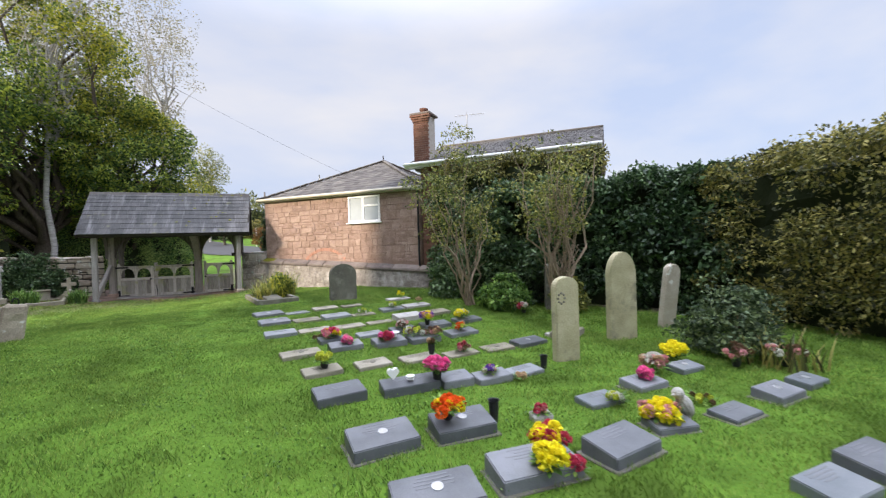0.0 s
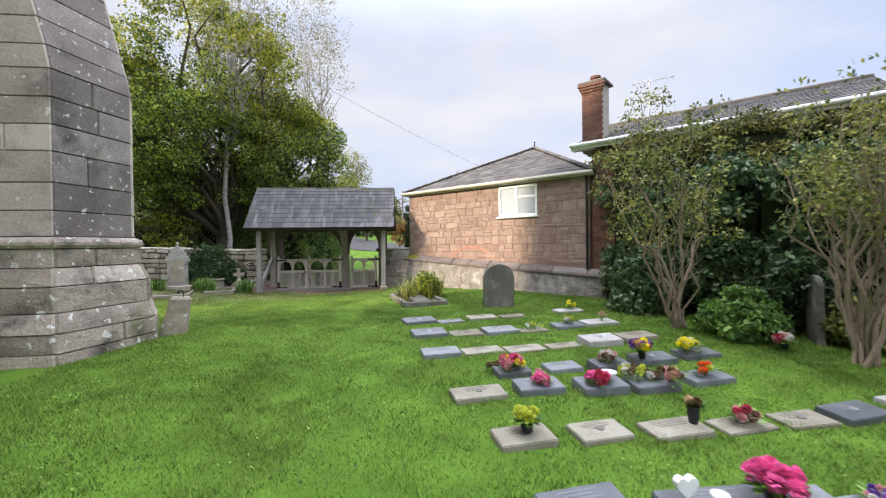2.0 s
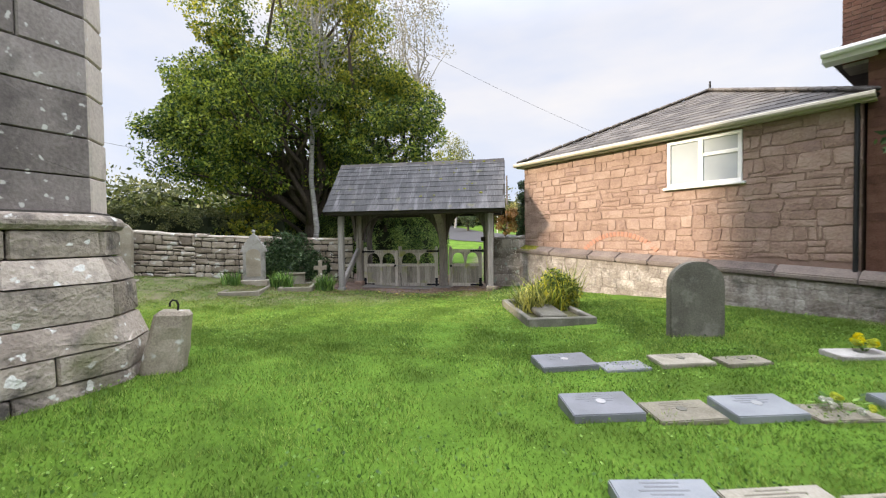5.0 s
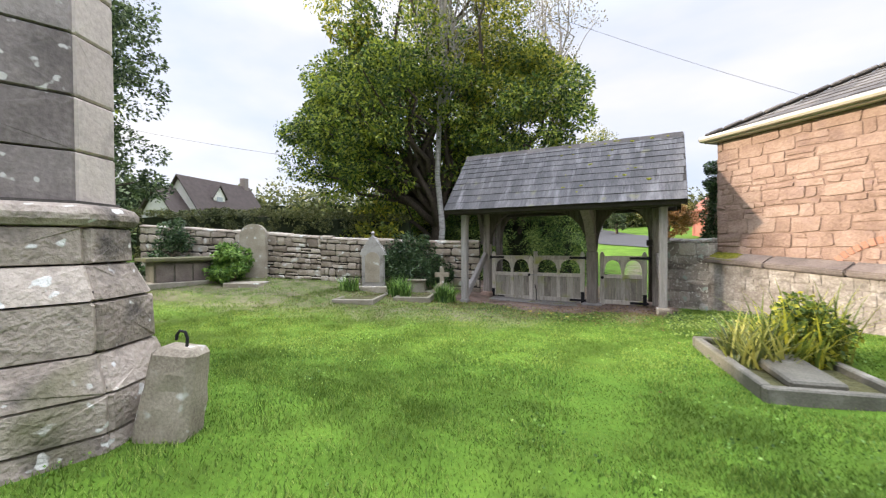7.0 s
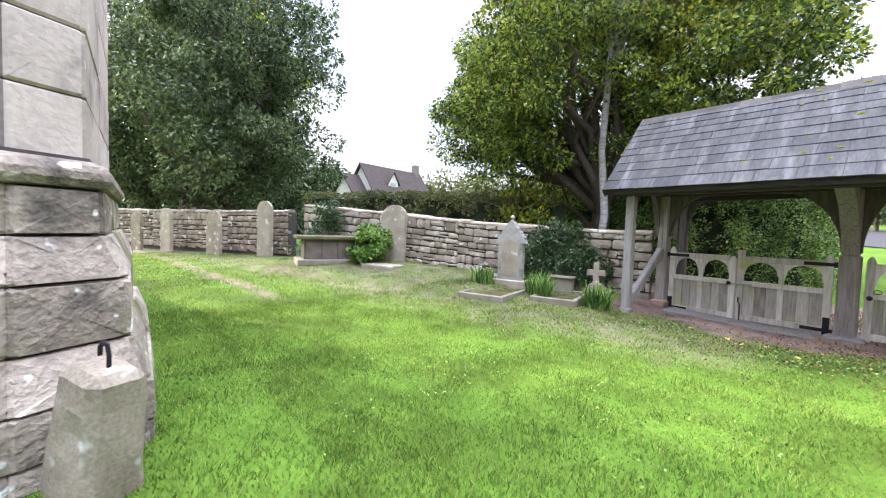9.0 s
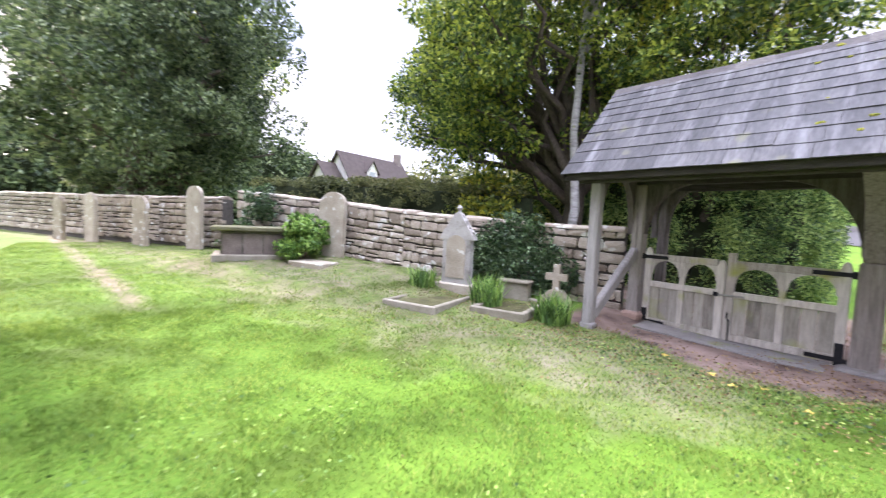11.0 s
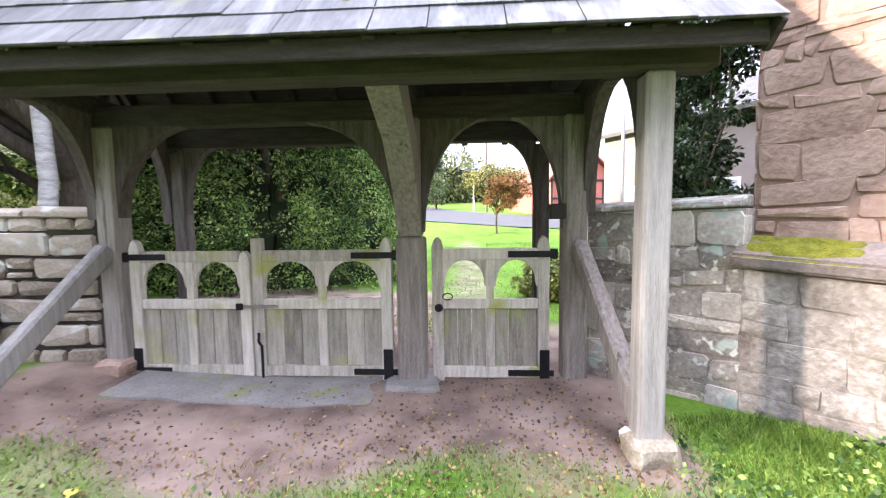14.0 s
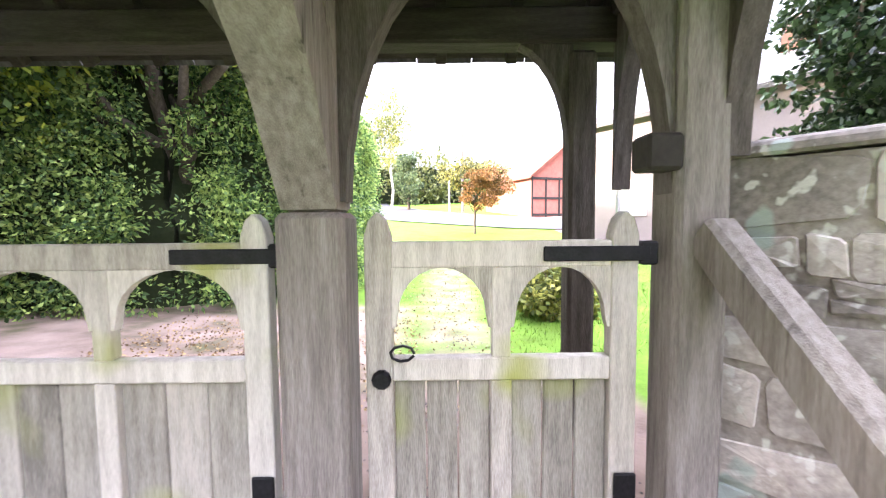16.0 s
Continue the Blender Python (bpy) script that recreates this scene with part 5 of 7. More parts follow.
def bouquet(x, y, z, cols, n, spread, r, label, pot="", ph=0.12, height=0.1, seed=1):
    rng = random.Random(seed + int(100 * x) + int(77 * y))
    z = ground(x, y) + (z * .85 if y < 5.5 else z)
    g = thing("flower_bunch", label, "flowers", "grave flowers", at=Matrix.Translation((x, y, z)))
    base = 0.0
    if pot:
        bm = bmesh.new()
        lathe(bm, [(0.035, 0), (0.045, ph * .3), (0.055, ph), (0.048, ph), (0.04, ph * .6)], 12)
        part("pot", bm, M[pot], g, "small grave pot")
        base = ph * 0.9
    per = {}
    lv, lf = [], []
    n = int(n * 1.5)
    for i in range(n):
        a, q = rng.uniform(0, 6.28), math.sqrt(rng.random())
        p = (math.cos(a) * q * spread, math.sin(a) * q * spread, base + height * (1 - 0.45 * q * q) + rng.uniform(-.02, .02))
        c = cols[i % len(cols)]
        v_, f_ = per.setdefault(c, ([], []))
        blossom(rng, p, r * rng.uniform(.8, 1.15), v_, f_)
        s_, t_ = tube([(p[0] * .2, p[1] * .2, base * .6), (p[0], p[1], p[2])], [0.003, 0.002], 4)
        k = len(lv)
        lv += s_
        lf += [tuple(j + k for j in f) for f in t_]
    for i in range(n * 3):
        a = rng.uniform(0, 6.28)
        d = Vector((math.cos(a), math.sin(a), rng.uniform(-.2, .5)))
        p = Vector((0, 0, base + height * .35)) + d * spread * rng.uniform(.35, .9)
        s_ = d.cross(Vector((0, 0, 1))).normalized() * 0.018
        k = len(lv)
        lv += [p, p + d * .035 + s_, p + d * .08, p + d * .035 - s_]
        lf.append((k, k + 1, k + 2, k + 3))
    for c, (v_, f_) in per.items():
        tagged(arrays("petals", v_, f_, F[c], g), kind="stuff")
    tagged(arrays("leaves", lv, lf, M["leaf_green"], g), kind="stuff")
    return g


bouquet(1.42, 1.06, .17, ("orange", "yellow", "orange"), 13, .13, .05, "bright orange and yellow artificial flowers on a granite tablet", "black_plastic", .06, .10)
bouquet(1.78, 0.08, .10, ("yellow",), 9, .10, .055, "bright yellow artificial daffodils beside a granite tablet", "", .05, .16)
bouquet(2.02, 0.40, .06, ("yellow", "yellow", "rose"), 12, .13, .055, "yellow daffodils and dark roses beside a tablet", "", .05, .16)
bouquet(1.98, 0.06, .05, ("rose",), 4, .07, .045, "dark pink artificial roses on the turf", "", .05, .08)
bouquet(2.34, 0.98, .08, ("palepink", "rose"), 4, .06, .035, "small pink roses on a stone block", "", .03, .04)
bouquet(3.3, 0.98, .06, ("white", "lime"), 7, .09, .03, "pale withered flowers on a slate tablet", "", .03, .05)
bouquet(4.05, 1.25, .12, ("pink",), 7, .07, .05, "pink artificial flowers on a granite tablet", "", .04, .08)
bouquet(4.55, 1.55, .05, ("cream", "white", "palepink"), 12, .15, .06, "cream and blush artificial roses on the turf", "", .05, .18)
bouquet(5.15, 1.75, .05, ("yellow",), 14, .17, .055, "yellow artificial flowers on the turf", "", .05, .2)
bouquet(3.25, 0.42, .06, ("palepink", "yellow", "yellow"), 16, .17, .05, "yellow and pink artificial flowers on a tablet", "", .05, .14)
bouquet(4.1, 0.62, .02, ("dead", "lime"), 7, .12, .03, "withered flowers lying on the turf", "", .03, .05)
bouquet(5.6, 1.2, .02, ("dead", "palepink"), 8, .16, .04, "withered brown flowers in a black pot", "black_plastic", .1, .18)
bouquet(6.1, 0.9, .02, ("dead", "white", "palepink"), 9, .2, .045, "withered pale flowers and pots by the hedge", "black_plastic", .1, .18)
bouquet(1.78, 2.22, .05, ("pink",), 16, .13, .055, "large bright pink artificial peonies in a dark pot", "black_plastic", .16, .13)
bouquet(2.50, 2.22, .12, ("purple", "palepink", "white"), 9, .08, .032, "purple and white artificial flowers on a granite tablet", "", .03, .07)
bouquet(2.88, 2.12, .04, ("cream",), 4, .05, .035, "small cream flowers on the turf", "", .03, .04)
bouquet(0.62, 3.38, .07, ("lime",), 11, .09, .042, "lime yellow flowers in a brown pot on a stone tablet", "black_plastic", .07, .14)
bouquet(2.18, 3.45, .07, ("dead", "cream"), 5, .05, .035, "withered flowers in a black pot", "black_plastic", .16, .08)
bouquet(2.72, 3.48, .05, ("palepink", "dead", "rose"), 9, .12, .035, "faded pink flowers on a stone tablet", "", .04, .12)
bouquet(0.92, 4.98, .10, ("palepink", "yellow", "pink", "rose"), 16, .15, .048, "pink and yellow artificial flowers on a granite tablet", "", .05, .12)
bouquet(1.10, 4.40, .12, ("palepink", "pink"), 8, .09, .045, "pink artificial flowers on a granite tablet", "", .04, .08)
bouquet(1.72, 4.34, .12, ("pink", "rose"), 10, .11, .05, "deep pink artificial flowers on a granite tablet", "", .04, .1)
bouquet(2.25, 5.10, .10, ("palepink", "white", "dead"), 9, .12, .04, "faded pink and white flowers by a tablet", "", .05, .14)
bouquet(2.25, 4.52, .10, ("dead", "white", "lime"), 9, .16, .045, "withered white and brown flowers on a tablet", "", .05, .12)
bouquet(2.60, 4.40, .10, ("cream", "dead", "palepink"), 10, .17, .045, "faded mixed flowers on a tablet", "", .05, .12)
bouquet(2.78, 5.24, .10, ("yellow", "purple", "palepink"), 14, .14, .048, "yellow and purple artificial flowers in a dark pot", "black_plastic", .12, .12)
bouquet(3.20, 4.60, .10, ("cream", "orange", "lime"), 9, .13, .042, "faded orange and cream flowers on a tablet", "", .05, .12)
bouquet(3.65, 5.5, .10, ("yellow", "yellow", "white"), 15, .16, .05, "yellow artificial flowers on a tablet", "", .05, .14)
bouquet(5.25, 5.6, .05, ("palepink", "rose", "white"), 9, .13, .045, "pink flowers in a dark pot by the hedge", "black_plastic", .08, .14)
bouquet(2.0, 7.45, .05, ("lime", "white"), 6, .2, .025, "sparse small flowers on a stone tablet", "", .05, .10)
bouquet(2.75, 7.65, .06, ("lime", "lime", "white"), 8, .09, .035, "lime green plant on a slate tablet", "", .05, .14)
bouquet(3.45, 7.70, .06, ("cream",), 5, .08, .03, "dry grasses on a pale tablet", "", .05, .16)
bouquet(3.4, 9.1, .05, ("lime", "yellow"), 8, .1, .04, "yellow-green flowers by the shrubs", "", .05, .16)
bouquet(0.72, 5.15, .0, ("dead",), 6, .1, .035, "withered plant on the turf", "", .03, .1)


def lathe_thing(name, label, cat, prof, mat, x, y, z, sides=14):
    g = thing(name, label, cat, at=Matrix.Translation((x, y, ground(x, y) + z)))
    bm = bmesh.new()
    lathe(bm, prof, sides)
    part("body", bm, M[mat], g)
    return g


lathe_thing("grave_vase", "tall ribbed black plastic grave vase", "vase", [(.035, -.02), (.04, .05), (.05, .2), (.06, .21), (.05, .205), (.04, .1)], "black_plastic", 1.92, 1.12, 0)
lathe_thing("grave_vase", "tall ribbed black plastic grave vase", "vase", [(.035, -.02), (.04, .05), (.05, .18), (.06, .19), (.05, .185), (.04, .1)], "black_plastic", 3.45, 2.42, 0)
lathe_thing("grave_vase", "white tapered flower pot on a tablet", "vase", [(.04, 0), (.05, .05), (.09, .06), (.09, .075), (.02, .075)], "white_paint", 1.88, 4.42, .13)
lathe_thing("candle_holder", "small white round candle holder on granite", "candle", [(.05, 0), (.055, .02), (.05, .03), (.02, .03)], "white_paint", 1.46, 2.26, .15)
heart = thing("white_ornament", "white heart-shaped stone ornament on granite", "ornament", at=Matrix.Translation((1.26, 2.28, ground(1.26, 2.28) + .14)))
bm = bmesh.new()
prism(bm, [(.07 * 16 * math.sin(t_) ** 3 / 16, -0.02, .085 + .075 * (13 * math.cos(t_) - 5 * math.cos(2 * t_) - 2 * math.cos(3 * t_) - math.cos(4 * t_)) / 16) for t_ in [k / 22 * 2 * math.pi for k in range(22)]], (0, .05, 0))
part("body", bm, M["white_paint"], heart)
bird = thing("bird_ornament", "pale stone bird garden ornament on the turf", "ornament", at=Matrix.Translation((3.52, 0.38, ground(3.5, .38))))
bm = bmesh.new()
bmesh.ops.create_uvsphere(bm, u_segments=12, v_segments=8, radius=.09, matrix=Matrix.Translation((0.02, 0, .15)) @ Matrix.Rotation(-.6, 4, "Y") @ Matrix.Diagonal((.8, .75, 1.5, 1)))
bmesh.ops.create_uvsphere(bm, u_segments=10, v_segments=8, radius=.055, matrix=Matrix.Translation((-.07, 0, .28)))
bmesh.ops.create_cone(bm, segments=8, radius1=.018, radius2=.003, depth=.06, matrix=Matrix.Translation((-.135, 0, .275)) @ Matrix.Rotation(-math.pi / 2, 4, "Y"))
bmesh.ops.create_cone(bm, segments=8, radius1=.05, radius2=.04, depth=.08, matrix=Matrix.Translation((.03, 0, .03)))
part("body", bm, M["whitestone"], bird)


# ---------------------------------------------------------------- headstones
def headstone(x, y, w, h, t, rot, shape, mat, label, lean=0.0, sink=0.1, tilt=0.0):
    m0 = Matrix.Translation((x, y, ground(x, y))) @ Matrix.Rotation(radians(rot), 4, "Z") @ Matrix.Rotation(radians(tilt), 4, "Y") @ Matrix.Rotation(radians(lean), 4, "X")
    g = thing("headstone", label, "headstone", at=m0)
    pts = [(-w / 2, -sink), (w / 2, -sink)]
    if shape == "round":
        sh = h - w * 0.42
        pts += [(w / 2 * math.cos(a), sh + w * 0.42 * math.sin(a)) for a in [k / 14 * math.pi for k in range(15)]]
    elif shape == "pointed":
        sh = h - w * 0.75
        pts += [(w / 2, sh)] + [(w / 2 - w / 2 * (1 - math.cos(a)) , sh + (h - sh) * math.sin(a)) for a in [k / 8 * math.pi / 2 for k in range(1, 9)]]
        pts += [(-w / 2 + w / 2 * (1 - math.cos(a)), sh + (h - sh) * math.sin(a)) for a in [k / 8 * math.pi / 2 for k in range(7, -1, -1)]]
    elif shape == "shouldered":
        sh = h * 0.80
        pts += [(w / 2, sh), (w * .40, sh), (w * .36, sh + .03)] + [(w * .34 * math.cos(a), sh + .03 + (h - sh - .03) * math.sin(a)) for a in [k / 10 * math.pi for k in range(11)]] + [(-w * .36, sh + .03), (-w * .40, sh), (-w / 2, sh)]
    else:
        pts += [(w / 2, h), (-w / 2, h)]
    bm = bmesh.new()
    prism(bm, [(px, -t / 2, pz) for px, pz in pts], (0, t, 0))
    bmesh.ops.bevel(bm, geom=[e for e in bm.edges if e.calc_length() > .02], offset=min(.014, t * .12), segments=2, affect="EDGES", clamp_overlap=True)
    part("slab", bm, mat, g)
    return g, pts


g1, _ = headstone(4.0, 2.62, 0.38, 1.24, 0.15, -8, "round", M["headstone"], "tall lichened pale headstone with rounded top, on turf")
for k in range(8):
    a = k / 8 * 2 * math.pi
    bm = bmesh.new()
    bmesh.ops.create_icosphere(bm, subdivisions=1, radius=.022, matrix=Matrix.Translation((-.10 + .055 * math.cos(a), -.07, .93 + .075 * math.sin(a))))
    part("carved_wreath_bead", bm, M["headstone_dark"], g1)
headstone(5.62, 3.12, 0.54, 1.52, 0.15, -6, "pointed", M["headstone"], "tall lichened headstone with pointed arch top, on turf")
headstone(7.05, 3.40, 0.36, 1.22, 0.12, 0, "round", M["oldstone"], "leaning brownish headstone by the hedge", 3, .1, 6)
headstone(6.25, 6.05, 0.5, 1.1, 0.1, 60, "round", M["headstone_dark"], "dark old headstone among shrubs", 0, .1, 4)
headstone(1.89, 9.88, 0.80, 1.07, 0.12, 12, "round", M["headstone_dark"], "dark weathered round-topped headstone on turf")
headstone(-11.95, 13.90, 0.85, 1.60, 0.13, 21, "round", M["oldstone"], "broad lichened round-topped headstone leaning on the wall", -3)
headstone(-16.9, 11.75, 0.72, 1.95, 0.13, 22, "round", M["oldstone"], "tall grey headstone standing at the wall gap")
headstone(-19.1, 10.55, 0.8, 1.65, 0.13, 22, "round", M["oldstone"], "lichened round-topped headstone against the wall")
headstone(-21.6, 9.3, 0.7, 1.75, 0.13, 22, "round", M["oldstone"], "narrow old headstone against the wall")
headstone(-23.0, 8.4, 0.75, 1.6, 0.13, 22, "round", M["oldstone"], "old headstone against the wall")
wm, _ = headstone(-8.12, 14.72, 0.60, 1.02, 0.16, 20, "square", M["whitestone"], "pale carved gothic headstone with gabled top and small finial")
bm = bmesh.new()
prism(bm, [(-.36, -.09, .98), (.36, -.09, .98), (.33, -.09, 1.06), (.06, -.09, 1.46), (0, -.09, 1.50), (-.06, -.09, 1.46), (-.33, -.09, 1.06)], (0, .18, 0))
part("gable", bm, M["whitestone"], wm)
bm = bmesh.new()
prism(bm, [(-.20, -.1, .25), (.20, -.1, .25)] + [(.20 * math.cos(a), -.1, .88 + .18 * math.sin(a)) for a in [k / 10 * math.pi for k in range(11)]], (0, .012, 0))
part("inscribed_panel", bm, M["oldstone"], wm, "darker arched inscribed panel")
for s in (-1, 1):
    for k in range(4):
        bm = bmesh.new()
        bmesh.ops.create_icosphere(bm, subdivisions=1, radius=.04, matrix=Matrix.Translation((s * (.31 - .075 * k), 0, 1.12 + .10 * k)))
        part("crocket", bm, M["whitestone"], wm)
bm = bmesh.new()
lathe(bm, [(.05, 1.46), (.03, 1.53), (.06, 1.57), (.02, 1.63)], 8)
part("finial", bm, M["whitestone"], wm)
part("plinth", newbox((-.40, -.16, -.1), (.40, .16, .14), None, .02), M["oldstone"], wm)
cr = thing("stone_cross", "small grey stone cross on a stepped base", "cross", at=Matrix.Translation((-6.45, 15.55, ground(-6.45, 15.55))) @ Matrix.Rotation(.3, 4, "Z"))
bm = bmesh.new()
prism(bm, [(x_, -.05, z_) for x_, z_ in ((-.06, .25), (.06, .25), (.055, .44), (.19, .44), (.19, .56), (.055, .56), (.055, .72), (-.055, .72), (-.055, .56), (-.19, .56), (-.19, .44), (-.055, .44))], (0, .1, 0))
part("cross", bm, M["oldstone"], cr)
bm = bmesh.new()
prism(bm, [(-.25, -.12, -.1), (.25, -.12, -.1), (.25, -.12, .1), (.10, -.12, .27), (-.10, -.12, .27), (-.25, -.12, .1)], (0, .24, 0))
part("base", bm, M["oldstone"], cr)
st, _ = headstone(-7.15, 15.3, 0.55, 0.33, 0.22, 20, "square", M["tablet"], "low buff stone grave block with chamfered top")
part("ledger", newbox((-.3, -.16, .30), (.3, .14, .36), None, .02), M["tablet"], st)
hk = thing("stone_bollard", "short leaning lichened stone post with iron hook", "stone post", at=Matrix.Translation((-4.34, 7.48, ground(-4.34, 7.5) - .07)) @ Matrix.Rotation(radians(25), 4, "Z") @ Matrix.Rotation(radians(5), 4, "Y"))
bm = newbox((-.16, -.12, -.1), (.16, .12, .72), None, .04)
bmesh.ops.subdivide_edges(bm, edges=[e for e in bm.edges if e.calc_length() > .15], cuts=5, use_grid_fill=True)
for v in bm.verts:
    low_ = 1 - min(1, max(0, v.co.z / .72))
    v.co.x += -.085 * low_ * (v.co.x < 0) - .03 * low_
    v.co.y *= 1 + .2 * low_
    v.co += Vector((noise.noise(v.co * 6), noise.noise(v.co * 6 + Vector((5, 0, 0))), .4 * noise.noise(v.co * 6 + Vector((0, 5, 0))))) * .018
part("post", bm, M["oldstone"], hk)
vs, fs = tube([(.03, 0, .66), (.03, 0, .78), (.01, 0, .825), (-.03, 0, .83), (-.05, 0, .80), (-.05, 0, .76)], [.011] * 6, 6)
arrays("iron_hook", vs, fs, M["iron"], hk, "bent iron hook")
# table tomb
M["mossy_slab"] = material("mossy_ledger", [(0.075, 0.072, 0.05), (0.135, 0.13, 0.075), (0.2, 0.19, 0.12)], 4, 0.95, 0.7, 40, stain=(0.13, 0.15, 0.03), stain_scale=3)
tt = thing("table_tomb", "old stone table tomb with mossy ledger slab", "tomb", at=Matrix.Translation((-12.95, 12.35, ground(-12.95, 12.35))) @ Matrix.Rotation(radians(-14), 4, "Z"))
part("ledger_slab", newbox((-.62, -.88, .66), (.55, .88, .76), None, .02), M["mossy_slab"], tt, "mossy ledger slab")
part("chest", newbox((-.45, -.68, .0), (.40, .68, .66), None, .015), M["headstone_dark"], tt)
for k in range(3):
    part("side_slab", newbox((.40, -.64 + k * .43, .12), (.43, -.24 + k * .43, .60), None, .01), M["cap"], tt)
part("base_step", newbox((-.6, -.86, -.15), (.55, .86, .12), None, .025), M["tablet"], tt)
tagged(part("flat_slab", newbox((-.5, -.3, -.1), (.5, .3, .07), Matrix.Translation((-11.3, 13.2, ground(-11.3, 13.2))) @ Matrix.Rotation(.35, 4, "Z"), .02), M["oldstone"]), "flat old stone slab before a headstone", "stone")
tagged(part("stone_block", newbox((-.34, -.2, -.1), (.34, .2, .12), Matrix.Translation((4.95, 3.75, ground(4.95, 3.75))) @ Matrix.Rotation(.5, 4, "Z"), .02), M["tablet"]), "pale buff stone kerb block on turf", "stone")


M["bed_soil"] = material("planted_bed_soil", [(0.03, 0.026, 0.014), (0.075, 0.075, 0.028), (0.13, 0.12, 0.06)], 5, 0.95, 0.9, 30, bump_dist=.05)


# kerbed graves
def kerb_grave(name, label, x, y, rot, w, l, mat, t=.1, h=.14):
    g = thing(name, label, "grave", at=Matrix.Translation((x, y, ground(x, y))) @ Matrix.Rotation(radians(rot), 4, "Z"))
    for lo, hi in (((0, 0), (w, t)), ((0, l - t), (w, l)), ((0, t), (t, l - t)), ((w - t, t), (w, l - t))):
        part("kerb", newbox((*lo, -.1), (*hi, h), None, .015), mat, g)
    part("soil", newbox((t, t, -.1), (w - t, l - t, h * .45)), M["bed_soil"], g)
    return g


kg = kerb_grave("kerbed_grave", "mossy stone kerbed grave planted with yellowing ferns", -0.42, 10.35, 12, 1.15, 2.1, M["headstone_dark"])
part("ledger", newbox((.3, .25, .04), (.75, 1.15, .13), Matrix.Rotation(.05, 4, "X"), .02), M["headstone_dark"], kg)
kerb_grave("kerbed_grave", "narrow stone kerb round a small grave bed", -8.05, 13.02, 19, 1.0, 1.6, M["tablet"], .08, .075)
kerb_grave("kerbed_grave", "narrow stone kerb beside a bush", -6.95, 13.95, 19, .9, 1.4, M["tablet"], .09, .1)


# ---------------------------------------------------------------- foliage
RN = np.random.RandomState(5)


def leaves_mesh(name, centres, dirs, size, mat, parent, aspect=0.55, label="", droop=0.3):
    """One small folded blade a leaf."""
    n = len(centres)
    c = np.asarray(centres, float)
    d = np.asarray(dirs, float) + RN.normal(0, .55, (n, 3))
    d[:, 2] -= droop
    d /= np.linalg.norm(d, axis=1)[:, None] + 1e-9
    r = RN.normal(0, 1, (n, 3))
    s = np.cross(d, r)
    s /= np.linalg.norm(s, axis=1)[:, None] + 1e-9
    z = size * RN.uniform(.6, 1.3, (n, 1))
    p0, p2 = c - d * z * .5, c + d * z * .5
    p1, p3 = c + s * z * aspect * .5, c - s * z * aspect * .5
    v = np.stack([p0, p1, p2, p3], 1).reshape(-1, 3)
    f = np.arange(4 * n).reshape(n, 4)
    ob = arrays(name, v, f, mat, parent, label)
    tagged(ob, kind="stuff")
    return ob


def clumps(centres, radii, per, squash=.75):
    cs = np.repeat(np.asarray(centres, float), per, 0)
    rs = np.repeat(np.asarray(radii, float), per)[:, None]
    d = RN.normal(0, 1, (len(cs), 3))
    d /= np.linalg.norm(d, axis=1)[:, None]
    q = RN.uniform(.35, 1, (len(cs), 1)) ** .5
    p = cs + d * rs * q * np.array([1, 1, squash])
    return p, d


def limb(vs, fs, a, b, r0, r1, rng, bend=.12, sides=6, n=5):
    a, b = Vector(a), Vector(b)
    L = (b - a).length
    pts = [a.lerp(b, k / n) + Vector((rng.uniform(-1, 1), rng.uniform(-1, 1), rng.uniform(-.4, .8))) * L * bend * math.sin(math.pi * k / n) for k in range(n + 1)]
    v, f = tube(pts, [r0 + (r1 - r0) * k / n for k in range(n + 1)], sides)
    k = len(vs)
    vs += v
    fs += [tuple(i + k for i in q) for q in f]
    return pts


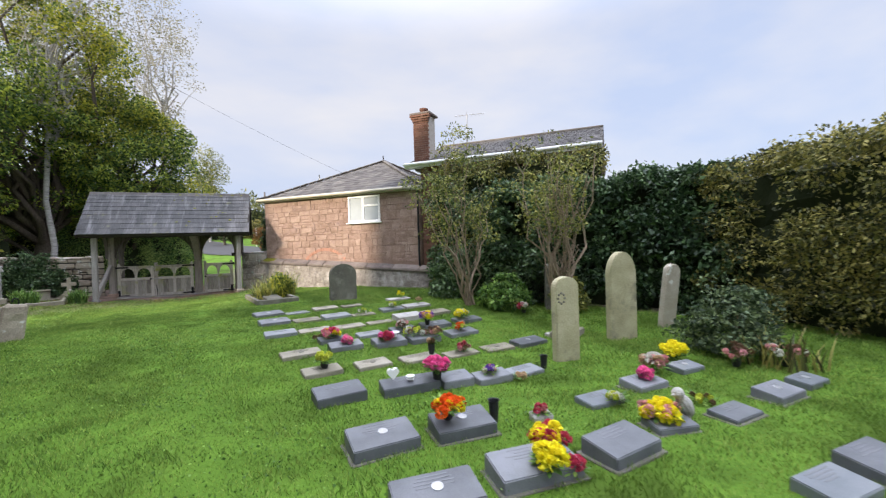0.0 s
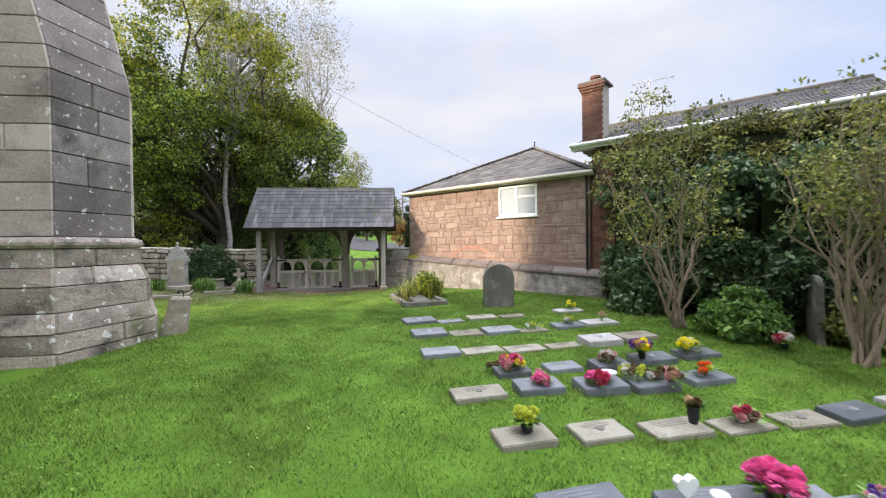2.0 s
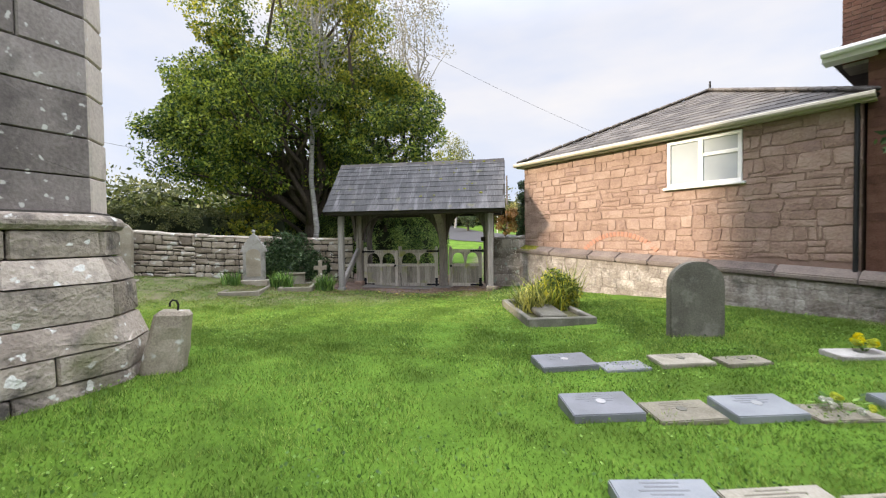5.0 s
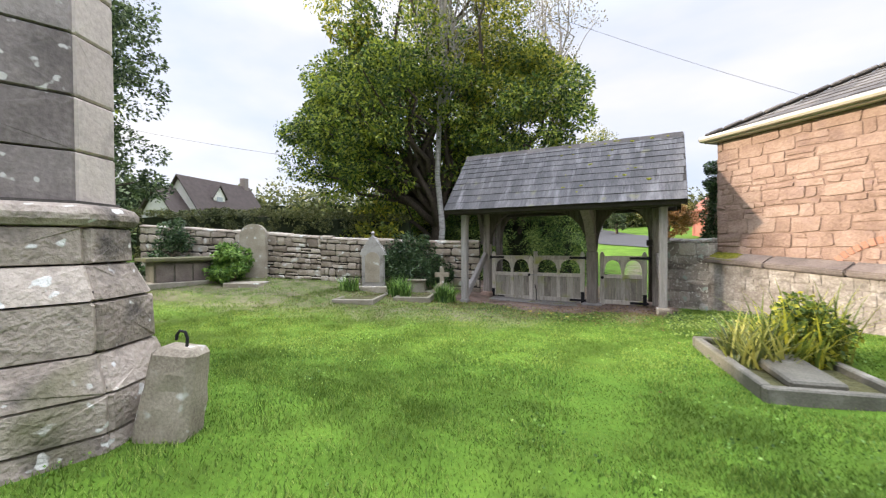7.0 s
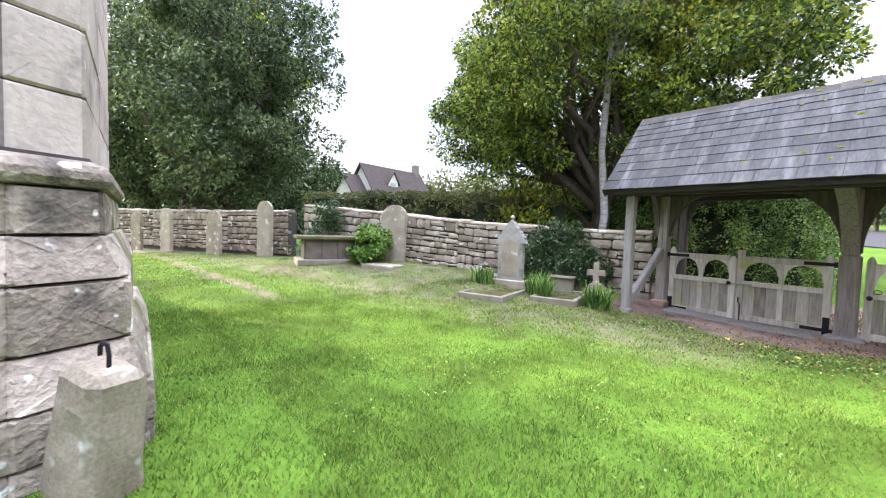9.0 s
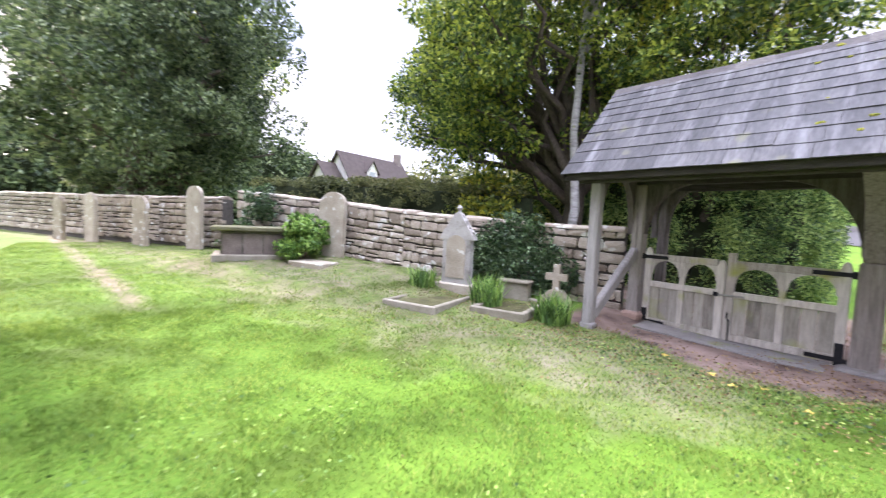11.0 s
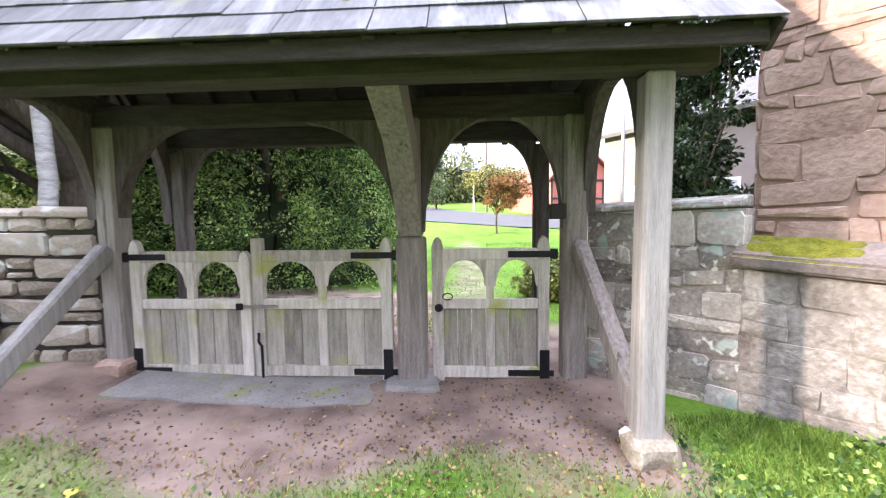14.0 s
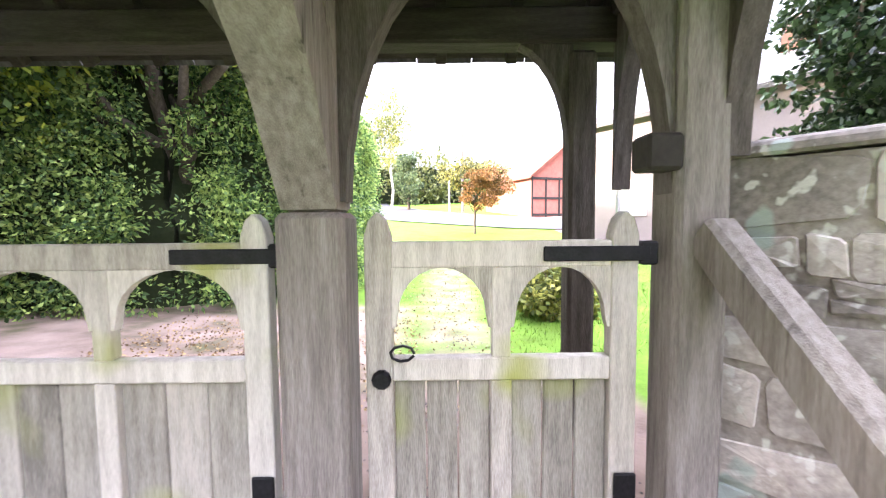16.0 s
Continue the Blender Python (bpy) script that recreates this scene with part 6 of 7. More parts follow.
def tree(name, label, x, y, trunk_r, trunk_h, crown, radii, nclump, per, size, mats, seed=1, bark="bark", crad=.8, lean=(0, 0), hollow=.35, limbs=26, stems=1, gaps=0.0, low=()):
    rng = random.Random(seed)
    global RN
    RN = np.random.RandomState(seed)
    z = ground(x, y)
    g = thing(name, label, "tree", at=Matrix.Translation((x, y, z)))
    cx, cy, cz = crown
    cc = []
    while len(cc) < nclump:
        d = Vector((rng.gauss(0, 1), rng.gauss(0, 1), rng.gauss(0, 1))).normalized()
        q = rng.uniform(hollow, 1) ** .5
        p = Vector((d.x * radii[0] * q, d.y * radii[1] * q, d.z * radii[2] * q))
        lump = noise.noise(Vector((d.x * 1.7 + seed, d.y * 1.7, d.z * 1.7)))
        p *= 1 + .28 * lump
        if noise.noise(Vector(p) * .45 + Vector((seed, 0, 0))) < gaps - .45:
            continue
        cc.append(Vector((cx - x + p.x, cy - y + p.y, cz - z + p.z)))
    for c, r, n in low:
        cc += [Vector(c) - Vector((x, y, z)) + Vector((rng.gauss(0, 1), rng.gauss(0, 1), rng.gauss(0, 1))).normalized() * r * rng.uniform(.2, 1) for _ in range(n)]
    vs, fs = [], []
    top = Vector((lean[0], lean[1], trunk_h))
    for k in range(stems):
        o = Vector((rng.uniform(-.2, .2), rng.uniform(-.2, .2), -.2)) if stems > 1 else Vector((0, 0, -.2))
        limb(vs, fs, o, top + Vector((rng.uniform(-.5, .5), rng.uniform(-.5, .5), 0)) * (stems > 1), trunk_r, trunk_r * .6, rng, .03, 9)
    arrays("trunk", vs, fs, M[bark], g, smooth=True)
    vs, fs = [], []
    for i in range(limbs):
        c = cc[int(i * len(cc) / limbs)]
        st = Vector((0, 0, trunk_h * rng.uniform(.55, 1))) + Vector((lean[0], lean[1], 0)) * .7
        st.z = min(st.z, max(1.2, c.z - 1.2))
        pts = limb(vs, fs, st, c, trunk_r * .42, trunk_r * .06, rng)
        for c2 in rng.sample(cc, 2):
            if (c2 - pts[3]).length < radii[0] * .7 and c2.z > pts[3].z - .3:
                limb(vs, fs, pts[3], c2, trunk_r * .12, trunk_r * .03, rng, sides=4)
    if limbs:
        tagged(arrays("branchwork", vs, fs, M[bark], g, smooth=True), kind="stuff")
    share = len(cc) // len(mats)
    # later materials go to the higher clumps
    order = sorted(cc, key=lambda p: p.z + 3 * noise.noise(p * .3)) if len(mats) > 1 else cc
    for k, mn in enumerate(mats):
        sub = order[k * share:(k + 1) * share]
        if not sub:
            continue
        p, d = clumps([tuple(c) for c in sub], [crad * rng.uniform(.6, 1.3) for _ in sub], per)
        leaves_mesh("crown", p, d, size, M[mn], g)
    return g


# the sycamore's top clumps take yellow leaves, sunlight put into their colour
tree("tree", "large sycamore with dark green leaves, yellowing and coloured sunlit on top", -8.6, 19.3, .34, 3.2, (-9.6, 19.3, 7.9), (4.9, 4.4, 5.4), 430, 210, .125, ["leaf_maple", "leaf_maple", "leaf_maple", "leaf_yellow"], 3, crad=.62, hollow=.1, limbs=48, gaps=.42, low=(((-12.6, 18.4, 5.2), 1.9, 60), ((-11.6, 17.6, 6.8), 1.7, 44), ((-13.3, 18.9, 7.6), 1.6, 40), ((-13.8, 18.4, 6.0), 1.3, 36), ((-10.2, 17.2, 4.6), 1.3, 26)))
tree("tree", "spreading maple with yellow-green autumn leaves", -6.2, 21.2, .26, 2.6, (-6.0, 20.6, 6.0), (2.9, 2.7, 3.6), 240, 190, .125, ["leaf_maple", "leaf_yellow"], 9, crad=.6, gaps=.3)
tree("tree", "tall silver birch with sparse fading leaves", -7.9, 17.9, .11, 9.5, (-7.3, 18.4, 11.5), (2.4, 2.2, 4.8), 150, 55, .10, ["leaf_birch"], 14, "birch_bark", .7, (.3, .2), .1, 30)
tree("tree", "distant tall birch with thin wispy crown", -5.6, 24.5, .13, 10, (-5.4, 24.5, 12.6), (1.8, 1.8, 4.6), 120, 55, .10, ["leaf_birch"], 15, "birch_bark", .7, (.3, .2), .1, 24)
tree("tree", "large dark evergreen tree with heavy crown", -25.5, 10.6, .5, 4.0, (-24.9, 12.3, 8.0), (5.3, 5.4, 6.3), 420, 190, .19, ["leaf_dark"], 21, crad=.85, hollow=.1, gaps=.40)
tree("tree", "broad dark tree with drooping crown", -33, 14, .5, 4.0, (-33, 13.6, 10.0), (5.5, 5, 8), 300, 150, .30, ["leaf_dark", "leaf_maple"], 23, crad=1.1, gaps=.3)
tree("tree", "broad dark tree behind the west wall", -36, 9.5, .5, 4.0, (-36, 10.5, 9.5), (6, 5.5, 7), 260, 150, .30, ["leaf_dark"], 25, crad=1.1, gaps=.3)
tree("tree", "small ornamental tree with red autumn leaves", -0.8, 32.4, .06, 1.5, (-0.8, 32.4, 2.95), (1.5, 1.4, .95), 110, 110, .10, ["leaf_red", "leaf_tangle"], 31, crad=.3, limbs=16)
tree("tree", "far slender birch with pale yellow leaves", -7.2, 56, .14, 9, (-7.2, 56, 10.5), (2.2, 2.0, 4.5), 110, 70, .2, ["leaf_shrub"], 35, "birch_bark", .8, (.2, .2), .1, 14)
tree("tree", "far dark conifer beside the road", -5.0, 50, .15, 2.0, (-5.0, 50, 5.0), (1.0, 1.0, 2.4), 70, 110, .16, ["leaf_dark"], 36, crad=.45, limbs=0)


def hedge(name, label, pts, half, n, per, size, mat, cat="hedge", seed=1, crad=.35, top_wob=.25, core=.5):
    """pts: (x, y, top z). Leaf clumps all over the outside of a solid core, dark to stand in for inner shade."""
    global RN
    RN = np.random.RandomState(seed)
    rng = random.Random(seed)
    g = thing(name, label, cat)
    segs = list(zip(pts, pts[1:]))
    lens = [math.hypot(b[0] - a[0], b[1] - a[1]) for a, b in segs]
    cc, rr = [], []
    for (a, b), L in zip(segs, lens):
        u = Vector((b[0] - a[0], b[1] - a[1], 0)).normalized()
        nn = Vector((-u.y, u.x, 0))
        m = int(n * L / sum(lens))
        for i in range(m):
            s = rng.random()
            top = a[2] + (b[2] - a[2]) * s
            base = Vector((a[0], a[1], 0)).lerp(Vector((b[0], b[1], 0)), s)
            z0 = ground(base.x, base.y)
            ang = rng.uniform(-.35, math.pi + .35)
            prof = Vector((math.cos(ang), max(0, math.sin(ang))))
            hz = z0 + .1 + rng.random() * (top - z0 - .1) if abs(prof.x) > .55 else top
            off = half * (1 if prof.x > 0 else -1) if abs(prof.x) > .55 else prof.x * half * 1.7
            w = 1 + .22 * noise.noise(Vector((base.x * .9, base.y * .9, hz * .9)))
            p = base + nn * off * w
            hz += top_wob * noise.noise(Vector((base.x * 1.3, base.y * 1.3, 7))) * (hz / max(top, .1))
            cc.append((p.x, p.y, hz))
            rr.append(crad * rng.uniform(.6, 1.35))
        # added solid core; its dark colour imitates the shade between the leaves
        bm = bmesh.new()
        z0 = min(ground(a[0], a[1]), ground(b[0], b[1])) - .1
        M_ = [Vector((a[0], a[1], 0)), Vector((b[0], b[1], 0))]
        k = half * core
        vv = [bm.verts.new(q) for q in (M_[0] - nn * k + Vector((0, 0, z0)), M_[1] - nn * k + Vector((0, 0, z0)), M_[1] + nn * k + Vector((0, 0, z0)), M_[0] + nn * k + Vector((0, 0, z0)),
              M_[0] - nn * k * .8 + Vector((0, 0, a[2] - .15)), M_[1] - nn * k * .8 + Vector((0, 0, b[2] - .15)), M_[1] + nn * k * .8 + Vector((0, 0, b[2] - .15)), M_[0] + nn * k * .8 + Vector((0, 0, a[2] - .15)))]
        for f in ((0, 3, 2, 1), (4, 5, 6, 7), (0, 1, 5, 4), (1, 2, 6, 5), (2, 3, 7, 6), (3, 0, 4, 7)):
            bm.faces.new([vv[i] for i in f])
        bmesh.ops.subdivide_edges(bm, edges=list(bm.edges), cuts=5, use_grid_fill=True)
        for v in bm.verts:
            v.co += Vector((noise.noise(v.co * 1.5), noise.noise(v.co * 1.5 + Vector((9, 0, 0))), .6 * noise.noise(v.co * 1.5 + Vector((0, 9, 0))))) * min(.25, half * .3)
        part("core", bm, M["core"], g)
    p, d = clumps(cc, rr, per, .8)
    leaves_mesh("leaves", p, d, size, M[mat], g, .5)
    return g


hedge("hedge", "tall dark glossy laurel hedge", [(5.6, 10.6, 3.0), (6.8, 7.6, 3.1), (8.8, 5.4, 3.1), (9.5, 3.6, 3.1)], .75, 560, 110, .14, "leaf_laurel", seed=2, crad=.36)
hedge("hedge", "tall tangled hedge with yellowing climbers", [(9.5, 3.7, 2.95), (9.6, 1.2, 3.15), (9.3, -2.0, 3.2), (8.6, -6, 3.2)], .95, 760, 130, .085, "leaf_tangle", seed=3, crad=.36, top_wob=.5)
hedge("hedge", "yellow-green climbers covering the brick house wall", [(5.05, 10.05, 4.05), (6.7, 8.4, 4.1), (8.55, 6.55, 4.0)], .35, 330, 90, .09, "leaf_tangle", "climber", seed=33, crad=.3, top_wob=.3)
hedge("hedge", "clipped boundary hedge behind the wall", [(-19.5, 14.6, 2.85), (-15, 16.0, 2.8), (-11.5, 17.2, 2.65), (-9.2, 18.2, 2.45)], .6, 520, 110, .07, "leaf_hedge", seed=4, crad=.2, top_wob=.1)
hedge("hedge", "dense dark evergreen shrubs beyond the lychgate", [(-8.8, 20.4, 3.0), (-6.2, 20.9, 3.6), (-4.85, 22.2, 3.5), (-4.8, 25, 3.4)], .8, 1500, 120, .075, "leaf_thicket", seed=5, crad=.3, top_wob=.8, core=.22)
hedge("hedge", "green woodland shrubs beyond the gate", [(-14, 24, 4.6), (-7.6, 24.5, 5.2), (-5.6, 27, 4.8)], 1.2, 700, 110, .13, "leaf_shrub", seed=6, crad=.7, top_wob=1.2)
hedge("hedge", "distant green trees along the road", [(-14, 60, 7), (-4, 66, 8), (4, 70, 6), (20, 72, 6)], 2.5, 300, 60, .5, "leaf_hedge", seed=7, crad=1.6, top_wob=3)
hedge("hedge", "far line of trees behind the cottage", [(-70, 40, 8), (-45, 48, 7), (-22, 46, 6)], 3, 300, 60, .6, "leaf_hedge", seed=18, crad=2.0, top_wob=3)
hedge("hedge", "far dark trees west of the churchyard", [(-62, -6, 9), (-56, 14, 9), (-50, 30, 8)], 3, 320, 70, .6, "leaf_dark", seed=19, crad=2.0, top_wob=3)


def bush(name, label, x, y, r, h, n, per, size, mat, cat="bush", seed=1, crad=.22, lift=0.0, stemc=8, slim=1.0, turn=0.0):
    global RN
    RN = np.random.RandomState(seed)
    rng = random.Random(seed)
    z = ground(x, y)
    g = thing(name, label, cat, at=Matrix.Translation((x, y, z)))
    cc = []
    for i in range(n):
        d = Vector((rng.gauss(0, 1), rng.gauss(0, 1), abs(rng.gauss(0, 1)))).normalized()
        q = rng.uniform(.5, 1)
        px, py = d.x * r * q, d.y * r * q * slim
        cc.append((px * math.cos(turn) - py * math.sin(turn), px * math.sin(turn) + py * math.cos(turn), lift + .08 + d.z * (h - lift) * q))
    vs, fs = [], []
    for i in range(stemc):
        limb(vs, fs, (rng.uniform(-.1, .1), rng.uniform(-.1, .1), -.05), cc[i % len(cc)], .018, .006, rng, .08, 5)
    tagged(arrays("branchwork", vs, fs, M["twig"], g), kind="stuff")
    p, d = clumps(cc, [crad * rng.uniform(.6, 1.3) for _ in cc], per)
    leaves_mesh("leaves", p, d, size, M[mat], g)
    return g


bush("bush", "dark rounded evergreen bush by the lychgate wall", -7.5, 15.78, 1.15, 1.5, 160, 130, .07, "leaf_laurel", seed=11, crad=.24, lift=.15, slim=.3, turn=.35)
bush("bush", "dark spreading juniper beside the graves", 6.2, 1.7, .6, 1.0, 55, 110, .07, "leaf_dark", seed=12, crad=.25)
bush("bush", "green laurel shrub under the bare stems", 5.2, 6.35, .55, .85, 40, 90, .12, "leaf_green", seed=13, crad=.2)
bush("bush", "pale green leafy shrub beside the table tomb", -12.1, 13.3, .55, .95, 40, 90, .13, "leaf_green", seed=15, crad=.2)
bush("bush", "ivy mound on the wall end", -14.3, 13.0, .9, 1.75, 70, 100, .10, "leaf_laurel", seed=16, crad=.28)
bush("bush", "yellow-leaved shrub behind the wall", -10.2, 17.7, 1.1, 2.7, 60, 90, .16, "leaf_yellow", seed=17, crad=.4)
bush("bush", "dark clipped shrubs at the hedge foot", 5.2, 8.9, .8, 1.5, 80, 110, .12, "leaf_laurel", seed=61, crad=.3)
bush("bush", "dark leafy shrubs between the bare stems", 6.6, 6.7, .8, 1.7, 80, 110, .12, "leaf_laurel", seed=62, crad=.3)
bush("bush", "yellow-green shrub leaves at the hedge foot", 6.6, 5.6, .45, .7, 30, 80, .1, "leaf_shrub", seed=63, crad=.2)
bush("bush", "yellowing leafy plant in the kerbed grave", .25, 11.9, .42, .75, 40, 60, .07, "leaf_yellow", seed=71, crad=.16)
bush("bush", "low green plant in the kerbed grave", -.25, 12.1, .3, .4, 25, 60, .06, "leaf_shrub", seed=72, crad=.13)
bush("bush", "green bush beside the path beyond the gate", -0.75, 20.2, .55, .9, 50, 90, .09, "leaf_shrub", seed=65, crad=.2)


def bare_shrub(label, x, y, nst, h, spread, seed, leafy, rtop):
    """Many bare stems rising to a thin leafy head."""
    global RN
    RN = np.random.RandomState(seed)
    rng = random.Random(seed)
    z = ground(x, y)
    g = thing("shrub", label, "shrub", at=Matrix.Translation((x, y, z)))
    tips = []
    for i in range(nst):
        vs, fs = [], []
        a = rng.uniform(0, 6.28)
        q = spread * math.sqrt(rng.random())
        tip = Vector((math.cos(a) * q, math.sin(a) * q, h * rng.uniform(.75, 1.05)))
        r = rng.uniform(.018, .045)
        pts = limb(vs, fs, (rng.uniform(-.14, .14), rng.uniform(-.14, .14), -.05), tip, r, .008, rng, .06, 6, 7)
        for k in range(6):
            b = pts[rng.randint(2, 6)]
            t2 = b + Vector((rng.uniform(-.5, .5), rng.uniform(-.5, .5), rng.uniform(.3, .9)))
            limb(vs, fs, b, t2, .008, .003, rng, .1, 4, 3)
            tips += [t2] if t2.z > h * .5 else []
        tips.append(tip)
        arrays("stem", vs, fs, M["twig"], g, smooth=True)
    cc = [tuple(rng.choice(tips) + Vector((rng.uniform(-.25, .25), rng.uniform(-.25, .25), rng.uniform(-.25, .25)))) for _ in range(leafy)]
    p, d = clumps(cc, [rtop * rng.uniform(.6, 1.3) for _ in cc], 27)
    leaves_mesh("leaves", p, d, .075, M["leaf_shrub"], g)
    return g


bare_shrub("tall shrub with pale forking stems and thin yellow-green leaves", 4.65, 7.06, 9, 3.3, 1.35, 41, 130, .24)
bare_shrub("tall shrub with many bare upright stems and leafy top", 5.85, 5.05, 18, 3.5, 1.05, 42, 130, .26)
bare_shrub("slender leafy shrub beside the chimney", 5.35, 9.3, 5, 5.2, .45, 43, 60, .2)

# ivy on the cottage corner
iv = thing("ivy", "dark ivy-clad evergreen beside the cottage corner", "ivy")
rng = random.Random(51)
RN = np.random.RandomState(51)
cc = []
for i in range(150):
    zz = rng.uniform(1.2, 3.3)
    cc.append((-.12 + rng.uniform(-.2, .2) + .05 * (zz - 2), rng.uniform(16.25, 17.35), zz))
p, d = clumps(cc, [.16 * rng.uniform(.6, 1.3) for _ in cc], 150)
leaves_mesh("leaves", p, d, .05, M["leaf_laurel"], iv)
vs, fs = [], []
for i in range(6):
    limb(vs, fs, (-.1, 16.4 + i * .16, .0), (-.12, 16.35 + i * .17, 3.0), .014, .006, rng, .05, 5)
tagged(arrays("branchwork", vs, fs, M["twig"], iv), kind="stuff")


def strap_plant(label, x, y, n, L, mat, seed, spread=.5, r=.15):
    rng = random.Random(seed)
    g = thing("plant", label, "plant", at=Matrix.Translation((x, y, ground(x, y))))
    vs, fs = [], []
    for i in range(n):
        a = rng.uniform(0, 6.28)
        o = Vector((rng.uniform(-r, r), rng.uniform(-r, r), 0))
        dr = Vector((math.cos(a), math.sin(a), 0))
        s_ = Vector((-dr.y, dr.x, 0)) * rng.uniform(.006, .012)
        l = L * rng.uniform(.6, 1.15)
        sp = spread * rng.uniform(.4, 1.2)
        k = len(vs)
        for j in range(5):
            t_ = j / 4
            p = o + dr * l * sp * t_ ** 1.4 + Vector((0, 0, l * (t_ - .45 * sp * t_ ** 2.4)))
            w = 1 - t_ ** 2 * .95
            vs += [p - s_ * w * 1.6, p + s_ * w * 1.6]
        for j in range(4):
            b = k + 2 * j
            fs.append((b, b + 1, b + 3, b + 2))
    tagged(arrays("leaves", vs, fs, M[mat], g), kind="stuff")
    return g


strap_plant("clump of green strap-leaved plants by the lychgate", -5.95, 14.75, 170, .55, "leaf_green", 1, .55, .2)
strap_plant("clump of green strap-leaved plants by the grave kerb", -7.0, 14.4, 150, .5, "leaf_green", 2, .55, .18)
strap_plant("clump of green strap-leaved plants by the grave kerb", -7.35, 14.75, 160, .55, "leaf_green", 3, .55, .2)
strap_plant("clump of green strap-leaved plants by the headstone", -8.5, 14.2, 120, .45, "leaf_green", 4, .55, .2)
strap_plant("clump of yellowing fern fronds in the kerbed grave", .05, 11.75, 110, .9, "leaf_yellow", 5, .7, .25)
strap_plant("clump of yellow-green fern fronds in the kerbed grave", .4, 12.2, 110, 1.0, "leaf_shrub", 6, .65, .25)
strap_plant("clump of yellow-green fern fronds in the kerbed grave", -.3, 11.5, 140, .75, "leaf_shrub", 7, .75, .25)
strap_plant("low dark plants in the kerbed grave", -.45, 12.3, 80, .3, "leaf_hedge", 8, .8, .15)
strap_plant("dry stems by the hedge foot", 6.2, .95, 70, .5, "leaf_tangle", 9, .5, .4)

# ---------------------------------------------------------------- beyond the gate
def strip(centre, n=40):
    """Verts and faces of a road ribbon laid on the ground; centre: (x, y, width)."""
    vs, fs = [], []
    pts = [(Vector(a[:2]).lerp(Vector(b[:2]), k / n), a[2] + (b[2] - a[2]) * k / n) for a, b in zip(centre, centre[1:]) for k in range(n)] + [(Vector(centre[-1][:2]), centre[-1][2])]
    for i, (p, w) in enumerate(pts):
        d = (pts[min(i + 3, len(pts) - 1)][0] - pts[max(i - 3, 0)][0]).normalized()
        for k in range(7):
            q = p + Vector((-d.y, d.x)) * w * (k / 6 - .5)
            vs.append((q.x, q.y, ground(q.x, q.y) + .05))
    for i in range(len(pts) - 1):
        for k in range(6):
            b = i * 7 + k
            fs.append((b, b + 1, b + 8, b + 7))
    return vs, fs


vs, fs = strip([(40, 28, 6), (9, 34.5, 6), (2.5, 37.3, 6.5), (-2.5, 41, 7), (-6, 47, 6), (-9.5, 56, 5.5), (-13, 68, 5)])
tagged(arrays("road", vs, fs, M["road"]), "pale grey asphalt road beyond the lychgate", "road", kind="structure")


def simple_house(label, m, L, D, H, rise, wall, roof, timber=False, chim=False):
    g = thing("house", label, "house", at=m)
    part("wall", newbox((0, 0, -.3), (L, D, H)), M[wall], g)
    bm = bmesh.new()
    prism(bm, [(0, .02, H), (0, D - .02, H), (0, D / 2, H + rise - .05)], (L, 0, 0))
    part("gable", bm, M[wall], g)
    for s, y0 in ((1, -.3), (-1, D + .3)):
        bm = bmesh.new()
        prism(bm, [(-.3, y0, H - .12), (-.3, D / 2, H + rise), (-.3, D / 2, H + rise + .14), (-.3, y0, H + .02)], (L + .6, 0, 0))
        part("roof", bm, M[roof], g)
    nw = max(2, int(L / 2.5))
    for f in range(max(1, int(H / 2.5))):
        for k in range(nw):
            w = new("window")
            w.parent = g
            x, z = (k + .5) * L / nw, 1.0 + f * 2.5
            part("frame", newbox((x - .55, -.04, z - .05), (x + .55, .02, z + 1.15)), M["white_paint"], w)
            part("pane", newbox((x - .48, -.06, z + .03), (x - .04, -.045, z + 1.07)), M["glass"], w)
            part("pane", newbox((x + .04, -.06, z + .03), (x + .48, -.045, z + 1.07)), M["glass"], w)
    if timber:
        for k in range(6):
            part("timber", newbox((-.04, k * D / 5 - .06, 0), (-.005, k * D / 5 + .06, H)), M["timber"], g)
        for z in (.3, H * .5, H - .1):
            part("timber", newbox((-.05, 0, z - .07), (-.006, D, z + .07)), M["timber"], g)
    if chim:
        part("chimney", newbox((L * .5, D / 2 - .3, H + rise - .8), (L * .5 + .6, D / 2 + .3, H + rise + 1.0)), M["brick"], g)
    return g


simple_house("red brick timber-framed house beyond the gate", Matrix.Translation((8.3, 42.6, 1.4)) @ Matrix.Rotation(radians(110), 4, "Z"), 6.5, 5.1, 2.7, 2.1, "red_wall", "roof_red", True)
simple_house("pale rendered house with slate roof beyond the wall", Matrix.Translation((3.4, 30.0, .5)) @ Matrix.Rotation(radians(-59), 4, "Z"), 9, 6, 4.2, 1.6, "render", "tile", False, True)
CB = Matrix.Rotation(radians(105), 4, "Z")
cot = simple_house("white rendered cottage with steep dark roof and dormer", Matrix.Translation((-36.6, 27.48, .8)) @ CB, 8.8, 4.4, 3.4, 3.5, "white_wall", "roof_dark", False, False)
dm = new("dormer")
dm.parent = cot
bm = bmesh.new()
prism(bm, [(2.4, .75, 4.3), (3.8, .75, 4.3), (3.8, .75, 5.3), (3.1, .75, 6.3), (2.4, .75, 5.3)], (0, 1.7, 0))
part("dormer_wall", bm, M["white_wall"], dm)
part("pane", newbox((2.75, .71, 4.6), (3.45, .745, 5.3)), M["glass"], dm)
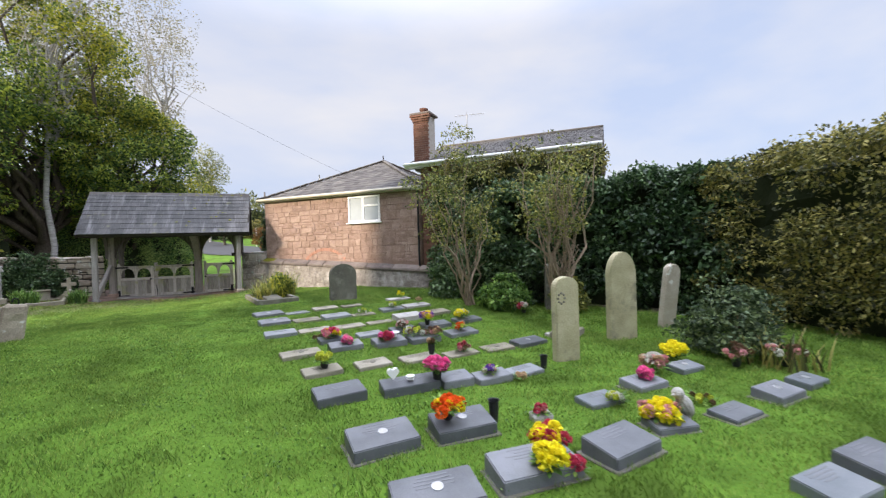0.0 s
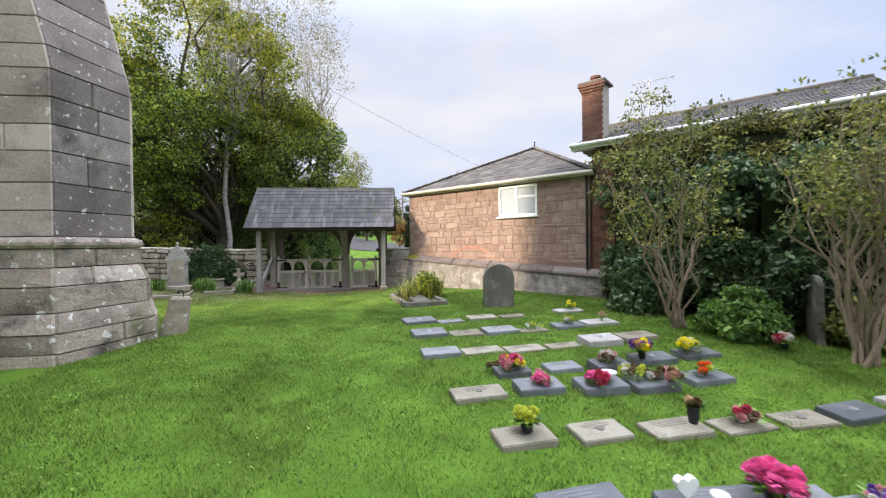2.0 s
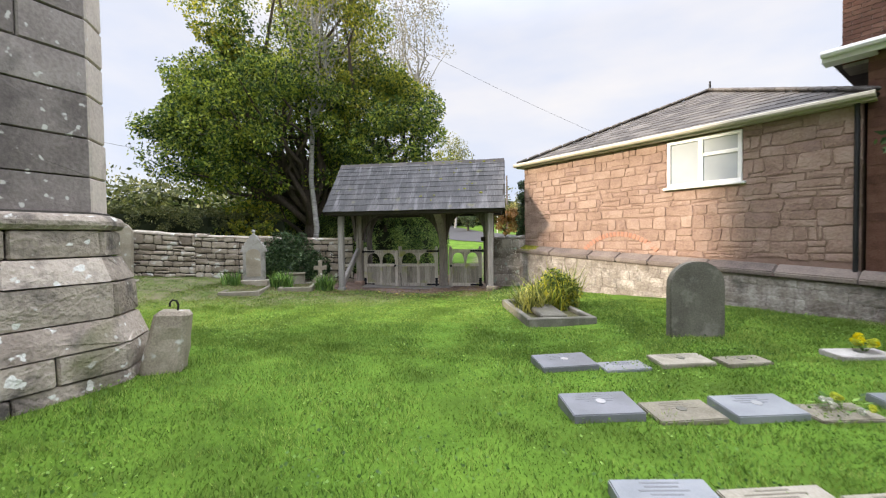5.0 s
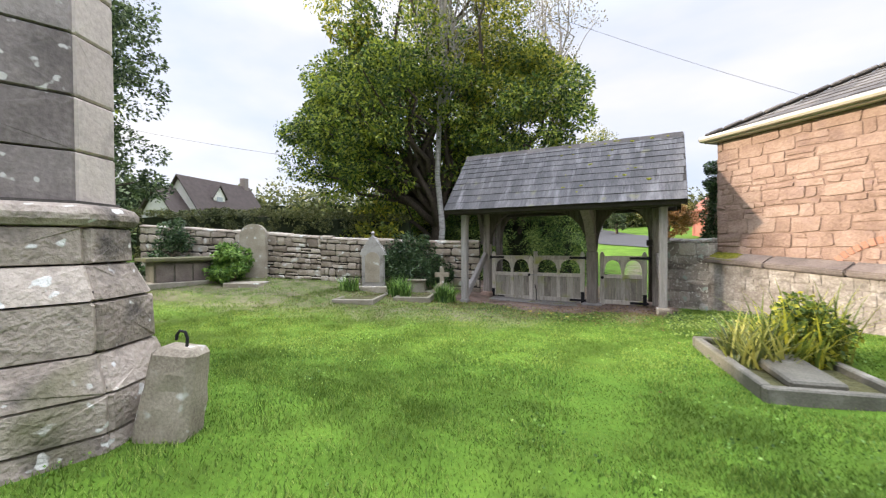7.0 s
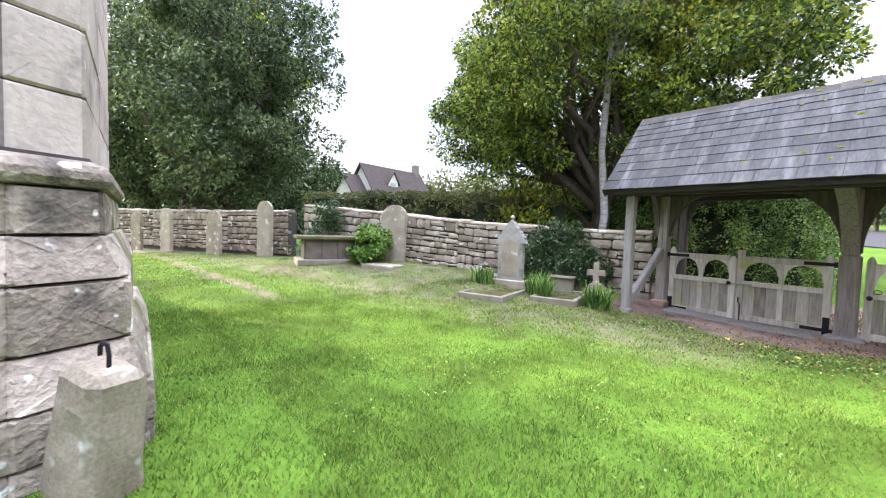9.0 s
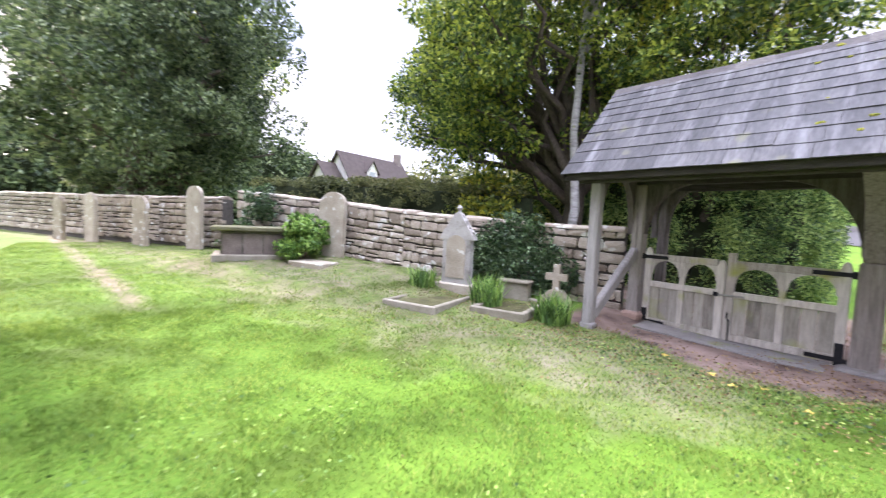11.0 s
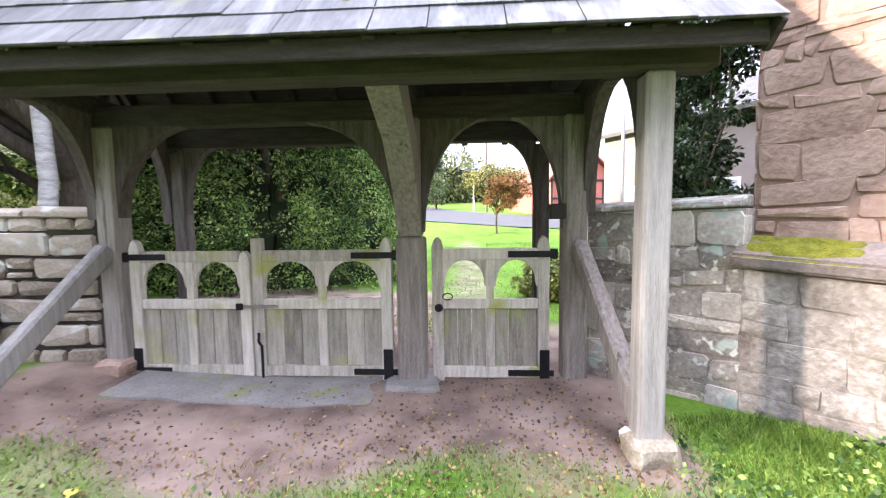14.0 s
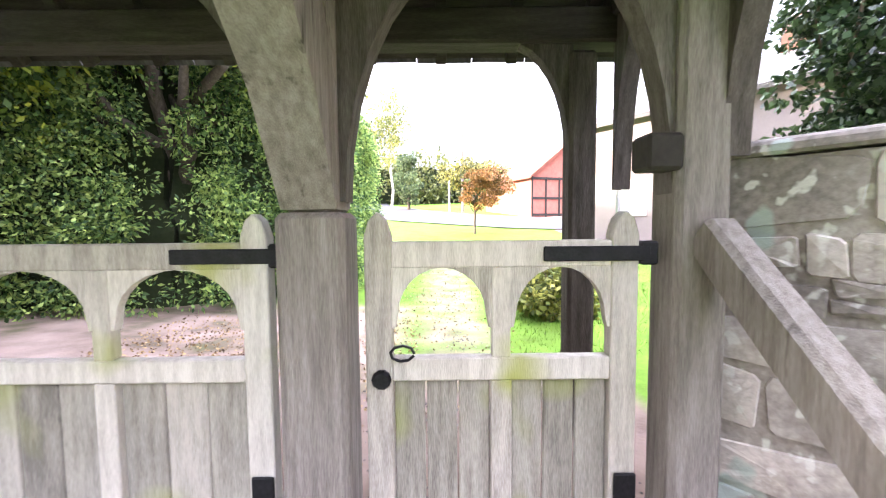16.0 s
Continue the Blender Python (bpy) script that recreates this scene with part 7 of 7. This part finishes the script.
for sx in (-1, 1):
    bm = bmesh.new()
    prism(bm, [(3.1, .6, 6.36), (3.1 + sx * .9, .6, 5.1), (3.1 + sx * .9, .6, 5.22), (3.1, .6, 6.5)], (0, 1.9, 0))
    part("dormer_roof", bm, M["roof_dark"], dm)
part("chimney", newbox((8.0, 1.9, 6.2), (8.6, 2.5, 7.9)), M["render"], cot)
simple_house("low white outbuilding with steep dark roof", Matrix.Translation((-36.96, 25.44, .8)) @ CB, 2.0, 3.4, 3.3, 2.4, "white_wall", "roof_dark")


def pole(label, x, y, h, r, mat):
    g = thing("pole", label, "pole", at=Matrix.Translation((x, y, ground(x, y) - .1)))
    vs, fs = tube([(0, 0, 0), (0, 0, h)], [r, r * .7], 8)
    arrays("shaft", vs, fs, mat, g)
    return g


pole("tall wooden utility pole by the road", -.6, 46, 6.0, .12, M["oak"])
pole("grey street lamp post by the road", 3.2, 27.5, 6.5, .07, M["galv"])
pole("pale sign post by the road", -1.6, 47, 2.6, .06, M["white_paint"])
for a, b, sag in (((-32, 18.4, 9.3), (-9.8, 16.9, 4.2), .2), ((-5.2, 21.6, 10.4), (6, 28, 6.6), .15)):
    wr = thing("overhead_wire", "thin black overhead wire against the sky", "wire")
    vs, fs = tube([Vector(a).lerp(Vector(b), k / 12) - Vector((0, 0, sag * 4 * (k / 12) * (1 - k / 12))) for k in range(13)], [.006] * 13, 4)
    arrays("cable", vs, fs, M["iron"], wr)

# ---------------------------------------------------------------- grass and litter
gr_ = np.random.RandomState(77)


def blades(name, n, xr, yr, hmin, hmax, keep, mat, lab):
    x, y = gr_.uniform(*xr, n), gr_.uniform(*yr, n)
    k = keep(x, y)
    x, y = x[k], y[k]
    track = np.exp(-((x + .7 + .145 * (y - 3) + .1 * np.sin(y * .9)) / .33) ** 2) * (y < 14)
    k = gr_.rand(len(x)) > .12 * track
    x, y, track = x[k], y[k], track[k]
    z = ground_np(x, y) + 0.012 * np.sin(x * 3.1 + 1.7 * np.sin(y * 1.3)) * np.cos(y * 2.7 + x) - .004
    m = len(x)
    lump = .75 + .35 * np.sin(x * 5.3 + 2 * np.sin(y * 3.7)) * np.sin(y * 4.9 + 1.3 * np.sin(x * 2.9))
    lump = lump * (1 - .3 * track) * (1 + .9 * np.clip(np.sin(x * 11.3 + 3 * np.sin(y * 7.1)) * np.sin(y * 12.7 + 2 * np.sin(x * 8.3)) - .45, 0, 1))
    h = gr_.uniform(hmin, hmax, m) * lump
    a = gr_.uniform(0, 2 * np.pi, m)
    w = gr_.uniform(.003, .0065, m)
    ln = gr_.uniform(.15, .9, m) * h
    b = gr_.uniform(0, 2 * np.pi, m)
    v = np.zeros((m, 3, 3))
    v[:, 0] = np.stack([x - w * np.cos(a), y - w * np.sin(a), z], -1)
    v[:, 1] = np.stack([x + w * np.cos(a), y + w * np.sin(a), z], -1)
    v[:, 2] = np.stack([x + ln * np.cos(b), y + ln * np.sin(b), z + h], -1)
    ob = arrays(name, v.reshape(-1, 3), np.arange(3 * m).reshape(m, 3), mat)
    return tagged(ob, lab, "grass", kind="stuff")


def lawn_keep(x, y):
    s = soil_np(x, y)
    inside = (x > -4.9) | (y > 7.5) | (y < 4)
    kerb = ~((x > -.5) & (x < .75) & (y > 10.3) & (y < 12.4) & (gr_.rand(len(x)) < .8))
    return (gr_.rand(len(x)) > s * 1.15) & inside & kerb & (x + y < 15.35 + 4.0 * (x < -0.9)) & ~((x < -5.6) & (y > 16.6 + .38 * (x + 5.75)))


M["grass"] = material("grass_blade", [(0.066, 0.130, 0.021), (0.152, 0.262, 0.040), (0.32, 0.41, 0.10)], 0.9, 0.6, 0, 6, island=.55, transl=.35, spec=.3, stain=(0.075, 0.14, 0.014), stain_scale=.7, stain_at=(.48, .70))
M["grass_dry"] = leaf("straw_blade", [(0.09, 0.09, 0.024), (0.19, 0.17, 0.06), (0.33, 0.28, 0.13)], .55, .3, .7)
blades("grass", 330000, (-6, 5.5), (-1.6, 9), .025, .06, lawn_keep, M["grass"], "short mown green lawn grass")
blades("grass", 260000, (-9, 1.5), (8.5, 15.4), .022, .055, lawn_keep, M["grass"], "short mown green lawn grass")
blades("grass", 90000, (5, 9), (-2, 7), .03, .07, lawn_keep, M["grass"], "short lawn grass beneath the hedge")
blades("grass", 190000, (-21, -8.5), (3, 15), .03, .07, lawn_keep, M["grass"], "rough green grass by the wall")
blades("grass", 60000, (1, 6), (8.8, 12.5), .03, .07, lawn_keep, M["grass"], "green grass by the cottage wall")
blades("grass", 14000, (-9, -5.9), (7.3, 8.6), .025, .06, lambda x, y: y > 7.6, M["grass"], "short mown green lawn grass")
blades("grass", 40000, (-2.6, 0), (13.4, 15.6), .03, .075, lambda x, y: lawn_keep(x, y) & (x > -1.1), M["grass"], "rough grass by the grey wall")
blades("grass", 34000, (-9, 0), (10.5, 15.2), .02, .05, lambda x, y: gr_.rand(len(x)) < soil_np(x, y) * .9, M["grass_dry"], "thin dry worn grass before the gate")
blades("grass", 30000, (-1.5, 5), (18.5, 29), .04, .09, lambda x, y: gr_.rand(len(x)) > soil_np(x, y), M["grass"], "green verge grass beyond the gate")

cn = 26000
cx_, cy_ = gr_.uniform(-6, 4.5, cn), gr_.uniform(-1.5, 15, cn)
ck = lawn_keep(cx_, cy_) & ((np.sin(cx_ * 1.9 + 2 * np.sin(cy_ * .8)) * np.sin(cy_ * 1.6 + cx_) > .05))
cx_, cy_ = cx_[ck], cy_[ck]
RN = np.random.RandomState(8)
cl = thing("clover", "small clover leaves growing through the lawn", "clover", kind="stuff")
leaves_mesh("clover_leaves", np.stack([cx_, cy_, ground_np(cx_, cy_) + gr_.uniform(.03, .05, len(cx_))], -1), RN.normal(0, 1, (len(cx_), 3)) * np.array([1, 1, .2]), .024, M["leaf_green"], cl, .9, droop=0)

wx = np.concatenate([gr_.uniform(-1.15, .6, 3400), gr_.uniform(-5.2, -1.4, 1000)])
wy = np.concatenate([gr_.uniform(12.9, 15.3, 3400), gr_.normal(14.25, .35, 1000)])
wk = (wx + wy < 15.25) & (np.sin(wx * 4.3 + 2 * np.sin(wy * 3.1)) * np.sin(wy * 4.7 + wx) > -.25)
wx, wy = wx[wk], wy[wk]
RN = np.random.RandomState(18)
weed = thing("weeds", "low broad-leaved weeds and ivy by the wall foot", "weeds", kind="stuff")
leaves_mesh("weed_leaves", np.stack([wx, wy, ground_np(wx, wy) + gr_.uniform(.02, .075, len(wx))], -1), RN.normal(0, 1, (len(wx), 3)) * np.array([1, 1, .3]), .034, M["leaf_thicket"], weed, .75, droop=0)

# fallen leaves by the gate
M["leaf_dry_yellow"] = leaf("fallen_maple_leaf", [(0.26, 0.18, 0.04), (0.42, 0.31, 0.06), (0.55, 0.44, 0.10)], .6, .1, .8)
n = 9850
lx = np.concatenate([gr_.uniform(-8.5, -1.0, 300), gr_.uniform(-3.6, -1.2, 120), gr_.uniform(-8.5, -1.0, 2700), gr_.uniform(-3.6, -1.2, 230), gr_.uniform(-12.5, -7, 900), gr_.uniform(-3.2, -1.4, 1500), gr_.uniform(-5.6, -1.2, 350), gr_.uniform(-5.6, -2.5, 3400), gr_.uniform(-9, 1, 120), gr_.uniform(-3, -.2, 230)])
ly = np.concatenate([gr_.normal(14.6, .7, 300), gr_.normal(15.4, .5, 120), gr_.normal(14.6, .8, 2700), gr_.normal(15.4, .5, 230), gr_.normal(12.6, .7, 900), gr_.uniform(17.2, 26, 1500), gr_.normal(14.8, .45, 350), gr_.normal(18.9, .7, 3400), gr_.uniform(10, 15, 120), gr_.uniform(13.2, 15.5, 230)])
drift = (gr_.rand(len(lx)) < .75) & (ly < 16.5)
pull = gr_.randint(0, 420, len(lx))
lx[drift] = lx[pull[drift]] + gr_.normal(0, .22, drift.sum())
ly[drift] = ly[pull[drift]] + gr_.normal(0, .12, drift.sum())
lz = ground_np(lx, ly) + .016
RN = np.random.RandomState(3)
litter = thing("leaf_litter", "scattered brown and yellow fallen leaves on earth", "leaves", kind="stuff")
q = RN.normal(0, 1, (n, 3)) * np.array([1, 1, .15])
leaves_mesh("fallen_leaves", np.stack([lx, ly, lz], -1), q, .030, M["leaf_litter"], litter, .7, droop=0)
for i, (x, y) in enumerate(((-3.75, 14.55), (-3.5, 14.35), (-3.3, 14.6), (-2.9, 14.2), (-4.3, 14.75))):
    lf_ = thing("fallen_leaf", "large yellow fallen maple leaf on earth", "leaf", "large fallen leaves", at=Matrix.Translation((x, y, ground(x, y) + .035)) @ Matrix.Rotation(i * 1.3, 4, "Z"))
    bm = bmesh.new()
    pts = []
    for k in range(15):
        a = k / 15 * 2 * math.pi
        r = .042 * (1 if k % 3 else .55)
        pts.append((r * math.cos(a), r * math.sin(a), .012 * math.sin(a * 2)))
    prism(bm, pts, (0, 0, .002))
    part("blade", bm, M["leaf_dry_yellow"], lf_)
# trodden pebbles in the gateway
pv, pf = [], []
rng = random.Random(9)
for i in range(3600):
    x, y = (rng.uniform(-5.3, -1.3), rng.uniform(14.8, 17.5)) if i < 2000 else (rng.gauss(-2.15, .35), rng.uniform(17.4, 28))
    r = rng.uniform(.005, .016)
    z = ground(x, y)
    k = len(pv)
    for dx, dy, dz in ((1, 0, .2), (0, 1, .2), (-1, 0, .2), (0, -1, .2), (0, 0, 1)):
        pv.append((x + dx * r * rng.uniform(.7, 1.2), y + dy * r * rng.uniform(.7, 1.2), z + dz * r * .8))
    pf += [(k, k + 1, k + 4, k + 4), (k + 1, k + 2, k + 4, k + 4), (k + 2, k + 3, k + 4, k + 4), (k + 3, k, k + 4, k + 4)]
pf = [f[:3] for f in pf]
tagged(arrays("gravel", pv, pf, M["path_gravel"]), "small scattered stones in the trodden earth", "gravel", kind="stuff")
